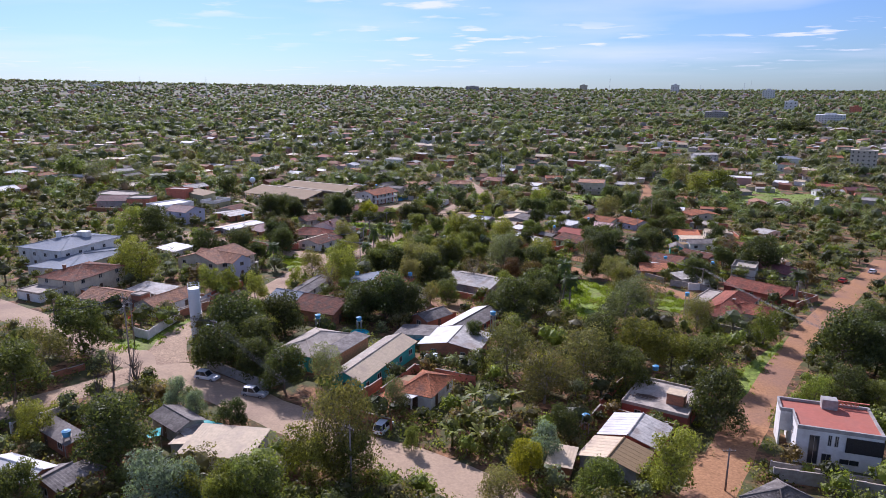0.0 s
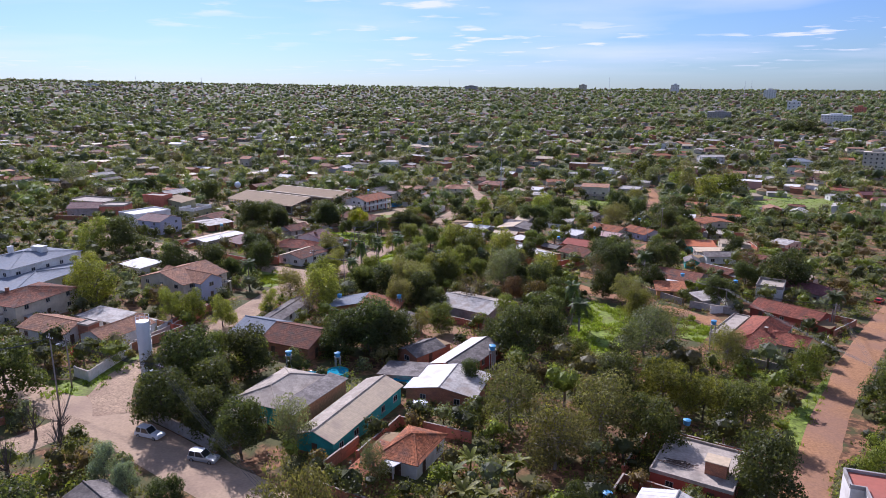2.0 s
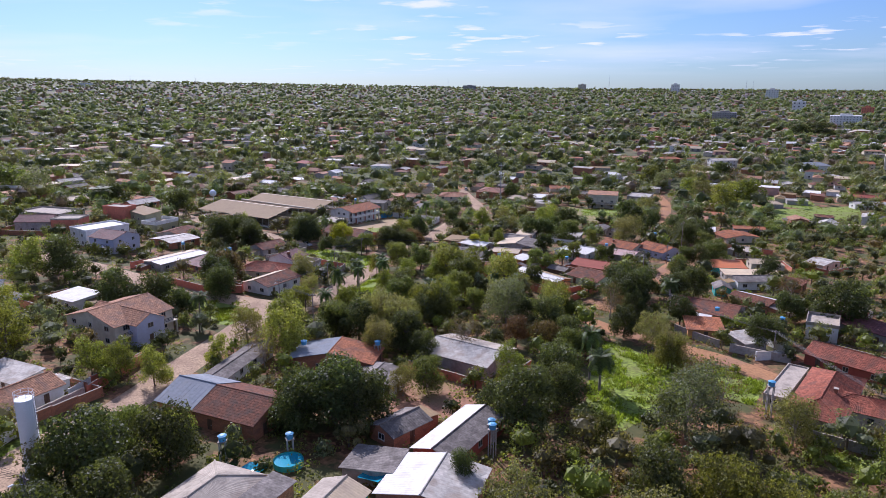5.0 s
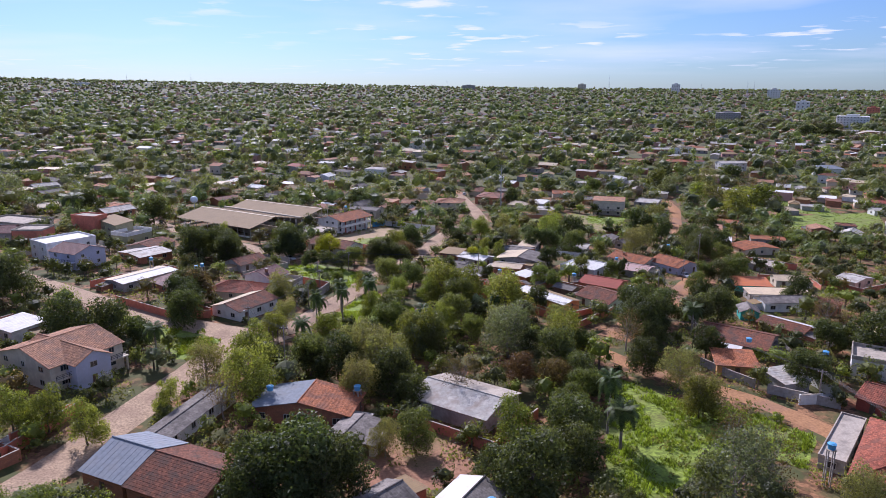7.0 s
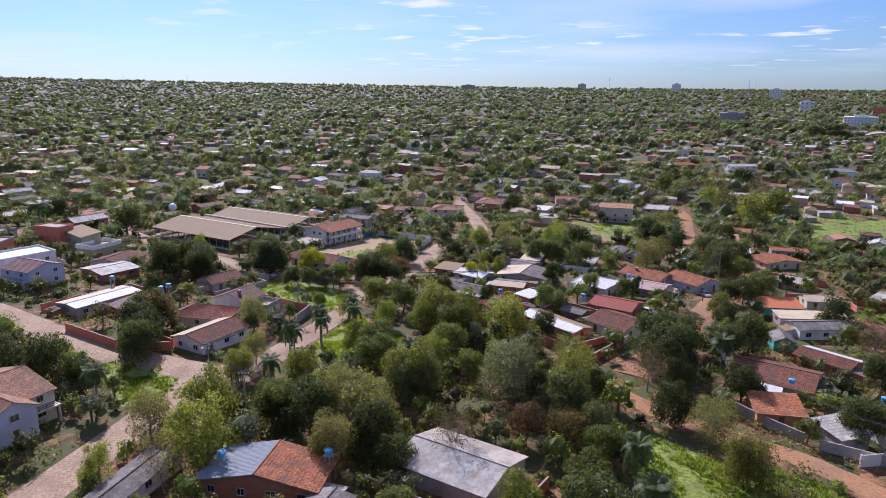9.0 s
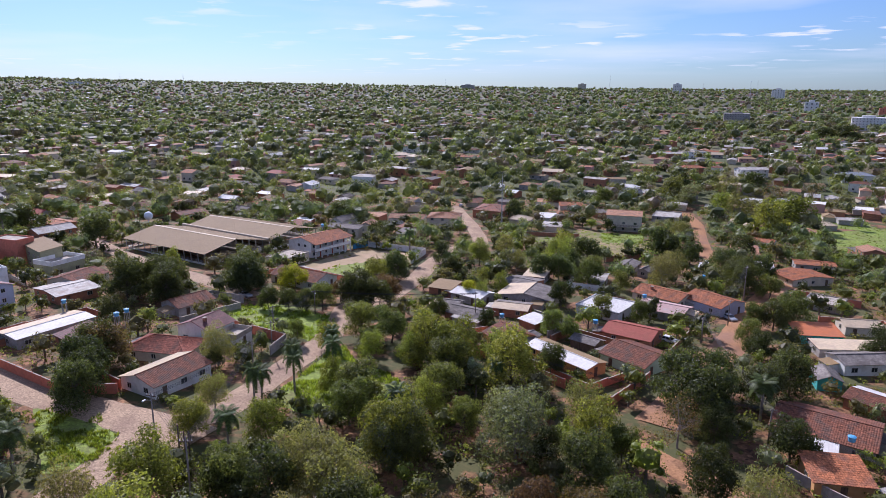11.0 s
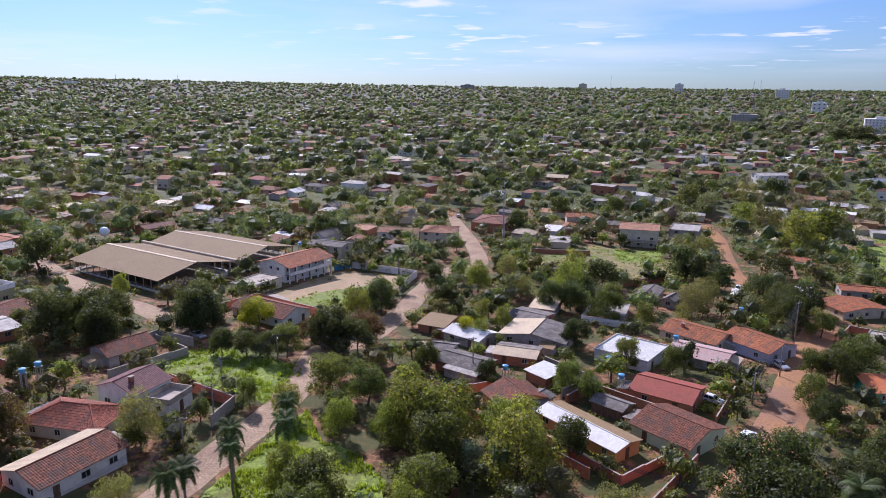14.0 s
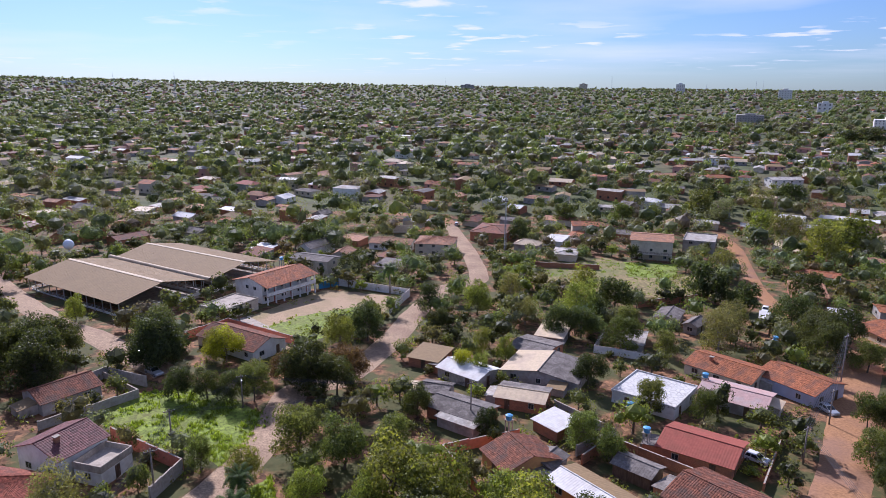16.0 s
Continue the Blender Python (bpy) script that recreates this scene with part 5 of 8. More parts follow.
home(31.7, 278.3, -52, 6.3, 6.1, 2.3, 0.45, "shed", "sheet_white", "w_brick", "shed with a tilted white sheet roof", kind="sheet", windows=False)
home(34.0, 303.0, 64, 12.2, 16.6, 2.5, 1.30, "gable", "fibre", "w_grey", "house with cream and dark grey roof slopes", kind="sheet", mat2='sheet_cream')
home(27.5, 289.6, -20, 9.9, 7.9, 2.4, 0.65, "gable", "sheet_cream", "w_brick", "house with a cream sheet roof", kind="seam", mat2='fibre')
home(17.5, 301.1, -40, 11.0, 8.1, 2.4, 0.91, "gable", "sheet_white", "w_grey", "house with a white sheet roof", kind="sheet")
home(9.7, 309.2, -26, 7.7, 8.2, 2.3, 0.52, "shed", "fibre_brown", "w_brick", "brick house with brown sheet roof", kind="sheet")
home(15.7, 282.9, -35, 11.4, 7.8, 2.4, 0.91, "gable", "fibre", "w_brick", "low house with dark sheet roofs", kind="sheet", mat2='fibre')
home(15.4, 278.9, -36, 8.3, 4.8, 2.1, 0.33, "shed", "sheet", "w_grey", "lean-to with a pale sheet roof", kind="sheet", windows=False)
home(11.0, 291.0, -20, 6.2, 5.8, 2.4, 0.65, "gable", "fibre", "w_grey", "small house with dark sheet roof", kind="sheet")
home(39.4, 326.9, -22, 7.2, 10.7, 2.5, 0.52, "shed", "sheet_cream", "w_grey", "house with cream sheet roof", kind="seam")
home(33.6, 316.2, -36, 9.9, 10.0, 2.4, 0.65, "gable", "fibre", "w_brick", "house with dark grey sheet roof", kind="sheet")
home(57.9, 323.0, -23, 5.8, 9.1, 2.4, 0.52, "shed", "sheet", "w_grey", "small house with grey sheet roof", kind="sheet")
home(73.3, 343.6, 59, 10.0, 6.5, 2.4, 0.91, "gable", "fibre", "w_grey", "house with grey gable roof", kind="sheet")
home(77.6, 336.6, 49, 7.5, 4.4, 2.4, 1.04, "gable", "fibre", "w_grey", "house with dark gable roof", kind="sheet")
home(100.7, 338.3, -39, 4.6, 7.8, 2.3, 0.39, "shed", "sheet_white", "w_grey", "shed with dusty white roof", kind="flat", windows=False)
home(99.6, 344.9, -27, 2.7, 5.7, 2.3, 0.39, "shed", "sheet_white", "w_grey", "small shed with a white sheet roof", kind="flat", windows=False)
home(126.4, 373.1, -22, 10.6, 14.7, 2.5, 0.78, "shed", "tile_pale", "w_brick", "house with faded tile roof", kind="tile")
home(94.9, 429.7, -18, 16.2, 16.0, 7.6, 1.17, "gable", "tile_pale", "w_cream", "two-storey house with balcony and pale roof", kind="flat", balcony=True)
home(120.6, 446.7, -25, 12.5, 16.9, 4.8, 0.39, "flat", "sheet", "w_grey", "two-storey grey house with flat roof", kind="flat", over=0.1)
home(157.9, 444.1, -31, 13.7, 18.3, 2.5, 0.65, "shed", "sheet_cream", "w_brick", "brick house with pale roof", kind="flat")
home(35.1, 456.9, -20, 15.8, 20.7, 4.4, 1.30, "hip", "tile_dark", "w_brick", "brick house with hipped dark tile roof", kind="flat")
home(60.7, 448.0, -26, 8.4, 12.1, 2.5, 0.39, "shed", "sheet_white", "w_white", "small house with white roof", kind="flat")
home(10.5, 424.0, -9, 15.0, 14.0, 4.8, 1.6, "hip", "tile_pale", "w_cream", "two-storey cream house with a hipped clay tile roof", kind="tile")
home(-6.5, 429.0, -12, 17.0, 10.0, 2.9, 1.3, "gable", "tile_pale", "w_white", "low white wing with a faded clay tile roof", kind="tile")
home(196.0, 684.0, 3, 27.0, 9.0, 3.6, 1.2, "gable", "sheet", "w_brick", "long brick building with a grey sheet roof", kind="flat")
home(220.0, 686.0, 3, 21.0, 10.0, 5.2, 0.3, "flat", "concrete", "w_white", "white two-storey cube of a house", kind="flat", over=0.1)
home(227.0, 592.0, 4, 21.0, 10.0, 5.2, 1.3, "gable", "sheet", "w_white", "white two-storey house with a grey sheet roof", kind="flat")
home(187.0, 598.0, 4, 19.0, 11.0, 4.8, 1.4, "hip", "tile", "w_brick", "orange brick house with a clay tile roof", kind="flat")
home(157.0, 611.0, 4, 17.0, 10.0, 2.9, 1.4, "gable", "tile_pale", "w_brick", "low brick house with a faded tile roof", kind="flat")
home(291.0, 576.0, -8, 22.0, 13.0, 4.6, 2.0, "hip", "sheet_blue", "w_white", "white house with a blue-grey metal hip roof", kind="flat")
home(330.0, 580.0, -8, 18.0, 10.0, 4.8, 1.6, "gable", "tile", "w_cream", "cream two-storey house with an orange tile roof", kind="flat")
home(256.0, 448.0, -4, 19.0, 8.0, 3.0, 1.0, "gable", "sheet", "w_white", "long white shed with a grey sheet roof", kind="flat")
home(281.0, 454.0, -4, 22.0, 10.0, 3.2, 1.6, "gable", "tile_maroon", "w_brick", "long brick house with a maroon tile roof", kind="flat")
home(268.0, 424.0, -20, 15.0, 9.0, 3.4, 1.5, "gable", "tile_dark", "w_coral", "coral house with a dark tile roof", kind="flat")
home(-80.1, 355.8, -33, 44.9, 26.7, 4.4, 2.60, "gable", "fibre_brown", "chrome", "big open school hall with a brown sheet roof", kind="seam", over=0.8, open_sides=True, cap='sheet_cream', name='school_hall', category='hall')
home(-66.7, 381.5, -32, 47.1, 26.4, 4.4, 2.60, "gable", "fibre_brown", "chrome", "open-sided school hall with a brown sheet roof", kind="seam", over=0.8, open_sides=True, cap='sheet_cream', name='school_hall', category='hall')
home(-43.5, 341.4, -29, 8.6, 12.4, 2.8, 0.26, "flat", "concrete", "w_cream", "flat concrete school porch", kind="flat", over=0.1)
home(-33.0, 315.3, -33, 18.9, 10.1, 2.6, 1.82, "gable", "tile_dark", "w_white", "white school building with dark clay tile roof", kind="tile")
home(-44.9, 263.6, 64, 8.8, 10.0, 3.9, 1.82, "gable", "tile_maroon", "w_white", "white house with a maroon tile roof", kind="tile")
home(-37.8, 261.2, 73, 6.3, 5.0, 2.5, 0.91, "flat", "concrete", "w_white", "white annex with a flat terrace and parapet", kind="flat", over=0.1)
home(-49.9, 253.1, -13, 15.0, 9.7, 2.5, 1.95, "hip", "tile_red", "w_cream", "house with a terracotta hip roof", kind="tile")
home(-44.2, 238.8, 60, 13.7, 10.2, 2.7, 1.4, "gable", "tile_dark", "w_white", "white corner house with brown tile and cream roof", kind="tile", mat2="sheet_cream")
home(-96.0, 306.6, 74, 12.6, 11.4, 2.7, 1.30, "gable", "tile_dark", "w_cream", "house with dark tile roof", kind="tile")
home(-92.9, 294.6, 53, 12.1, 13.8, 2.5, 0.65, "gable", "sheet", "w_brick", "house with stained sheet roof", kind="sheet")
home(-68.2, 198.2, 61, 15.4, 17.2, 4.9, 2.34, "gable", "tile_pale", "w_cream", "two-storey house with clay tile roof and balcony", kind="tile", balcony=True)
home(-66.0, 196.0, -30, 17.5, 7.6, 4.9, 1.9, "gable", "tile_pale", "w_lavender", "house wing with clay tile roof", kind="tile")
home(-36.0, 177.0, 75, 20.3, 5.5, 2.3, 0.65, "gable", "fibre", "w_white", "long low row of white rooms with dark sheet roof", kind="sheet")
home(-37.9, 161.3, -25, 8.4, 12.0, 2.9, 2.1, "gable", "sheet_blue", "w_brick", "brick house end with a blue-grey metal roof", kind="seam")
home(-28.4, 156.8, -25, 12.58, 12.0, 2.9, 2.1, "gable", "tile_dark", "w_brick", "brick house with a weathered dark clay tile roof", kind="tile")
home(-17.5, 181.6, 80, 9.3, 18.0, 2.7, 1.82, "gable", "tile", "w_brick", "house with clay tile and grey metal roof slopes", kind="tile", mat2='sheet_blue')
home(-8.5, 173.1, 70, 7.3, 6.3, 2.4, 0.52, "gable", "fibre", "w_grey", "low house with dark grey sheet roof", kind="sheet")
home(-5.5, 169.6, -25, 3.6, 4.0, 2.2, 0.39, "shed", "fibre", "w_white", "small white house with grey sheet roof", kind="sheet")
home(9.4, 184.8, -34, 16.0, 12.5, 3.0, 1.4, "gable", "sheet", "w_grey", "workshop with a worn grey and beige sheet roof", kind="sheet", mat2="sheet_beige", windows=False)
home(-2.9, 152.3, 46, 8.6, 6.5, 2.4, 1.17, "gable", "fibre", "w_brick", "brick house with dark corrugated roof", kind="sheet")
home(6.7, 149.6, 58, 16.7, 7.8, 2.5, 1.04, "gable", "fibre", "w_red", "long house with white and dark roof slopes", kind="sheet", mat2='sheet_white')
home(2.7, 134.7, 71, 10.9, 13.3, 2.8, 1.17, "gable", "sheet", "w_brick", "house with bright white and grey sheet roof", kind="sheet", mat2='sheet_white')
home(-5.8, 140.5, -107, 6.8, 8.2, 2.4, 0.52, "shed", "fibre", "w_grey", "shed with grey sheet roof", kind="sheet", windows=False)
home(-13.1, 122.3, -114, 22.2, 7.4, 2.9, 1.30, "gable", "sheet_beige", "w_teal", "long teal building with brown and cream sheet roof", kind="sheet", mat2='sheet_cream')
home(-20.0, 125.8, 64, 15.3, 3.9, 3.7, 0.39, "shed", "fibre", "w_brickred", "tall brick building with a dark sheet roof", kind="sheet", windows=False)
home(-26.0, 128.6, 66, 14.3, 9.1, 3.5, 1.43, "hip", "sheet_beige", "w_teal", "house with a beige-grey sheet hip roof", kind="sheet")
home(-2.8, 111.3, -25, 6.7, 10.0, 2.5, 1.82, "hip", "tile", "w_white", "white house with a clay tile hip roof", kind="tile")
home(-5.5, 108.1, -49, 4.1, 3.6, 2.2, 0.26, "shed", "sheet_white", "w_white", "porch with a white sheet roof", kind="sheet", open_sides=True)
home(-8.2, 107.8, -28, 3.4, 8.8, 2.1, 0.39, "shed", "tile", "w_grey", "carport with a clay strip roof", kind="tile", open_sides=True)
home(-117.7, 209.3, -20, 18.1, 23.4, 5.8, 1.69, "hip", "sheet_blue", "w_white", "large white house with grey metal hip roof", kind="seam", stacks=((-3.0, -1.5, 1.1, 1.1, 1.5), (2.0, 3.5, 3.6, 2.2, 0.9)))
home(-109.3, 199.9, -16, 14.5, 27.5, 3.0, 1.17, "hip", "sheet_blue", "w_white", "low white wing with a grey metal roof", kind="seam")
home(-96.7, 175.5, -20, 13.2, 17.4, 4.8, 1.95, "hip", "tile_dark", "w_cream", "two-storey cream house with dark tile hip roof", kind="tile")
home(-101.8, 167.5, -24, 8.5, 10.7, 2.5, 0.26, "flat", "concrete", "w_white", "white garage annex with flat roof", kind="flat", over=0.1)
home(-81.5, 160.5, -23, 14.0, 9.5, 2.6, 1.6, "gable", "tile_pale", "w_white", "low white house with a clay tile gable roof", kind="tile")
home(-68.0, 159.0, 62, 13.0, 8.2, 2.6, 1.6, "gable", "tile_pale", "w_white", "white house wing with a clay tile roof", kind="tile")
home(-75.0, 168.5, -25, 12.0, 6.5, 2.4, 0.6, "shed", "sheet", "w_white", "back room with a grey sheet roof", kind="sheet")
home(-73.2, 157.2, -23, 3.2, 3.0, 4.4, 0.2, "flat", "concrete", "w_brick", "square brick water tank tower", kind="flat", over=0.1, windows=False)
home(-88.5, 217.5, -30, 10.5, 8.5, 2.9, 0.39, "shed", "sheet_white", "w_white", "house with a white sheet roof", kind="seam")
home(-55.7, 80.0, -22, 9.0, 4.8, 2.5, 0.78, "gable", "sheet_white", "w_brick", "house with a bright white sheet roof", kind="sheet")
home(-49.5, 78.0, 64, 4.5, 6.0, 2.4, 1.04, "gable", "fibre", "w_brick", "brick house with weathered sheet roof", kind="sheet")
home(-55.8, 90.2, -36, 9.5, 3.2, 2.4, 0.52, "shed", "fibre", "w_brick", "small brick house with a rusty sheet roof", kind="sheet")
home(-40.8, 95.5, -40, 8.1, 5.2, 2.5, 0.91, "gable", "fibre", "w_grey", "grey house with weathered sheet roof", kind="sheet")
home(-35.6, 122.5, -36, 9.0, 4.0, 2.4, 0.3, "shed", "sheet_cream", "w_cream", "narrow carport with a pale sheet roof", kind="sheet", open_sides=True)
home(-31.3, 88.3, -9, 10.8, 7.8, 2.4, 0.65, "shed", "sheet_cream", "w_grey", "long shed with a beige sheet roof", kind="sheet")
home(43.2, 76.8, 31, 8.0, 6.6, 2.5, 1.82, "hip", "fibre", "w_grey", "house with a dark grey tile hip roof", kind="tile")

# ---------------------------------------------------------------- garden walls, poles, tanks, cars
garden_wall([(-61.1, 162.8), (-60.1, 168.0)], 1.9, "w_white", "white plastered garden wall")
garden_wall([(-60.2, 168.7), (-56.5, 181.1)], 1.9, "w_coral", "brick-red garden wall with piers")
garden_wall([(-66.7, 138.8), (-63.0, 136.6), (-61.9, 151.3)], 2.0, "w_white", "stained white garden wall")
garden_wall([(-62.2, 153.5), (-58.8, 163.3)], 2.0, "w_grey", "grey garden wall")
garden_wall([(-58.7, 164.3), (-55.7, 181.3)], 2.0, "w_coral", "brick-red garden wall")
garden_wall([(26.3, 248.4), (32.5, 240.7)], 2.0, "w_coral", "orange plastered garden wall")
garden_wall([(39.7, 233.1), (50.9, 246.1)], 1.8, "w_coral", "orange brick garden wall")
garden_wall([(60.6, 209.6), (63.4, 203.7), (66.9, 198.2)], 1.8, "w_grey", "stained grey garden wall along a lane")
garden_wall([(68.4, 195.8), (75.9, 190.9), (78.7, 189.2)], 1.8, "w_grey", "pale grey garden wall along a lane")
garden_wall([(64.6, 154.2), (73.2, 148.1), (90.8, 169.2)], 1.7, "w_grey", "grey garden wall round a cream house")
garden_wall([(-41.6, 271.6), (-26.8, 262.3)], 2.2, "w_coral", "bare brick garden wall")
garden_wall([(-26.8, 262.3), (-28.3, 254.5)], 2.2, "w_grey", "grey rendered garden wall")
garden_wall([(-57.8, 290.4), (-54.4, 296.7), (-44.9, 292.6)], 2.2, "w_grey", "stained grey garden wall")
garden_wall([(-79.0, 243.6), (-61.2, 232.3), (-51.2, 233.1)], 2.0, "w_coral", "dark red garden wall with piers")
garden_wall([(-57.3, 239.6), (-51.7, 235.4)], 1.8, "w_coral", "dark red garden wall")
garden_wall([(-19.0, 371.3), (2.9, 361.6), (-1.7, 344.4)], 2.2, "w_white", "white school boundary wall")
garden_wall([(-24.4, 366.8), (-19.4, 371.2)], 2.2, "w_blue", "blue painted school wall")
garden_wall([(68.9, 356.7), (93.0, 367.6)], 2.0, "w_brick", "dark brick boundary wall below a field")
garden_wall([(182.7, 559.0), (203.9, 560.7), (228.0, 562.0)], 3.0, "w_grey", "long pale wall among trees")
garden_wall([(-10.0, 461.8), (12.3, 465.0)], 3.2, "w_cream", "long dusty beige wall")
garden_wall([(-19.5, 298.6), (-15.2, 293.8), (-13.4, 299.6)], 1.5, "w_grey", "grey corner wall of the school yard")
garden_wall([(46.7, 85.9), (52.5, 84.4), (60.0, 81.6)], 2.0, "w_grey", "grey garden wall before a white house")
garden_wall([(-75.4, 109.6), (-67.6, 119.3)], 1.2, "w_brick", "low brick garden wall")
garden_wall([(32.3, 405.2), (68.2, 402.8)], 1.8, "w_brick", "long brick boundary wall")
garden_wall([(69.6, 275.4), (60.0, 261.1)], 1.2, "w_brick", "low brick garden wall")
garden_wall([(62.7, 250.7), (55.6, 239.3)], 1.2, "w_grey", "low garden wall")
utility_pole(70.4, 269.5, 6.7, 30)
utility_pole(83.0, 284.2, 7.0, 30)
utility_pole(92.7, 297.7, 13.4, 30)
utility_pole(-64.5, 133.5, 9.6, -30, True)
utility_pole(-77.0, 127.7, 9.5, -20)
utility_pole(-59.8, 121.3, 14.7, -30)
utility_pole(-36.0, 213.2, 9.6, -20, True)
utility_pole(35.5, 411.5, 23.7, 0)
utility_pole(17.1, 280.1, 8.5, 40)
utility_pole(-29.4, 244.9, 6.5, 20)
utility_pole(-24.1, 284.6, 6.5, 20, True)
utility_pole(-31.3, 270.0, 6.5, 30)
utility_pole(-28.2, 255.6, 7.5, 30)
utility_pole(-43.6, 122.4, 9.8, -30, True)
utility_pole(-12.2, 80.8, 9.5, -40)
utility_pole(98.4, 180.3, 6.5, 0)
utility_pole(76.4, 192.3, 6.5, 0)
utility_pole(-24.8, 197.2, 10.8, 0)
utility_pole(81.6, 137.7, 6.5, 0)
utility_pole(38.6, 82.7, 6.5, 0)
utility_pole(62.8, 219.9, 6.5, 0)
water_tank(-27.4, 141.0, 4.5, "tank_blue", 0.6, 0.95, 4.5)
water_tank(-9.2, 183.0, 4.2, "tank_blue", 0.6, 0.95, 4.2)
water_tank(-1.9, 127.0, 1.2, "tank_white", 0.9, 1.0, 1.2, label="round white water tank on a stand")
water_tank(11.4, 146.5, 4.6, "tank_blue", 0.6, 0.95, 4.6)
water_tank(39.7, 118.1, 3.5, "tank_blue", 0.6, 0.95, 0)
water_tank(11.6, 150.9, 3.2, "tank_blue", 0.6, 0.95, 3.2)
water_tank(61.2, 162.6, 6.0, "tank_blue", 0.6, 0.95, 6.0)
water_tank(71.9, 212.7, 4.6, "tank_blue", 0.6, 0.95, 0)
water_tank(-23.8, 181.5, 4.4, "tank_blue", 0.6, 0.95, 0)
water_tank(45.6, 282.3, 3.4, "tank_blue", 0.6, 0.95, 3.4)
water_tank(45.6, 272.2, 3.6, "tank_blue", 0.6, 0.95, 3.6)
water_tank(64.7, 296.6, 3.6, "tank_blue", 0.6, 0.95, 3.6)
water_tank(-81.8, 272.9, 4.8, "tank_blue", 0.6, 0.95, 4.8)
water_tank(-65.2, 269.0, 4.2, "tank_blue", 0.6, 0.95, 4.2)
water_tank(89.7, 319.1, 4.2, "tank_blue", 0.6, 0.95, 4.2)
water_tank(22.4, 97.7, 3.0, "tank_blue", 0.6, 0.95, 3.0)
water_tank(83.9, 204.4, 5.0, "tank_blue", 0.6, 0.95, 0)
water_tank(-19.0, 145.8, 2.6, "tank_blue", 0.6, 0.95, 2.6)
water_tank(-53.4, 87.6, 3.2, "tank_blue", 0.6, 0.95, 3.2)
water_tank(-65.5, 264.7, 4.6, "tank_blue", 0.6, 0.95, 4.6)
water_tank(23.4, 276.3, 3.2, "tank_blue", 0.6, 0.95, 3.2)
water_tank(-36.9, 373.3, 7.2, "tank_blue", 0.6, 0.95, 7.2)
car(-9.4, 98.0, 67, "paint_white", "van", "white van with a roof rack, parked on a drive")
car(-43.5, 116.4, -20, "paint_white", "suv", "white sport utility car parked in tree shade")
car(-32.9, 109.7, -16, "paint_silver", "suv", "silver sport utility car parked in tree shade")
car(-14.0, 93.1, -45, "paint_silver", "sedan", "grey-blue sedan at the roadside")
car(-2.8, 128.7, 63, "paint_white", "hatch", "white hatchback under a carport")
car(85.8, 289.3, -78, "paint_silver", "hatch", "silver hatchback parked at a gate")
car(63.1, 269.9, -44, "paint_white", "hatch", "white hatchback in a yard")
car(105.3, 356.2, -121, "paint_white", "hatch", "white car on a dirt road")
car(99.2, 270.6, -34, "paint_white", "sedan", "white car before a teal house")
car(-46.1, 299.0, -38, "paint_silver", "sedan", "grey car on the cobbles")
car(-54.4, 310.8, -34, "paint_silver", "sedan", "dark silver car on the cobbles")
car(126.2, 205.9, 40, "paint_red", "hatch", "red hatchback on the dirt road")
car(144.5, 220.3, 42, "paint_white", "hatch", "white car on the dirt road")
car(19.9, 481.3, 79, "paint_white", "hatch", "white car on a distant street")
car(63.1, 255.3, 41, "paint_white", "hatch", "white car parked on the verge")

# ---------------------------------------------------------------- trees
tree("mango", -44.1, 134.9, 13.8, 14.9, 0)
tree("mango", -34.6, 139.3, 11.4, 11.7, 1)
tree("mango", -42.3, 119.9, 11.6, 12.0, 0)
tree("mango", -36.4, 125.5, 10.2, 10.1, 1)
tree("mango", -28.3, 112.0, 9.8, 9.6, 2)
# an extra mango, added only to throw shade on the street
tree("mango", -35.2, 117.2, 8.6, 8.8, 1)
tree("mango", -14.0, 155.7, 13.4, 14.5, 2)
tree("mango", -19.2, 153.1, 10.4, 10.4, 0)
tree("mango", -8.1, 157.2, 10.2, 10.1, 1)
tree("broad", -12.6, 83.3, 8.4, 7.8, 2)
tree("light", -18.1, 82.4, 9.0, 8.5, 0)
tree("broad", -23.3, 75.2, 9.4, 9.1, 2)
tree("silver", -35.2, 73.8, 9.6, 9.4, 1)
tree("mango", -32.3, 95.2, 6.6, 5.4, 2)
tree("silver", -44.0, 103.5, 6.3, 4.9, 2)
tree("silver", -39.6, 99.7, 6.0, 4.6, 1)
tree("mango", -45.5, 85.5, 11.4, 11.7, 1)
tree("broad", -4.7, 91.7, 4.6, 2.7, 2)
tree("light", -59.7, 90.7, 7.5, 6.5, 1)
tree("broad", -72.3, 105.5, 11.6, 12.0, 0)
tree("airy", -74.2, 118.3, 9.7, 9.5, 2)
tree("broad", -72.4, 128.3, 12.8, 13.6, 2)
tree("light", -84.4, 182.4, 12.6, 13.3, 1)
tree("grey", -20.7, 113.8, 8.7, 8.1, 1)
tree("yellow", 11.4, 84.4, 7.1, 6.0, 2)
tree("airy", 7.1, 75.0, 7.6, 6.6, 1)
tree("silver", 14.8, 89.5, 6.8, 5.7, 0)
tree("broad", 20.4, 79.7, 7.5, 6.5, 1)
tree("light", 31.1, 83.0, 9.3, 8.9, 1)
tree("mango", 44.5, 101.8, 11.4, 11.7, 1)
tree("mango", 6.7, 136.6, 6.8, 5.6, 1)
tree("airy", 12.6, 122.4, 11.4, 11.7, 1)
tree("airy", 17.7, 109.7, 11.4, 11.7, 0)
tree("airy", 26.3, 118.2, 11.7, 12.2, 1)
tree("broad", 33.4, 115.0, 10.4, 10.4, 2)
tree("mango", 17.0, 154.8, 12.4, 13.1, 1)
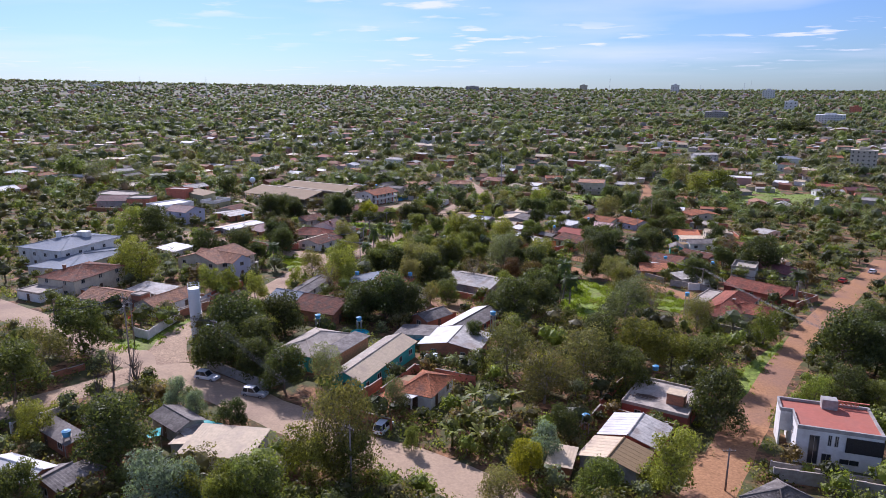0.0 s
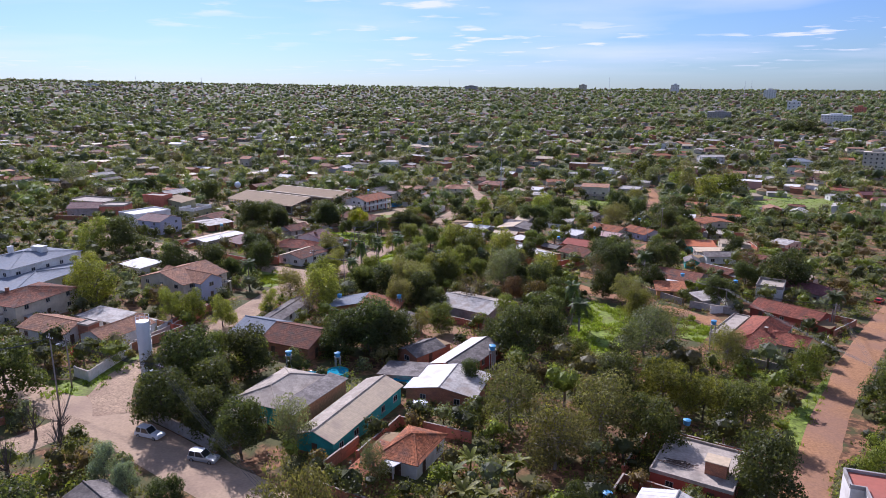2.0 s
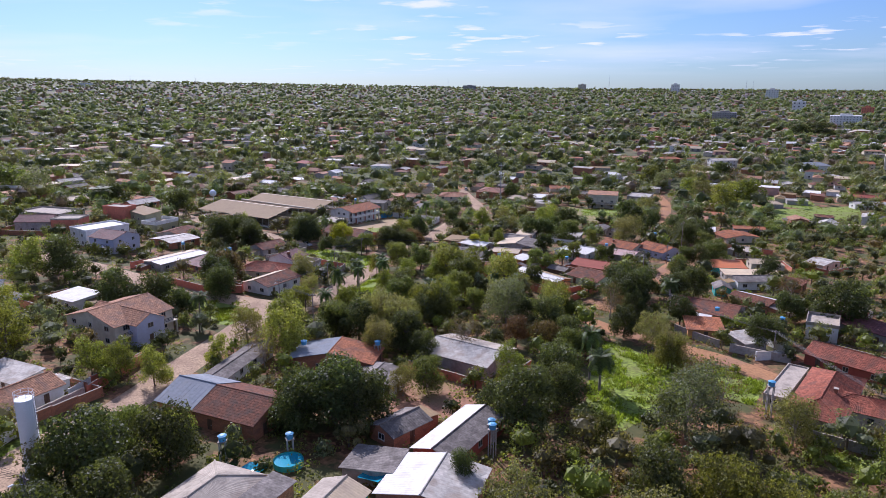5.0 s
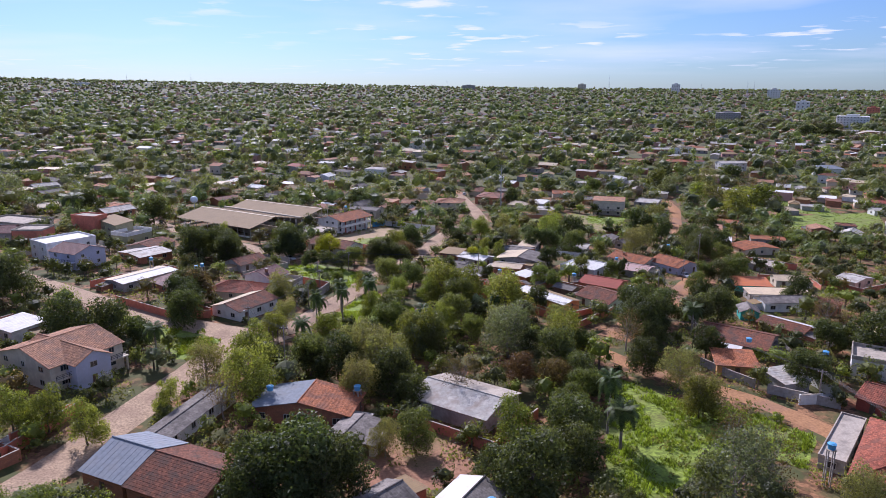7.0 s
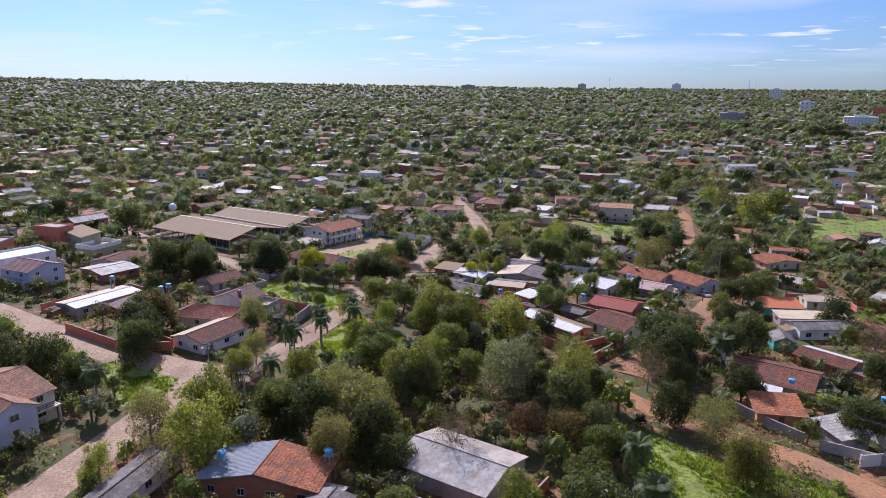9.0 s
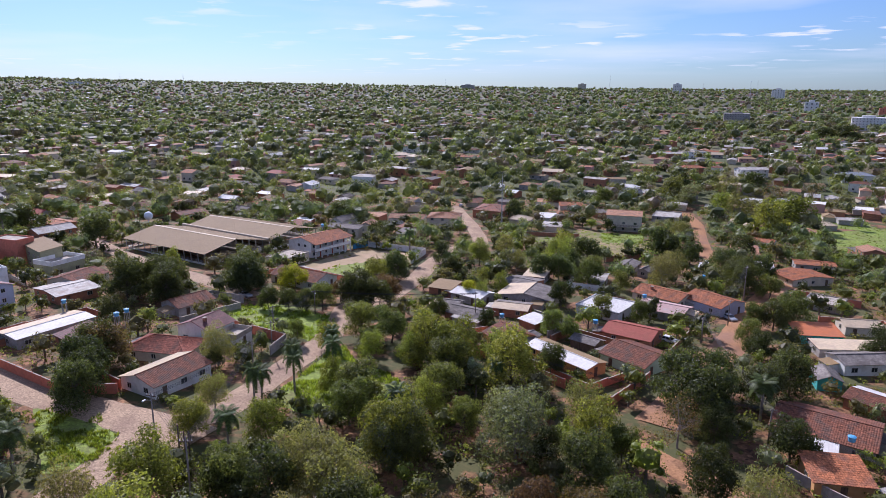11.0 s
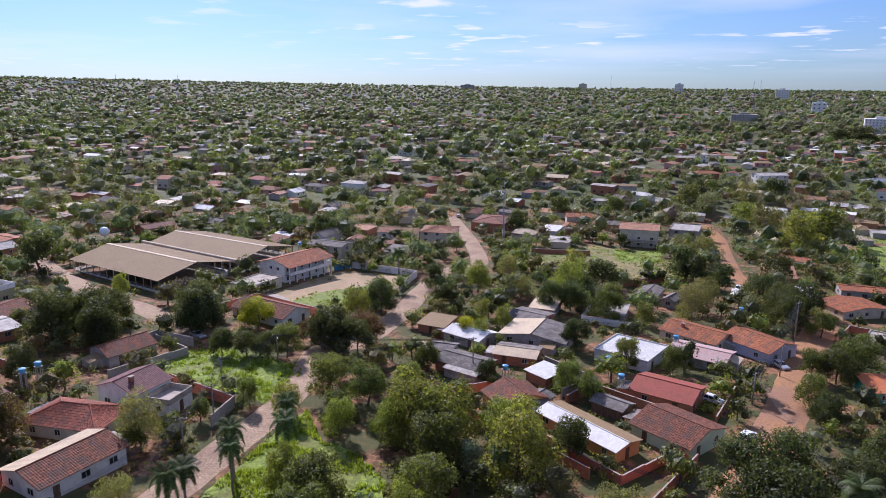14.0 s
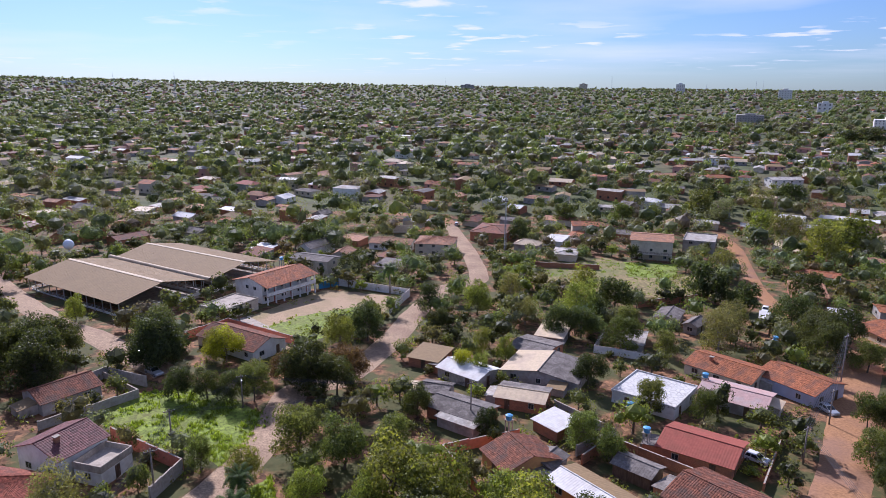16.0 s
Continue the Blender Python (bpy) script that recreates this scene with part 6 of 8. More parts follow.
tree("mango", 24.9, 168.4, 11.6, 12.0, 1)
tree("grey", 43.6, 153.6, 13.1, 14.0, 1)
tree("light", 39.8, 130.4, 10.5, 10.5, 0)
tree("mango", 32.2, 132.3, 10.5, 10.5, 1)
tree("light", 45.4, 126.3, 9.2, 8.8, 0)
tree("broad", 51.5, 123.1, 9.8, 9.6, 0)
tree("light", 72.5, 144.6, 8.8, 8.2, 2)
tree("mango", 80.5, 127.5, 14.5, 15.8, 1)
tree("mango", 86.7, 127.1, 12.0, 12.5, 1)
tree("mango", 97.4, 146.0, 11.4, 11.8, 0)
tree("light", 63.2, 107.0, 8.4, 7.8, 1)
tree("mango", 71.3, 111.0, 9.4, 9.1, 0)
tree("broad", 75.4, 108.7, 7.7, 6.9, 2)
tree("broad", -51.8, 73.8, 7.5, 6.5, 0)
tree("silver", -31.8, 74.5, 7.8, 6.9, 0)
tree("light", -26.8, 73.8, 7.7, 6.8, 0)
tree("light", -31.3, 73.9, 7.1, 6.0, 2)
tree("grey", -7.9, 105.0, 6.5, 5.2, 1)
tree("mango", 18.7, 95.2, 7.2, 6.1, 2)
tree("light", -61.3, 171.6, 8.6, 8.0, 1)
tree("light", -57.0, 172.8, 8.2, 7.5, 2)
tree("light", -48.8, 169.2, 7.7, 6.8, 1)
tree("sparse", -31.0, 179.0, 8.1, 7.3, 1)
tree("light", -40.9, 180.8, 6.7, 5.5, 1)
tree("mango", -64.9, 210.9, 12.1, 12.7, 1)
tree("light", -28.9, 186.3, 11.8, 12.2, 2)
tree("airy", -38.4, 193.0, 9.0, 8.6, 1)
tree("mango", -58.4, 210.9, 8.1, 7.3, 2)
tree("mango", -60.6, 245.9, 10.6, 10.7, 1)
tree("mango", -55.0, 225.9, 9.8, 9.6, 1)
tree("mango", -104.8, 241.9, 14.0, 15.2, 1)
tree("mango", -14.8, 197.7, 10.9, 11.1, 0)
tree("airy", -8.2, 199.9, 11.3, 11.5, 1)
tree("mango", -4.0, 189.9, 10.3, 10.3, 1)
tree("airy", -9.1, 186.7, 8.9, 8.4, 1)
tree("mango", 0.1, 184.7, 8.1, 7.4, 0)
tree("mango", -21.4, 200.0, 8.9, 8.4, 0)
tree("light", 2.0, 212.9, 11.5, 11.8, 2)
tree("light", -31.6, 215.6, 8.2, 7.4, 0)
tree("mango", 28.9, 203.1, 10.6, 10.7, 1)
tree("mango", 31.6, 193.8, 8.7, 8.2, 1)
tree("mango", 46.5, 203.6, 9.3, 8.9, 0)
tree("airy", 51.7, 184.8, 8.8, 8.3, 1)
tree("broad", 26.7, 179.4, 8.4, 7.7, 2)
tree("mango", -19.2, 157.0, 10.8, 10.9, 0)
tree("mango", -10.3, 153.7, 10.4, 10.4, 1)
tree("sparse", 8.5, 188.6, 9.2, 8.8, 1)
tree("broad", 1.1, 170.0, 8.0, 7.2, 1)
tree("airy", -3.2, 167.4, 6.6, 5.3, 2)
tree("light", 16.7, 170.5, 9.2, 8.8, 1)
tree("mango", 13.3, 157.9, 8.5, 7.9, 2)
tree("mango", 23.5, 163.0, 10.6, 10.7, 2)
tree("grey", 2.3, 212.7, 9.9, 9.8, 0)
tree("airy", -5.2, 195.3, 11.1, 11.3, 0)
tree("airy", -11.5, 201.6, 10.2, 10.1, 2)
tree("broad", -6.4, 230.3, 10.0, 9.8, 1)
tree("light", 4.9, 252.6, 12.2, 12.9, 2)
tree("broad", 7.7, 231.6, 10.0, 9.9, 1)
tree("grey", 19.7, 211.3, 12.6, 13.4, 1)
tree("russet", 20.4, 195.0, 8.5, 7.9, 2)
tree("russet", 26.9, 193.3, 8.5, 7.9, 0)
tree("light", 32.8, 214.3, 10.5, 10.6, 2)
tree("broad", 30.3, 188.5, 8.4, 7.7, 1)
tree("mango", 53.1, 224.9, 12.9, 13.7, 2)
tree("airy", 51.0, 196.1, 9.2, 8.8, 0)
tree("mango", 63.5, 214.1, 9.2, 8.8, 0)
tree("mango", 76.1, 239.0, 10.9, 11.1, 1)
tree("broad", 99.6, 284.4, 10.8, 10.9, 2)
tree("mango", 77.0, 198.1, 9.8, 9.6, 2)
tree("mango", 93.8, 219.8, 9.2, 8.8, 2)
tree("light", 50.5, 183.8, 8.4, 7.8, 2)
tree("sparse", 50.7, 169.5, 9.1, 8.6, 2)
tree("sparse", 52.4, 161.3, 9.6, 9.3, 1)
tree("airy", 60.2, 152.2, 9.3, 9.0, 1)
tree("broad", 29.9, 151.1, 6.2, 4.8, 2)
tree("broad", 42.2, 157.6, 7.8, 7.0, 0)
tree("airy", -10.8, 185.5, 6.6, 5.4, 1)
tree("broad", -20.3, 198.7, 9.4, 9.1, 0)
tree("light", -19.6, 216.0, 8.3, 7.6, 0)
tree("broad", -43.3, 145.6, 8.5, 7.9, 1)
tree("light", -35.3, 143.4, 8.5, 7.8, 0)
tree("broad", -46.2, 144.5, 8.2, 7.4, 1)
tree("russet", -58.9, 246.1, 11.0, 11.2, 1)
tree("mango", -56.9, 232.9, 10.3, 10.3, 0)
tree("mango", -75.5, 292.7, 13.2, 14.2, 1)
tree("mango", -66.3, 295.2, 11.3, 11.6, 1)
tree("mango", -46.7, 304.0, 12.3, 12.9, 0)
tree("mango", -37.0, 288.0, 6.8, 6.6, 2)
tree("mango", -31.5, 287.5, 7.2, 7.4, 0)
tree("mango", -26.6, 286.8, 6.8, 6.4, 1)
tree("yellow", -33.8, 306.5, 8.6, 8.6, 1)
tree("yellow", 18.2, 115.0, 8.5, 6.8, 0)
tree("flower", -70.5, 147.0, 4.0, 3.6, 0)
tree("flower", 48.5, 247.1, 2.6, 2.8, 1)
tree("broad", -22.9, 287.6, 8.4, 7.7, 0)
tree("mango", -70.2, 272.0, 8.4, 7.7, 0)
tree("airy", -37.3, 247.9, 8.9, 8.4, 2)
tree("broad", -10.5, 266.8, 9.8, 9.6, 0)
tree("broad", -3.0, 264.4, 10.0, 9.9, 1)
tree("mango", -13.9, 293.2, 11.0, 11.2, 2)
tree("mango", -8.0, 291.4, 9.7, 9.4, 2)
tree("broad", 9.5, 243.7, 11.1, 11.4, 2)
tree("light", 2.4, 250.2, 8.4, 7.7, 2)
tree("light", 21.8, 248.3, 10.5, 10.6, 0)
tree("silver", 14.9, 241.5, 6.5, 5.2, 0)
tree("grey", -0.6, 209.5, 9.0, 8.5, 0)
tree("grey", 19.0, 216.2, 10.7, 10.8, 1)
tree("airy", 32.9, 225.3, 8.9, 8.4, 0)
tree("broad", 12.3, 220.6, 7.2, 6.2, 0)
tree("mango", 30.8, 247.0, 8.0, 7.2, 2)
tree("broad", 35.2, 272.8, 7.9, 7.1, 2)
tree("broad", 38.8, 268.1, 7.0, 5.9, 1)
tree("mango", 19.7, 275.9, 6.0, 4.6, 2)
tree("light", 21.0, 314.8, 6.8, 5.7, 1)
tree("light", 26.0, 311.1, 6.8, 5.6, 2)
tree("yellow", 16.4, 303.0, 6.6, 5.3, 0)
tree("mango", 41.8, 298.3, 8.7, 8.2, 2)
tree("mango", 53.6, 233.4, 12.6, 13.3, 1)
tree("mango", 62.4, 239.9, 9.9, 9.8, 1)
tree("sparse", 46.8, 217.6, 9.3, 8.9, 2)
tree("mango", 53.4, 219.1, 8.1, 7.4, 2)
tree("mango", 68.0, 233.2, 10.8, 11.0, 2)
tree("mango", 93.1, 280.8, 9.7, 9.4, 0)
tree("mango", 79.9, 260.7, 7.8, 7.0, 0)
tree("airy", 77.5, 320.7, 11.3, 11.6, 1)
tree("mango", 101.2, 317.3, 11.0, 11.2, 1)
tree("mango", 103.7, 338.7, 11.2, 11.5, 2)
tree("broad", 50.8, 286.6, 7.6, 6.7, 0)
tree("light", -12.6, 236.7, 7.0, 5.9, 1)
tree("airy", -31.1, 226.1, 7.7, 6.8, 1)
tree("broad", -31.8, 218.7, 6.1, 4.7, 1)
tree("broad", -24.3, 262.7, 6.2, 4.8, 0)
tree("shrub", -37.6, 246.7, 5.9, 4.4, 0)
tree("mango", 7.7, 283.1, 7.4, 6.3, 0)
tree("light", -16.4, 258.5, 7.1, 6.0, 0)
tree("broad", 4.1, 269.1, 8.1, 7.3, 1)
tree("light", -6.5, 252.3, 7.5, 6.5, 0)
tree("broad", 59.9, 284.4, 6.8, 5.6, 0)
tree("broad", 2.9, 208.6, 7.2, 6.2, 0)
tree("mango", 24.3, 210.8, 7.4, 6.4, 1)
tree("light", 6.2, 225.9, 7.9, 7.1, 1)
tree("broad", 35.9, 211.2, 7.5, 6.6, 0)
tree("shrub", -30.8, 256.3, 5.7, 4.2, 1)
tree("mango", 40.3, 328.4, 9.2, 8.8, 1)
tree("broad", 54.2, 320.9, 10.0, 9.9, 1)
tree("mango", 9.0, 345.6, 9.2, 8.8, 1)
tree("mango", 11.3, 327.6, 8.2, 7.5, 2)
tree("light", 21.8, 345.1, 10.1, 10.0, 0)
tree("airy", 32.5, 360.1, 9.3, 8.9, 0)
tree("light", 54.6, 367.4, 10.2, 10.1, 2)
tree("mango", 60.8, 352.0, 11.6, 12.0, 2)
tree("mango", 93.9, 363.4, 11.0, 11.2, 1)
tree("mango", 99.1, 356.0, 10.3, 10.3, 0)
tree("airy", 33.9, 337.9, 7.7, 6.9, 2)
tree("mango", 46.5, 328.4, 9.6, 9.3, 2)
tree("broad", 63.9, 317.7, 7.0, 5.9, 2)
tree("airy", 83.6, 330.8, 10.2, 10.1, 2)
tree("mango", 103.1, 325.3, 11.7, 12.1, 2)
tree("mango", 114.3, 332.5, 10.8, 10.9, 0)
tree("airy", -14.0, 84.5, 15.5, 10.5, 2)
tree("mango", 160.0, 545.0, 14.0, 18.0, 0)
tree("mango", 212.0, 552.0, 13.0, 16.0, 2)
tree("airy", 185.0, 530.0, 13.0, 15.0, 0)
tree("sparse", 205.0, 512.0, 13.0, 17.0, 1)
tree("sparse", 232.0, 520.0, 12.0, 16.0, 2)
tree("grey", 150.0, 500.0, 14.0, 15.0, 1)
tree("mango", 448.0, 860.0, 19.0, 40.0, 1)
tree("mango", 426.0, 866.0, 17.0, 30.0, 2)
tree("light", 160.9, 426.5, 17.0, 19.4, 2)
tree("light", 183.9, 442.6, 17.0, 21.1, 1)
tree("airy", 160.0, 455.3, 16.0, 17.9, 1)
tree("broad", 146.3, 516.1, 16.2, 18.1, 1)
tree("mango", 45.5, 449.9, 11.6, 12.0, 0)
tree("mango", -5.3, 322.0, 10.4, 10.4, 2)
tree("light", -11.0, 315.6, 9.0, 8.5, 0)
tree("mango", -14.7, 295.2, 8.6, 8.0, 2)
tree("russet", -19.3, 296.3, 7.7, 6.7, 0)
tree("russet", -6.2, 297.8, 9.3, 8.9, 1)
tree("mango", -50.3, 310.1, 12.3, 12.9, 2)
tree("light", -78.1, 330.2, 7.2, 6.1, 2)
tree("mango", -71.0, 301.9, 11.6, 12.0, 1)
tree("mango", -69.5, 307.4, 10.6, 10.7, 0)
tree("broad", 71.9, 491.1, 12.2, 12.8, 2)
tree("mango", -16.6, 380.0, 10.5, 10.5, 0)
tree("mango", -37.8, 426.9, 10.3, 10.3, 1)
tree("broad", 99.3, 492.0, 13.2, 14.2, 1)
tree("light", 157.5, 470.6, 14.9, 16.4, 0)
tree("broad", 101.9, 440.1, 9.6, 9.3, 2)
tree("light", -36.6, 308.4, 7.5, 6.5, 0)
tree("airy", 109.5, 396.9, 10.6, 10.6, 1)
tree("mango", 122.6, 366.7, 11.0, 11.2, 2)
tree("broad", 106.3, 310.4, 9.0, 8.6, 1)
tree("broad", 81.3, 269.0, 8.0, 7.2, 1)
tree("broad", 88.9, 282.5, 7.6, 6.6, 0)
tree("broad", 58.7, 332.2, 8.2, 7.4, 0)
tree("mango", 53.9, 342.0, 8.0, 7.2, 2)
tree("light", 20.0, 301.2, 6.4, 5.0, 2)
tree("light", -95.1, 198.5, 10.6, 10.6, 1)
tree("mango", -77.8, 216.8, 11.4, 11.7, 0)
tree("light", -112.8, 239.0, 12.9, 13.7, 1)
tree("mango", -60.2, 240.2, 10.5, 10.5, 2)
tree("mango", -153.2, 375.1, 13.9, 15.1, 2)
tree("mango", -64.1, 290.1, 11.0, 11.2, 1)
tree("mango", -77.6, 299.8, 11.4, 11.7, 2)
tree("mango", -47.1, 303.1, 11.9, 12.4, 0)
tree("mango", 103.8, 214.9, 15.3, 17.0, 0)
tree("mango", 107.2, 259.4, 9.9, 9.7, 1)
tree("light", 174.7, 440.4, 17.0, 25.7, 0)
tree("light", 48.7, 342.3, 12.4, 13.1, 2)
tree("mango", 91.7, 368.6, 12.7, 13.4, 1)
tree("sparse", 101.3, 234.8, 9.7, 9.5, 0)
tree("mango", -115.0, 355.4, 15.0, 16.6, 2)
tree("broad", -232.7, 424.3, 17.0, 25.0, 1)
tree("grey", -203.1, 399.8, 17.0, 20.3, 0)
tree("light", -31.2, 198.9, 10.9, 11.1, 0)
tree("broad", -7.2, 222.8, 9.6, 9.3, 2)
tree("light", -0.6, 209.9, 10.0, 9.8, 1)
tree("light", 11.5, 249.6, 12.1, 12.7, 0)
tree("light", 21.5, 240.5, 12.8, 13.5, 2)
tree("bare", -56.2, 102.0, 6.5, 5.3, 0)
tree("bare", -53.2, 109.4, 6.5, 5.1, 2)
tree("bare", -59.7, 114.3, 6.5, 4.0, 2)
tree("bare", -56.1, 115.2, 6.5, 4.7, 1)
palm(-23.5, 224.1, 10.0, 4.8, 1)
palm(-19.2, 235.7, 7.8, 5.2, 1)
palm(-24.7, 213.0, 7.0, 5.8, 0)
palm(-14.0, 248.5, 8.7, 5.2, 1)
palm(1.2, 220.2, 8.4, 6.3, 1)
palm(19.0, 238.3, 6.5, 4.8, 0)
palm(-6.1, 230.7, 7.1, 4.6, 0)
palm(32.9, 177.5, 10.6, 6.0, 0)
palm(-20.0, 239.0, 8.8, 5.8, 0)
palm(-52.8, 204.9, 7.6, 6.1, 0)
palm(65.5, 228.6, 8.1, 7.1, 1)
palm(70.0, 237.1, 7.0, 6.1, 0)
palm(-153.0, 363.6, 11.1, 14.2, 1)
palm(100.1, 184.1, 8.2, 7.2, 0)
palm(33.6, 172.0, 7.8, 7.1, 1)
palm(-3.0, 363.9, 8.7, 6.5, 1)
palm(-24.2, 231.3, 6.7, 5.6, 0)
palm(-12.9, 242.3, 8.6, 5.9, 0)
banana(4.2, 99.1, 4.8)
banana(1.4, 93.4, 4.4)
banana(9.0, 103.4, 5.0)
banana(5.6, 92.8, 4.4)
banana(2.9, 104.2, 4.6)
banana(11.7, 106.9, 4.8)
banana(7.3, 98.3, 4.8)
banana(5.5, 107.6, 4.6)
banana(8.0, 236.6, 3.6)
banana(9.9, 233.5, 3.6)
banana(5.9, 238.7, 3.6)
banana(11.4, 235.7, 3.6)
banana(65.6, 274.3, 3)


# ---------------------------------------------------------------- single large things
def white_tower(x, y, height=8.0, r=0.85):
    """A tall cylindrical water tower of white-painted steel with a guard rail and a ladder."""
    root = new("water_tower")
    root.matrix_basis = pose(x, y, ground_z(x, y))
    b = Build()
    b.tube((0, 0, -0.4), (0, 0, height - 1.0), r * 0.96, r, 24)
    part("cylinder", b.mesh("cylinder", M["tank_white"], False), root)
    b = Build()
    for z in (height - 0.5, height):
        for k in range(20):
            a0, a1 = k * math.tau / 20, (k + 1) * math.tau / 20
            b.tube((math.cos(a0) * r, math.sin(a0) * r, z), (math.cos(a1) * r, math.sin(a1) * r, z), 0.025, 0.025, 5, caps=False)
    for k in range(8):
        a0 = k * math.tau / 8
        b.tube((math.cos(a0) * r, math.sin(a0) * r, height - 1.0), (math.cos(a0) * r, math.sin(a0) * r, height), 0.025, 0.025, 5)
    part("guard_rail", b.mesh("guard_rail", M["tank_white"]), root)
    b = Build()
    for s in (-0.22, 0.22):
        b.tube((r + 0.18, s, 0), (r + 0.18, s, height), 0.025, 0.025, 5)
    for k in range(int(height / 0.35)):
        b.tube((r + 0.18, -0.22, k * 0.35 + 0.2), (r + 0.18, 0.22, k * 0.35 + 0.2), 0.018, 0.018, 4)
    part("ladder", b.mesh("ladder", M["chrome"]), root)
    tagged(root, "tall white cylindrical water tower with guard rail", "water tower")


white_tower(-53.3, 139.0, 12.2, 1.2)


def modern_house(x, y, rot):
    """White two-storey house: flat red roof behind grey parapets, a stair hut, dark window bands."""
    root = new("house")
    root.matrix_basis = pose(x, y, ground_z(x, y), 0, 0, rot)
    L, W, h = 11.2, 9.5, 6.2
    l, w = L / 2, W / 2
    b = Build()
    b.box(-l, -w, -0.6, l, w, h - 0.4)
    b.box(-l - 1.6, 0.5, 2.6, -l, w, h - 0.4)
    b.box(-l - 1.6, 0.5, -0.6, -l - 1.35, w, 2.6)
    part("wall", b.mesh("wall", M["w_white"]), root)
    b = Build()
    b.box(-l + 0.2, -w + 0.2, h - 0.4, l - 0.2, w - 0.2, h - 0.28)
    b.box(-l - 1.4, 0.7, h - 0.4, -l + 0.2, w - 0.2, h - 0.28)
    part("roof", b.mesh("roof", M["roof_red"]), root, label="flat roof painted brick red")
    b = Build()
    for x0, y0, x1, y1 in ((-l, -w - 0.1, l + 0.1, -w + 0.2), (-l - 1.6, w - 0.2, l, w + 0.1), (l - 0.2, -w + 0.2, l + 0.1, w - 0.2), (-l, -w + 0.2, -l + 0.2, 0.5), (-l - 1.6, 0.5, -l + 0.2, 0.7), (-l - 1.7, 0.7, -l - 1.4, w - 0.2)):
        b.box(x0, y0, h - 0.45, x1, y1, h + 0.12)
    part("parapet", b.mesh("parapet", M["w_grey"]), root, label="grey rendered parapet")
    b = Build()
    b.box(-1.2, w - 1.9, h - 0.3, 1.0, w - 0.3, h + 1.3, bevel=0.02)
    part("stair_hut", b.mesh("stair_hut", M["w_grey"]), root, label="grey rendered stair hut")
    b = Build()
    for k in range(16):
        b.tube((1.4 + k * 0.18, w - 0.3, h), (1.4 + k * 0.18, w - 0.3, h + 0.7), 0.05, 0.05, 6)
    b.box(1.2, w - 0.42, h + 0.7, l, w - 0.18, h + 0.8)
    part("balustrade", b.mesh("balustrade", M["w_coral"]), root)
    for s, z, ww, hh in ((-3.2, 0.4, 1.4, 4.6), (-1.2, 3.6, 0.5, 1.7), (-0.3, 3.6, 0.5, 1.7), (1.6, 1.0, 2.6, 0.9), (-1.4, 0.1, 1.3, 2.2)):
        add_window(root, wall_pose(0, s, L, W, z), ww, hh, False)
    b = Build()
    b.box(0.9, -w - 0.12, 3.0, l + 0.1, -w - 0.004, 5.3)
    part("cladding_panel", b.mesh("cladding_panel", M["iron"]), root, label="dark cladding panel")
    for s in (-1.5, 1.5):
        add_window(root, wall_pose(1, s, L, W, 3.6), 1.4, 1.1)
        add_window(root, wall_pose(3, s, L, W, 3.6), 0.9, 1.1)
    HOME_BOXES.append((x, y, rot, L + 3, W))
    tagged(root, "white two-storey house with a flat brick-red roof", "house", "houses of the neighbourhood")


modern_house(59.2, 94.1, -19)


def tower_block(x, y, w, d, h, mat, label, floors):
    """A tall building far off, with rows of windows."""
    root = new("tower_block")
    root.matrix_basis = pose(x, y, ground_z(x, y) - 3, 0, 0, math.degrees(math.atan2(y, x)) - 90)
    b = Build()
    b.box(-w / 2, -d / 2, 0, w / 2, d / 2, h)
    part("wall", b.mesh("wall", M[mat]), root)
    b = Build()
    b.box(-w * 0.2, -d * 0.2, h, w * 0.2, d * 0.2, h + h * 0.12)
    part("roof_hut", b.mesh("roof_hut", M[mat]), root)
    floors, n = max(1, round((h - 1) / 3.2)), max(3, int(w / 3.6))
    if h > 26:
        floors, n = floors // 2, max(3, n // 2)
    b = Build()
    b.box(-w / n * 0.15, -0.1, 0, w / n * 0.15, 0.05, h / floors * 0.36)
    me = b.mesh("window", M["glass"])
    for f in range(floors):
        for i in range(n):
            part("window", me, root, pose(-w / 2 + w * (i + 0.5) / n, -d / 2, h * (f + 0.3) / floors))
    tagged(root, label, "tower block", "tall buildings on the skyline")


def mast(x, y, h, w=2.0, guyed=False, mat="chrome", label="thin lattice radio mast on the skyline"):
    """A lattice mast: three legs with cross bracing."""
    b = Build()
    n = 14
    corners = lambda z: [Vector((math.cos(k * math.tau / 3) * w * (1 - 0.75 * z / h), math.sin(k * math.tau / 3) * w * (1 - 0.75 * z / h), z)) for k in range(3)]
    r = max(0.05, w * 0.05)
    for i in range(n):
        lo, hi = corners(h * i / n), corners(h * (i + 1) / n)
        for k in range(3):
            b.tube(lo[k], hi[k], r, r, 4, caps=False)
            b.tube(lo[k], hi[(k + 1) % 3], r * 0.7, r * 0.7, 4, caps=False)
    b.tube((0, 0, h), (0, 0, h * 1.1), r, r, 4)
    ob = new("radio_mast", b.mesh("radio_mast", M[mat]))
    ob.matrix_basis = pose(x, y, ground_z(x, y))
    tagged(ob, label, "radio mast", "masts")


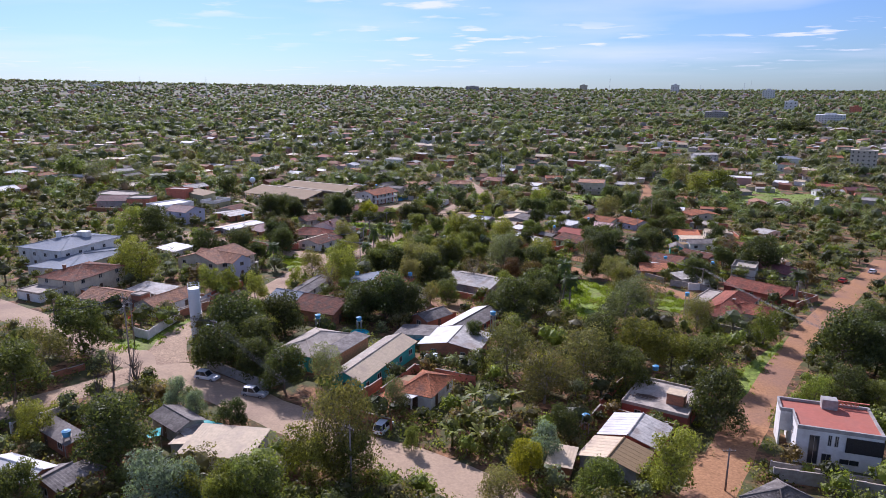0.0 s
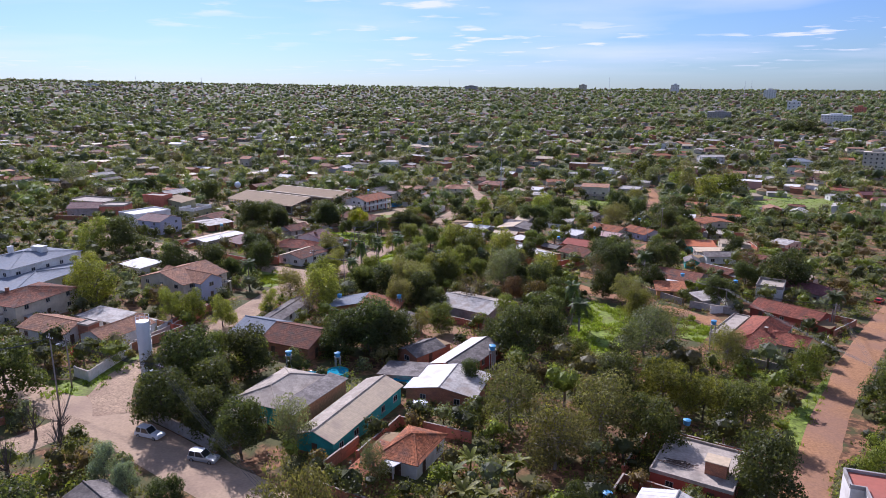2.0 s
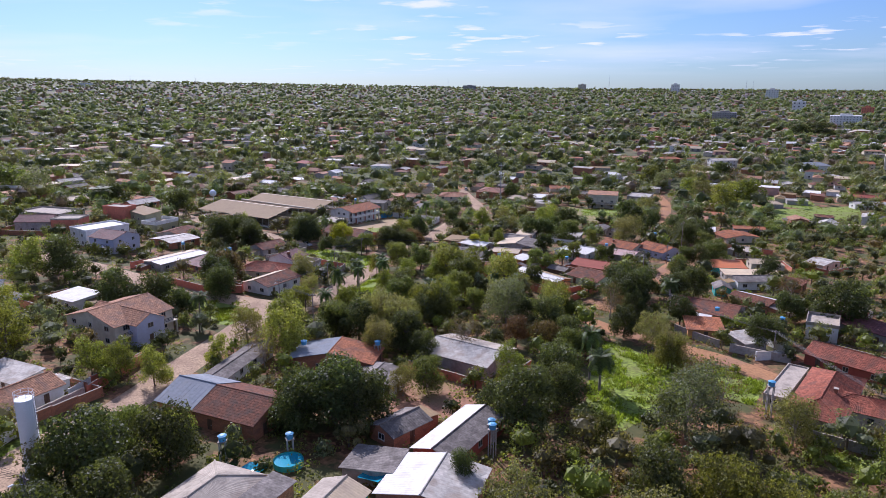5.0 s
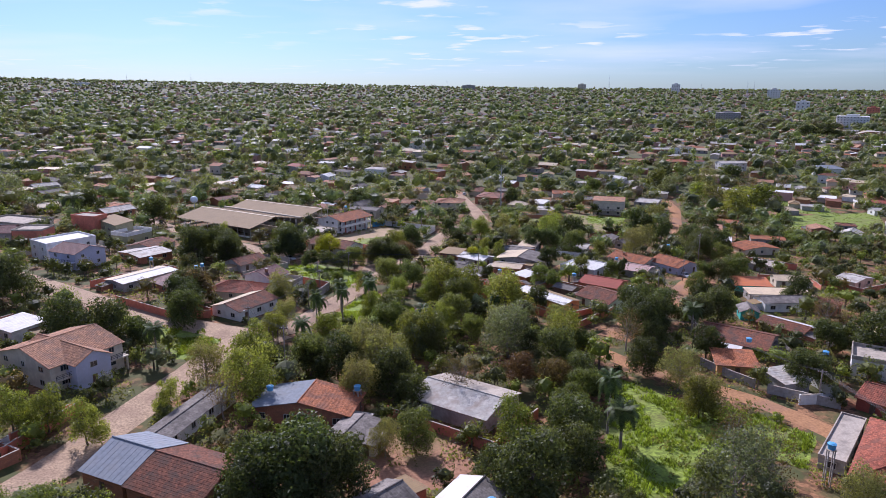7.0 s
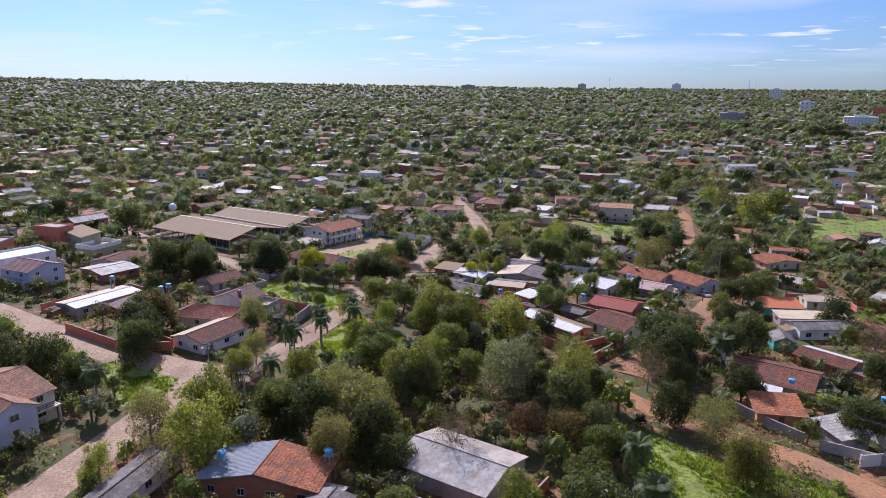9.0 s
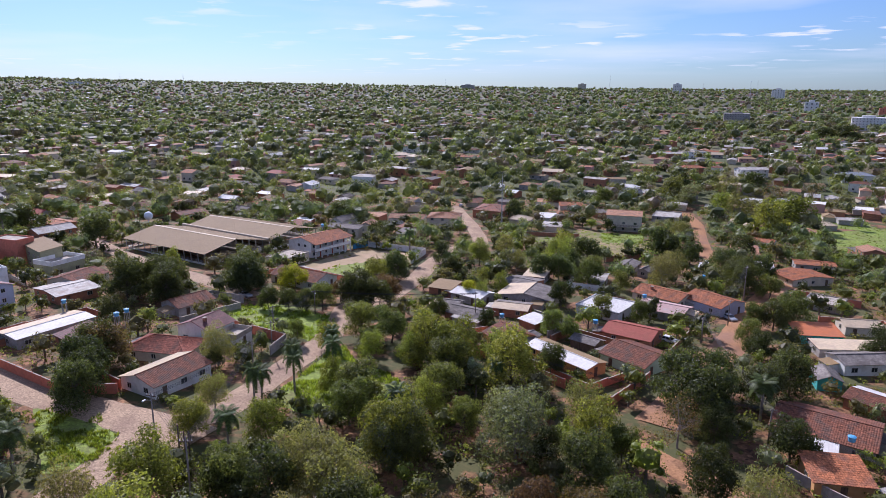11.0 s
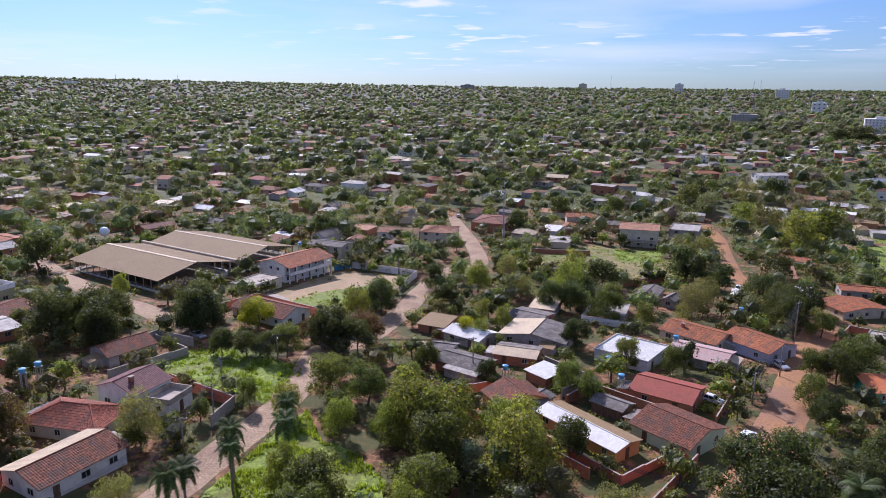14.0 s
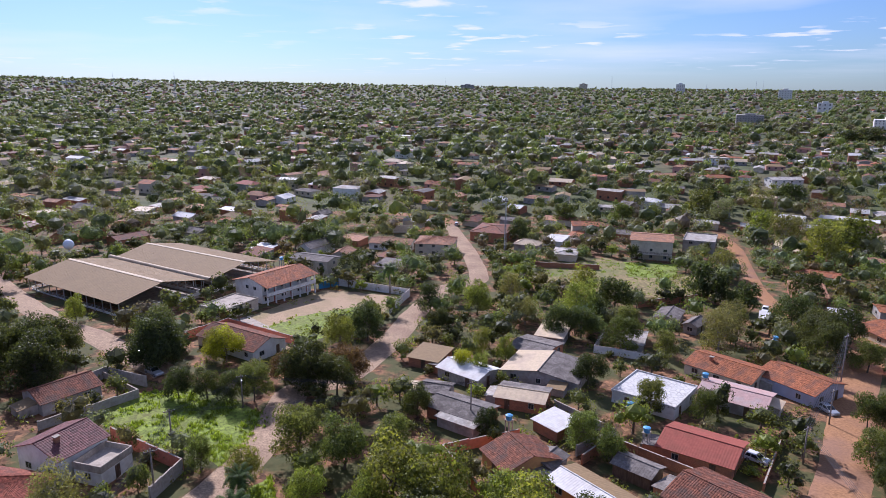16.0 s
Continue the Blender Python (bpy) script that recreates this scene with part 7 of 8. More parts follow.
tower_block(169, 4010, 74, 44, 29, "w_grey", "wide grey tower block on the skyline", 8)
tower_block(848, 4206, 46, 28, 39, "w_cream", "tall grey-white tower block on the skyline", 10)
tower_block(1137, 3414, 39, 23, 48, "w_white", "slender tower with a rounded top storey on the skyline", 12)
tower_block(1115, 2382, 39, 24, 40, "w_white", "white office block in the distance", 6)
tower_block(-1598, 3224, 90, 54, 16, "w_white", "broad white block in the distance", 7)
tower_block(467, 1180, 37, 22, 19, "w_grey", "unfinished red-brown apartment block", 4)
tower_block(780, 1308, 20, 12, 22, "w_coral", "orange apartment block among trees", 4)
tower_block(576, 1026, 39, 24, 20, "w_white", "white row of flats", 3)
tower_block(745, 1484, 25, 15, 28, "w_white", "white block among trees", 4)
tower_block(341, 552, 19, 11, 19.0, "w_cream", "cream apartment house with rows of windows", 3)
mast(-1267, 2920, 58, 2.4)
mast(-667, 1966, 69, 2.64)
mast(837, 3500, 79, 2.88)
mast(1343, 3635, 46, 2.64)
mast(1208, 2795, 62, 2.88)
mast(1230, 2785, 66, 1.92)
mast(44, 3875, 57, 2.64)
mast(35.5, 411.5, 24.0, 0.6, label="slender lattice antenna mast beside a lane")


def gallery_school(x, y, rot, L, W):
    """White two-storey school: open galleries along the front, columns, parapet, clay tile roof."""
    root = new("school")
    root.matrix_basis = pose(x, y, ground_z(x, y), 0, 0, rot)
    l, w, e = L / 2, W / 2, 5.4
    b = Build()
    b.box(-l, -w + 2.2, -0.8, l, w, e)
    part("wall", b.mesh("wall", M["w_white"]), root)
    b = Build()
    b.box(-l, -w, 2.55, l, -w + 2.196, 2.75)
    part("gallery_floor", b.mesh("gallery_floor", M["concrete"]), root)
    b = Build()
    b.box(-l, -w, 2.75, l, -w + 0.15, 3.75)
    part("parapet", b.mesh("parapet", M["w_white"]), root, label="white plastered gallery parapet")
    b = Build()
    b.box(-0.17, 0.0, -0.8, 0.17, 0.3, e)
    col = b.mesh("column", M["w_white"])
    n = 6
    for i in range(n + 1):
        part("column", col, root, pose(-l + 0.2 + i * (L - 0.4) / n, -w + 0.155, 0))
    for st in range(2):
        for i in range(n):
            s = -l + (i + 0.5) * L / n
            m = pose(s, -w + 2.197, st * 2.75 + (0.02 if i % 2 else 0.95))
            if i % 2:
                add_door(root, m, "w_red")
            else:
                add_window(root, m, 1.6, 1.2, False)
    for s in (-1.6, 1.6):
        add_window(root, pose(l + 0.003, s, 3.8, 0, 0, 90), 1.2, 1.0, False)
        add_window(root, pose(-l - 0.003, s, 3.8, 0, 0, -90), 1.2, 1.0, False)
    roof_of(root, L, W, e, 1.9, "gable", "tile", "tile", 0.7)
    b = Build()
    for sx in (-1, 1):
        b.face(((sx * l, -w + 2.2, e), (sx * l, w, e), (sx * l, 0, e + 1.7)) if sx > 0 else ((sx * l, w, e), (sx * l, -w + 2.2, e), (sx * l, 0, e + 1.7)))
    part("gable_wall", b.mesh("gable_wall", M["w_white"]), root)
    HOME_BOXES.append((x, y, rot, L, W))
    tagged(root, "white two-storey school with open galleries and tile roof", "school")


def hall_fittings(x, y, rot, L, W):
    """Concrete floor and a low white rail wall under an open hall."""
    root = new("hall_platform")
    root.matrix_basis = pose(x, y, ground_z(x, y), 0, 0, rot)
    l, w = L / 2 - 1.2, W / 2 - 1.2
    b = Build()
    b.box(-l, -w, -1.2, l, w, 0.12)
    part("floor_slab", b.mesh("floor_slab", M["concrete"]), root)
    for k, (x0, y0, x1, y1) in enumerate(((-l, -w, l, -w + 0.15), (-l, w - 0.15, l, w), (-l, -w + 0.15, -l + 0.15, w - 0.15), (l - 0.15, -w + 0.15, l, w - 0.15))):
        b = Build()
        b.box(x0, y0, 0.12, x1, y1, 0.95)
        part("low_wall", b.mesh("low_wall", M["w_white"]), root)
        b = Build()
        for z in (1.25, 1.6):
            b.box(x0, y0, z, max(x1, x0 + 0.06), max(y1, y0 + 0.06), z + 0.06)
        part("rail", b.mesh("rail", M["frame"]), root)
    tagged(root, "concrete hall floor with a low white rail wall", "platform")


def gutter_roll(a, b, z, r=0.7):
    """A ribbed translucent cover between two roofs."""
    a3, b3 = Vector((*a, ground_z(*a) + z)), Vector((*b, ground_z(*b) + z))
    bl = Build()
    bl.path([a3.lerp(b3, i / 36) + Vector((0, 0, 0.08 if i % 2 else 0)) for i in range(37)], r, 12)
    ob = new("roof_gutter_cover", bl.mesh("roof_gutter_cover", M["sheet_cream"], True))
    tagged(ob, "ribbed cream cover between two hall roofs", "gutter cover")


def globe_tank(x, y, height):
    """A white ball-shaped water tank on a steel post."""
    root = new("globe_tank")
    root.matrix_basis = pose(x, y, ground_z(x, y))
    b = Build()
    b.tube((0, 0, -0.4), (0, 0, height - 1.4), 0.25, 0.2, 10)
    part("post", b.mesh("post", M["chrome"], True), root)
    b = Build()
    for k in range(9):
        t0, t1 = math.pi * k / 9 - math.pi / 2, math.pi * (k + 1) / 9 - math.pi / 2
        b.tube((0, 0, height + 1.7 * math.sin(t0)), (0, 0, height + 1.7 * math.sin(t1)), 1.7 * math.cos(t0) + 0.001, 1.7 * math.cos(t1) + 0.001, 20, caps=False)
    part("globe", b.mesh("globe", M["tank_white"], True), root)
    tagged(root, "white ball-shaped water tank on a post", "water tank")


def tarpaulin(x, y, rot, L, W, z, mat, label):
    """A sagging sheet stretched over four thin poles."""
    root = new("tarpaulin")
    root.matrix_basis = pose(x, y, ground_z(x, y), 0, 0, rot)
    n = 8
    verts = [(-L / 2 + L * i / n, -W / 2 + W * j / n, z - 0.5 * math.sin(math.pi * i / n) * math.sin(math.pi * j / n) + 0.3 * i / n) for j in range(n + 1) for i in range(n + 1)]
    faces = [(j * (n + 1) + i, j * (n + 1) + i + 1, (j + 1) * (n + 1) + i + 1, (j + 1) * (n + 1) + i) for j in range(n) for i in range(n)]
    part("sheet", mesh_of("sheet", verts, faces, M[mat], True), root)
    for sx in (-1, 1):
        for sy in (-1, 1):
            b = Build()
            b.tube((sx * L / 2, sy * W / 2, -0.3), (sx * L / 2, sy * W / 2, z + (0.3 if sx > 0 else 0)), 0.04, 0.04, 6)
            part("pole", b.mesh("pole", M["pole"]), root)
    tagged(root, label, "tarpaulin", "tarpaulins")


def round_pool(x, y, r=2.2):
    root = new("garden_pool")
    root.matrix_basis = pose(x, y, ground_z(x, y))
    b = Build()
    b.tube((0, 0, -0.3), (0, 0, 0.9), r, r, 24, caps=False)
    b.tube((0, 0, -0.3), (0, 0, 0.9), r - 0.08, r - 0.08, 24, caps=False)
    part("rim", b.mesh("rim", M["tarp"]), root)
    b = Build()
    b.tube((0, 0, -0.2), (0, 0, 0.7), r - 0.1, r - 0.1, 24)
    part("water", b.mesh("water", M["water"]), root)
    tagged(root, "round blue garden pool filled with water", "pool")


def wooden_post(x, y, h):
    b = Build()
    b.tube((x, y, ground_z(x, y) - 0.3), (x + 0.05, y, ground_z(x, y) + h), 0.13, 0.10, 8)
    tagged(new("wooden_post", b.mesh("wooden_post", M["dark_wood"], True)), "weathered dark wooden post on the corner verge", "post", "corner posts")


def vault_hall(x, y, rot, W, L, wall_h, rise):
    """A hall under a barrel roof; the curved gable looks along -y."""
    root = new("vaulted_hall")
    root.matrix_basis = pose(x, y, ground_z(x, y), 0, 0, rot)
    n, w, l = 14, W / 2, L / 2
    arc = [(-w + W * k / n, wall_h + rise * (1 - (2 * k / n - 1) ** 2)) for k in range(n + 1)]
    b = Build()
    for sy in (-1, 1):
        pts = [(-w, sy * l, -1.5), (w, sy * l, -1.5)] + [(px, sy * l, pz) for px, pz in reversed(arc)]
        b.face(pts if sy < 0 else list(reversed(pts)))
    for sx in (-1, 1):
        b.face(((sx * w, -l, -1.5), (sx * w, l, -1.5), (sx * w, l, wall_h), (sx * w, -l, wall_h)))
    part("wall", b.mesh("wall", M["w_brick"]), root)
    b = Build()
    o = 0.5
    for (ax, az), (bx, bz) in zip(arc, arc[1:]):
        b.slope((ax, -l - o, az + 0.12), (bx, -l - o, bz + 0.12), (bx, l + o, bz + 0.12), (ax, l + o, az + 0.12), "flat", 0.1)
    part("roof", b.mesh("roof", M["sheet_beige"]), root)
    HOME_BOXES.append((x, y, rot, W, L))
    tagged(root, "brick hall with a dusty barrel-vaulted sheet roof", "hall")


vault_hall(259.0, 608.0, -27, 21.0, 18.0, 3.6, 3.2)
vault_hall(495.0, 850.0, -30, 36.0, 24.0, 4.0, 4.0)
def roof_timber(x, y, z, rot, seed):
    """A loose heap of poles and boards lying on a flat roof."""
    rnd = random.Random(seed)
    root = new("timber_heap")
    root.matrix_basis = pose(x, y, ground_z(x, y) + z, 0, 0, rot)
    for k in range(9):
        l, w = rnd.uniform(2.2, 4.2), rnd.uniform(0.06, 0.16)
        b = Build()
        b.box(-l / 2, -w / 2, 0, l / 2, w / 2, 0.06, bevel=0.01)
        part("board", b.mesh("board", M["dark_wood"]), root, pose(rnd.uniform(-0.8, 0.8), rnd.uniform(-1.0, 1.0), 0.004 + 0.065 * (k % 3), 0, 0, rnd.uniform(-16, 16)))
    tagged(root, "weathered timber boards lying on a flat concrete roof", "timber")


roof_timber(34.6, 107.2, 2.9, -25, 3)
gallery_school(-35.4, 359.4, 54, 17.9, 13.7)
hall_fittings(-80.1, 355.8, -33, 44.9, 26.7)
hall_fittings(-66.7, 381.5, -32, 47.1, 26.4)
gutter_roll((-93.2, 381.2), (-53.3, 356.4), 4.7)
globe_tank(-109.1, 386.9, 7.0)
tarpaulin(-35.8, 93.5, -30, 4, 3, 2.2, "tarp", "teal tarpaulin awning stretched between poles")
tarpaulin(-43.3, 91.2, 20, 3, 2.5, 1.8, "tarp", "small teal tarpaulin over a yard")
tarpaulin(-5.7, 136.9, -30, 3.5, 2.5, 1.9, "water", "blue tarpaulin over a yard")
tarpaulin(-18.5, 134.9, -30, 3, 2, 1.6, "tarp", "teal tarpaulin between houses")
tarpaulin(-22.4, 137.8, -30, 3.5, 2.5, 2, "water", "blue tarpaulin behind a house")
wooden_post(-30.9, 209.5, 6.2)
wooden_post(-30.1, 209.5, 5.2)
wooden_post(-28.5, 207.2, 6.4)
round_pool(-18.6, 142.6)

# ---------------------------------------------------------------- walls between the yards
plots = random.Random(17)
made_walls = 0
for hx, hy, rot, L, W in list(HOME_BOXES):
    if hy > 330 or made_walls >= 46:
        continue
    c, s = math.cos(radians(rot)), math.sin(radians(rot))
    at = lambda u, v: (round(hx + u * c - v * s, 1), round(hy + u * s + v * c, 1))
    u, v = plots.choice((-1, 1)) * (L / 2 + plots.uniform(3.5, 5)), plots.choice((-1, 1)) * (W / 2 + plots.uniform(3, 4.5))
    legs = [at(-u * 0.8, v), at(u, v), at(u, -v * 0.5)]
    clear = True
    for (ax, ay), (bx, by) in zip(legs, legs[1:]):
        for k in range(11):
            if not is_free(ax + (bx - ax) * k / 10, ay + (by - ay) * k / 10, 0.35):
                clear = False
    if clear:
        kind = plots.choice(("w_brick", "w_grey", "w_coral", "w_white", "w_grey"))
        words = {"w_brick": "rough red brick yard wall", "w_grey": "stained grey cement yard wall", "w_coral": "reddish plastered yard wall", "w_white": "stained white plastered yard wall"}[kind]
        fence_wall(legs, plots.choice((1.6, 1.8, 2.0)), kind, words, posts=4.5)
        made_walls += 1

# ---------------------------------------------------------------- overhead wires
cable((70.4, 269.5), (83.0, 284.2), 6.4, 6.6)
cable((70.4, 269.5), (92.7, 297.7), 6.4, 12.7)
cable((83.0, 284.2), (92.7, 297.7), 6.6, 12.7)
cable((-64.5, 133.5), (-59.8, 121.3), 9.1, 14.0)
cable((-64.5, 133.5), (-77.0, 127.7), 9.1, 9.0)
cable((-77.0, 127.7), (-59.8, 121.3), 9.0, 14.0)
cable((-59.8, 121.3), (-43.6, 122.4), 14.0, 9.3)
cable((-36.0, 213.2), (-24.8, 197.2), 9.1, 10.3)
cable((-36.0, 213.2), (-29.4, 244.9), 9.1, 6.2)
cable((17.1, 280.1), (-24.1, 284.6), 8.1, 6.2)
cable((17.1, 280.1), (-31.3, 270.0), 8.1, 6.2)
cable((-29.4, 244.9), (-28.2, 255.6), 6.2, 7.1)
cable((-29.4, 244.9), (-31.3, 270.0), 6.2, 6.2)
cable((-24.1, 284.6), (-31.3, 270.0), 6.2, 6.2)
cable((-24.1, 284.6), (-28.2, 255.6), 6.2, 7.1)
cable((-31.3, 270.0), (-28.2, 255.6), 6.2, 7.1)
cable((-43.6, 122.4), (-64.5, 133.5), 9.3, 9.1)
cable((-43.6, 122.4), (-12.2, 80.8), 9.3, 9.0, 0.9)
cable((62.8, 219.9), (26.0, 240.0), 6.2, 6.4)
cable((98.4, 180.3), (76.4, 192.3), 6.2, 6.2)
cable((98.4, 180.3), (81.6, 137.7), 6.2, 6.2)
cable((76.4, 192.3), (62.8, 219.9), 6.2, 6.2)
cable((-24.8, 197.2), (-29.4, 244.9), 10.3, 6.2)
cable((81.6, 137.7), (76.4, 192.3), 6.2, 6.2)
cable((62.8, 219.9), (70.4, 269.5), 6.2, 6.4)

# ---------------------------------------------------------------- trees and shrubs that fill the gardens
fill = random.Random(11)
gardens = np.random.default_rng(14)
garden_clouds = {"leaf_dark": [], "leaf_mid": [], "leaf_light": [], "leaf_olive": [], "leaf_grey": [], "leaf_brown": []}
stems = Build()
garden_spots = []
for _ in range(50000):
    if len(garden_spots) >= 2000:
        break
    y = fill.uniform(60, 440)
    x = fill.uniform(-0.74, 0.74) * (y + 8)
    spread = fill.choice((3.0, 3.8, 4.8, 6.0, 7.4, 9.0))
    if not is_free(x, y, spread * 0.27 + 0.4) or any(inside(m, x, y) for m in MEADOWS):
        continue
    if any((x - a) ** 2 + (y - b) ** 2 < (r * 0.62 + spread * 0.24) ** 2 for a, b, r in TREE_SPOTS + garden_spots):
        continue
    garden_spots.append((x, y, spread / 2))
    tall = spread * fill.uniform(0.55, 0.85) + (1.6 if spread > 3 else 0.2)
    key = fill.choices(tuple(garden_clouds), (26, 26, 14, 14, 12, 4))[0]
    lobes = [((x + a * spread / 8, y + b * spread / 8, ground_z(x, y) + c * tall / 7.6), r * spread / 8, f * tall / spread) for (a, b, c), r, f in make_lobes(gardens, 9, 3.9, 0.9, 1.9, 5.6)]
    near = y < 325
    garden_clouds[key].append(leaf_cloud(gardens, lobes, int((62 if near else 30) * spread), 0.19 if near else 0.33, 0.7))
    garden_clouds[key].append(leaf_core(gardens, lobes[:4], 0.72))
    stems.tube((x, y, ground_z(x, y) - 0.2), (x, y, ground_z(x, y) + tall * 0.6), 0.03 * spread, 0.015 * spread, 6, caps=False)
for key, clouds in garden_clouds.items():
    ob = new("garden_foliage", leaf_mesh("garden_foliage", np.concatenate(clouds), M[key]))
    tagged(ob, "mixed small garden trees and bushes", "bushes", kind="stuff")
tagged(new("garden_stems", stems.mesh("garden_stems", M["bark"])), "thin stems of garden bushes", "bushes", kind="stuff")

# low weeds and bushes on open soil
weeds = np.random.default_rng(5)
weed_pts = {"leaf_mid": [], "leaf_light": [], "leaf_olive": []}
fill = random.Random(12)
for _ in range(13500):
    y = 58 + 342 * fill.random() ** 1.35
    x = fill.uniform(-0.74, 0.74) * (y + 8)
    lush = noise.noise((x * 0.05, y * 0.05, 9))
    if lush < -0.26 or not is_free(x, y, 0.6) or (lush < 0.25 and any(inside(m, x, y) for m in MEADOWS)):
        continue
    z, r = ground_z(x, y), fill.choice((0.5, 0.7, 0.9, 1.2, 1.7, 2.1)) * (1.15 if lush > 0.1 else 0.9)
    key = fill.choices(tuple(weed_pts), (5, 3, 3))[0]
    weed_pts[key].append(leaf_cloud(weeds, [((x, y, z + r * 0.3), r, 0.55)], int(14 + r * 18), 0.12 + 0.06 * r, 0.4))
for key, clouds in weed_pts.items():
    ob = new("weeds", leaf_mesh("weeds", np.concatenate(clouds), M[key]))
    tagged(ob, "low green weeds and bushes on red earth", "weeds", kind="stuff")

def grove(x, y):
    """Above zero where the trees of the town stand close together."""
    return noise.noise((x * 0.0085, y * 0.0052, 4)) + 0.45 * noise.noise((x * 0.03, y * 0.02, 6))


# ---------------------------------------------------------------- the town beyond the valley
town = random.Random(21)
ROOFS = ("tile", "tile_dark", "tile_pale", "sheet", "sheet_white", "fibre", "sheet_cream", "fibre_brown", "sheet_red", "tile_maroon")
RW = (11, 17, 14, 16, 10, 16, 10, 10, 2, 3)
WALLS = ("w_white", "w_cream", "w_cream", "w_grey", "w_grey", "w_brick", "w_brick", "w_pink")
far_verts, far_faces, far_index = [], [], []
FAR_MATS = [M[k] for k in ROOFS] + [M[k] for k in WALLS] + [M["glass"]]


def town_house(x, y, rot, L, W, h, rise, roof, wall):
    """A plain far house added to the joined town."""
    n = len(far_verts)
    c, s = math.cos(radians(rot)), math.sin(radians(rot))
    z = ground_z(x, y)

    def add(px, py, pz):
        far_verts.append((x + px * c - py * s, y + px * s + py * c, z + pz))
    l, w, o = L / 2, W / 2, 0.4
    for px, py in ((-l, -w), (l, -w), (l, w), (-l, w)):
        add(px, py, -1.0)
    for px, py in ((-l, -w), (l, -w), (l, w), (-l, w)):
        add(px, py, h)
    k = len(ROOFS) + wall
    for i in range(4):
        j = (i + 1) % 4
        far_faces.append((n + i, n + j, n + 4 + j, n + 4 + i)), far_index.append(k)
    in_by = min(l, w) * 0.85 if (int(x) + int(y)) % 3 == 0 else 0.0
    for sx in (-1, 1):
        add(sx * (l + o), -w - o, h), add(sx * (l + o - in_by), 0, h + rise), add(sx * (l + o), w + o, h)
    far_faces.extend([(n + 8, n + 11, n + 12, n + 9), (n + 9, n + 12, n + 13, n + 10), (n + 8, n + 9, n + 10), (n + 11, n + 13, n + 12)])
    far_index.extend([roof, roof, roof if in_by else k, roof if in_by else k])
    for i in range(max(1, int(L / 4))):
        px = -l + L * (i + 0.5) / max(1, int(L / 4))
        m = len(far_verts)
        for dx, dz in ((-0.6, 1.0), (0.6, 1.0), (0.6, 2.1), (-0.6, 2.1)):
            add(px + dx, -w - 0.03, dz)
        far_faces.append((m, m + 1, m + 2, m + 3)), far_index.append(len(ROOFS) + len(WALLS))


things = 0
TOWN_SPOTS = []
y = 350.0
while y < 4300:
    x = -0.72 * y
    gap = 12.8 + y * 0.0115
    while x < 0.72 * y:
        px, py = x + town.uniform(-5, 5), y + town.uniform(-0.45, 0.45) * gap
        x += gap * town.uniform(0.75, 1.5)
        if py < (384 if -62 < px < 2 else 420) and -105 < px < 140 or town.random() < (0.03 if py < 520 else 0.14 if py < 850 else 0.46) + (0.3 if grove(px, py) > 0.12 else 0):
            continue
        if not is_free(px, py, 8) or (py < 460 and any(inside(m, px, py) for m in MEADOWS)):
            continue
        rot = town.choice((-30, 60, -30, 60, -12, 75)) + town.uniform(-8, 8)
        L, W, h = town.uniform(8, 15), town.uniform(6, 9.5), town.choice((2.5, 2.6, 2.8, 2.8, 2.8, 5.2))
        if py > 900:
            h = town.choice((2.8, 3.0, 3.2, 3.4, 5.6)) + (py > 1800) * 2.0
        roof, wall = town.choices(range(len(ROOFS)), RW)[0], town.randrange(len(WALLS))
        rise = town.uniform(0.5, 1.8)
        TOWN_SPOTS.append((px, py))
        if things < 170 and py < 700:
            style = town.choices(("gable", "hip", "shed"), (6, 2, 2))[0]
            word = ROOFS[roof].replace("_", " ").replace("fibre", "grey fibre").replace("sheet", "sheet-metal")
            house(px, py, rot, L, W, h, rise * (0.5 if style == "shed" else 1), style, ROOFS[roof], WALLS[wall], "small town house with a %s roof" % word, windows=things < 25, group="town houses")
            things += 1
        else:
            town_house(px, py, rot, L, W, h, rise, roof, wall)
    y += gap * 1.02
ob = new("distant_houses", mesh_of("distant_houses", far_verts, far_faces, FAR_MATS, False, far_index))
tagged(ob, "many small houses of the distant town", "houses", kind="stuff")

# trees between the town's houses: single ones first, then woods as joined clumps
wood = np.random.default_rng(8)
wr = random.Random(31)


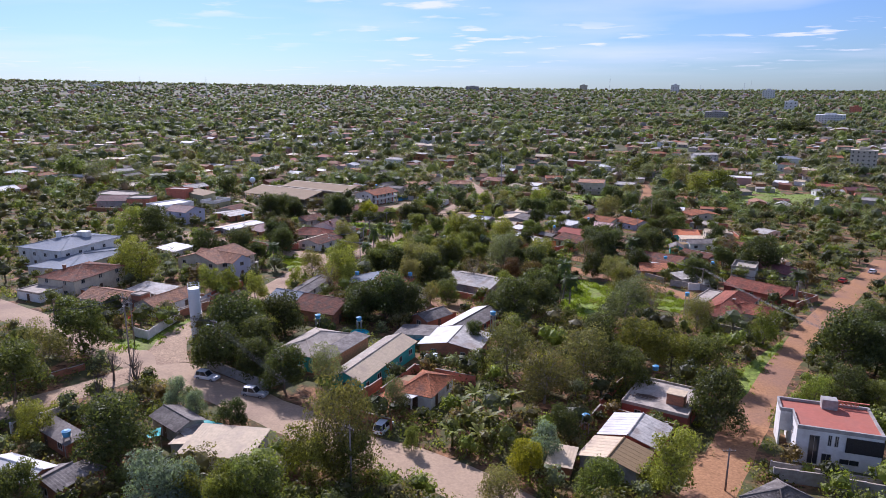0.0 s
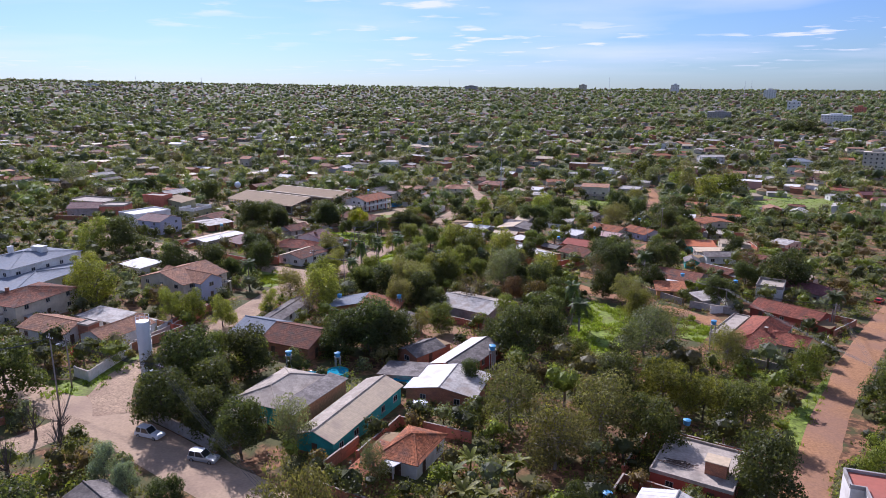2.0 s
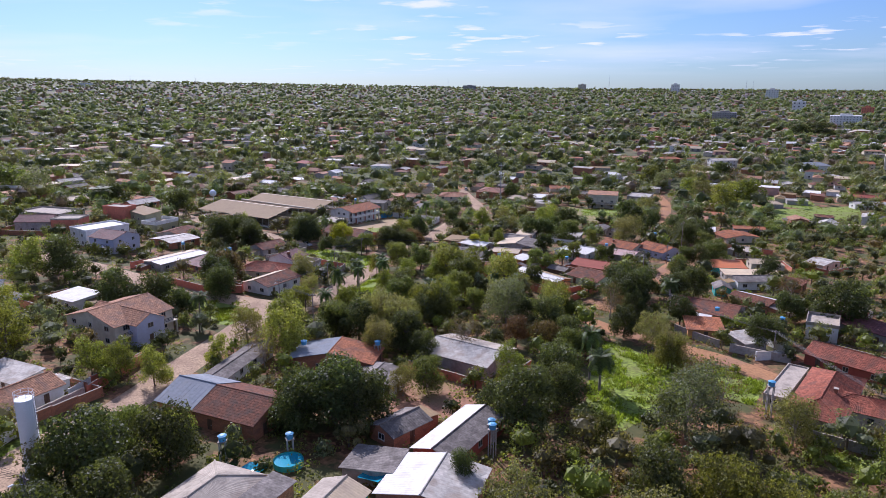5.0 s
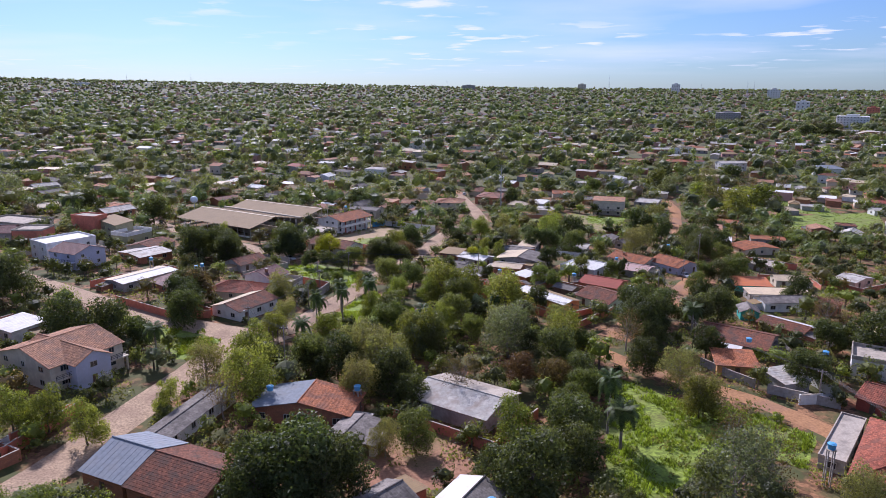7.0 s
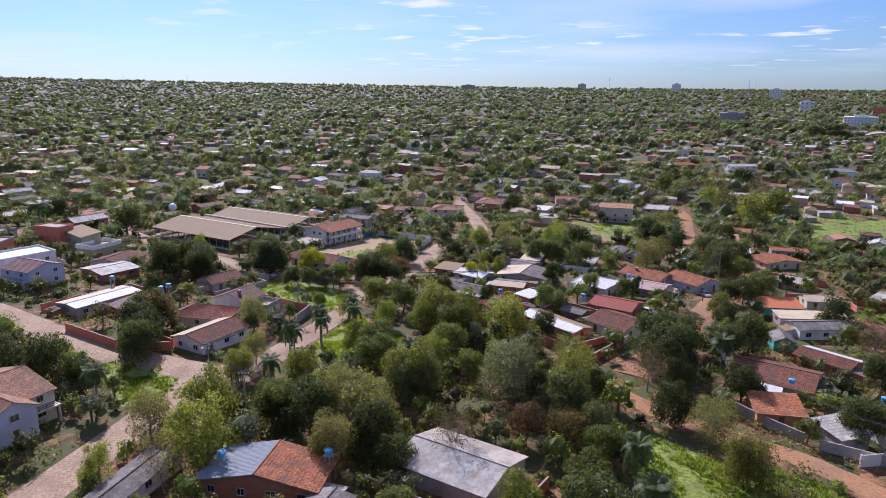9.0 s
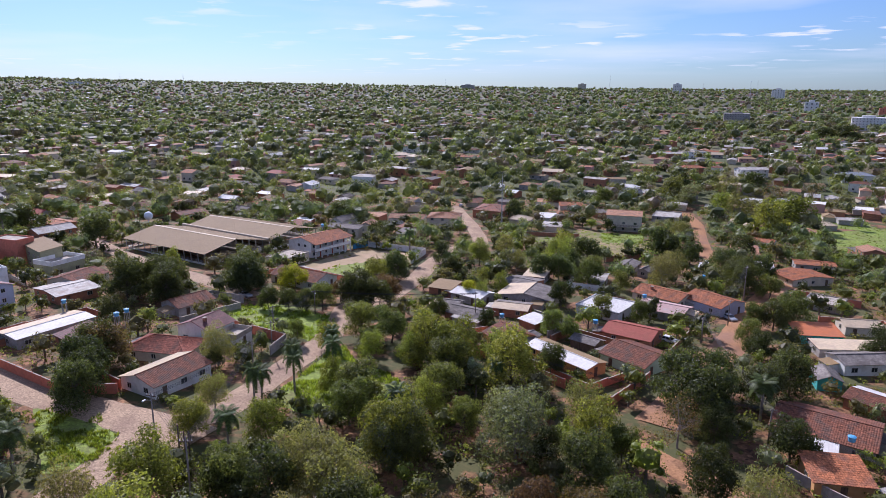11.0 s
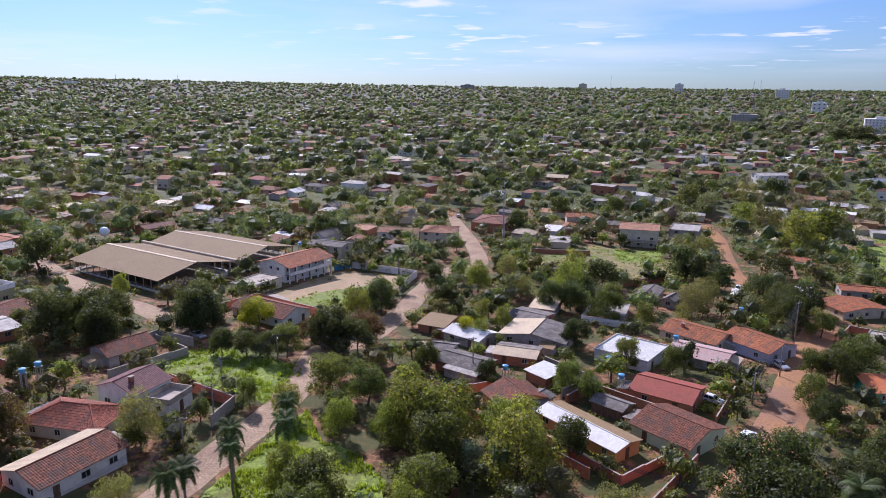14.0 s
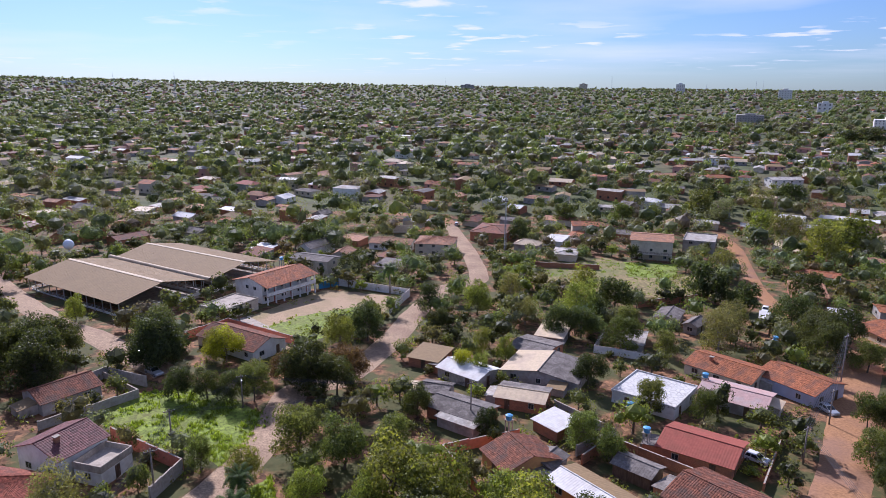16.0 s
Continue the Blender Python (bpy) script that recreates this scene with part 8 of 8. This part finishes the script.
def canopy(x, y, r, tall, n):
    """Lobes of one full crown: a broad middle with smaller heads round it."""
    z = ground_z(x, y)
    lobes = [((x, y, z + tall * 0.56), r * 0.76, 0.44 * tall / (0.76 * r))]
    turn = wr.uniform(0, math.tau)
    for k in range(n):
        a, q = turn + k * math.tau / n + wr.uniform(-0.5, 0.5), r * wr.uniform(0.45, 0.68)
        s = r * wr.uniform(0.34, 0.50)
        lobes.append(((x + math.cos(a) * q, y + math.sin(a) * q, z + tall * wr.uniform(0.36, 0.74)), s, wr.uniform(0.75, 1.0)))
    return lobes


for name, near, far, number, leaves, size, low, high, n in (
        ("town_trees", 325, 450, 620, 560, 0.24, 2.8, 6.8, 5), ("town_trees", 440, 620, 1650, 240, 0.36, 2.8, 7.6, 4), ("town_trees", 590, 1250, 4600, 70, 0.72, 3.4, 9.0, 3),
        ("distant_woods", 1200, 2300, 4300, 22, 1.4, 4.5, 10.5, 2), ("far_woods", 2200, 4950, 5200, 10, 2.4, 7.0, 14.0, 1)):
    spots = [p for p in TOWN_SPOTS if near - 20 < p[1] < far + 20]
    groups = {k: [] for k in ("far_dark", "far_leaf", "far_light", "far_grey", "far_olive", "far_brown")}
    for _ in range(number):
        y = math.sqrt(wr.uniform(near * near, far * far))
        x = wr.uniform(-0.74, 0.74) * y
        thick = grove(x, y)
        r = low + (high - low) * wr.random() ** 1.2 * (1.25 if thick > 0.1 else 0.9 if thick > -0.05 else 0.5)
        if y < 620 and (not is_free(x, y, r * 0.6) or any(inside(m, x, y) for m in MEADOWS)):
            continue
        if y < 2000 and any(abs(x - a) < 3.5 + r * 0.4 and -5 - r * 0.6 < y - b < 4 for a, b in spots):
            continue
        lobes = canopy(x, y, r, r * wr.uniform(1.1, 1.5) + 1.5, n)
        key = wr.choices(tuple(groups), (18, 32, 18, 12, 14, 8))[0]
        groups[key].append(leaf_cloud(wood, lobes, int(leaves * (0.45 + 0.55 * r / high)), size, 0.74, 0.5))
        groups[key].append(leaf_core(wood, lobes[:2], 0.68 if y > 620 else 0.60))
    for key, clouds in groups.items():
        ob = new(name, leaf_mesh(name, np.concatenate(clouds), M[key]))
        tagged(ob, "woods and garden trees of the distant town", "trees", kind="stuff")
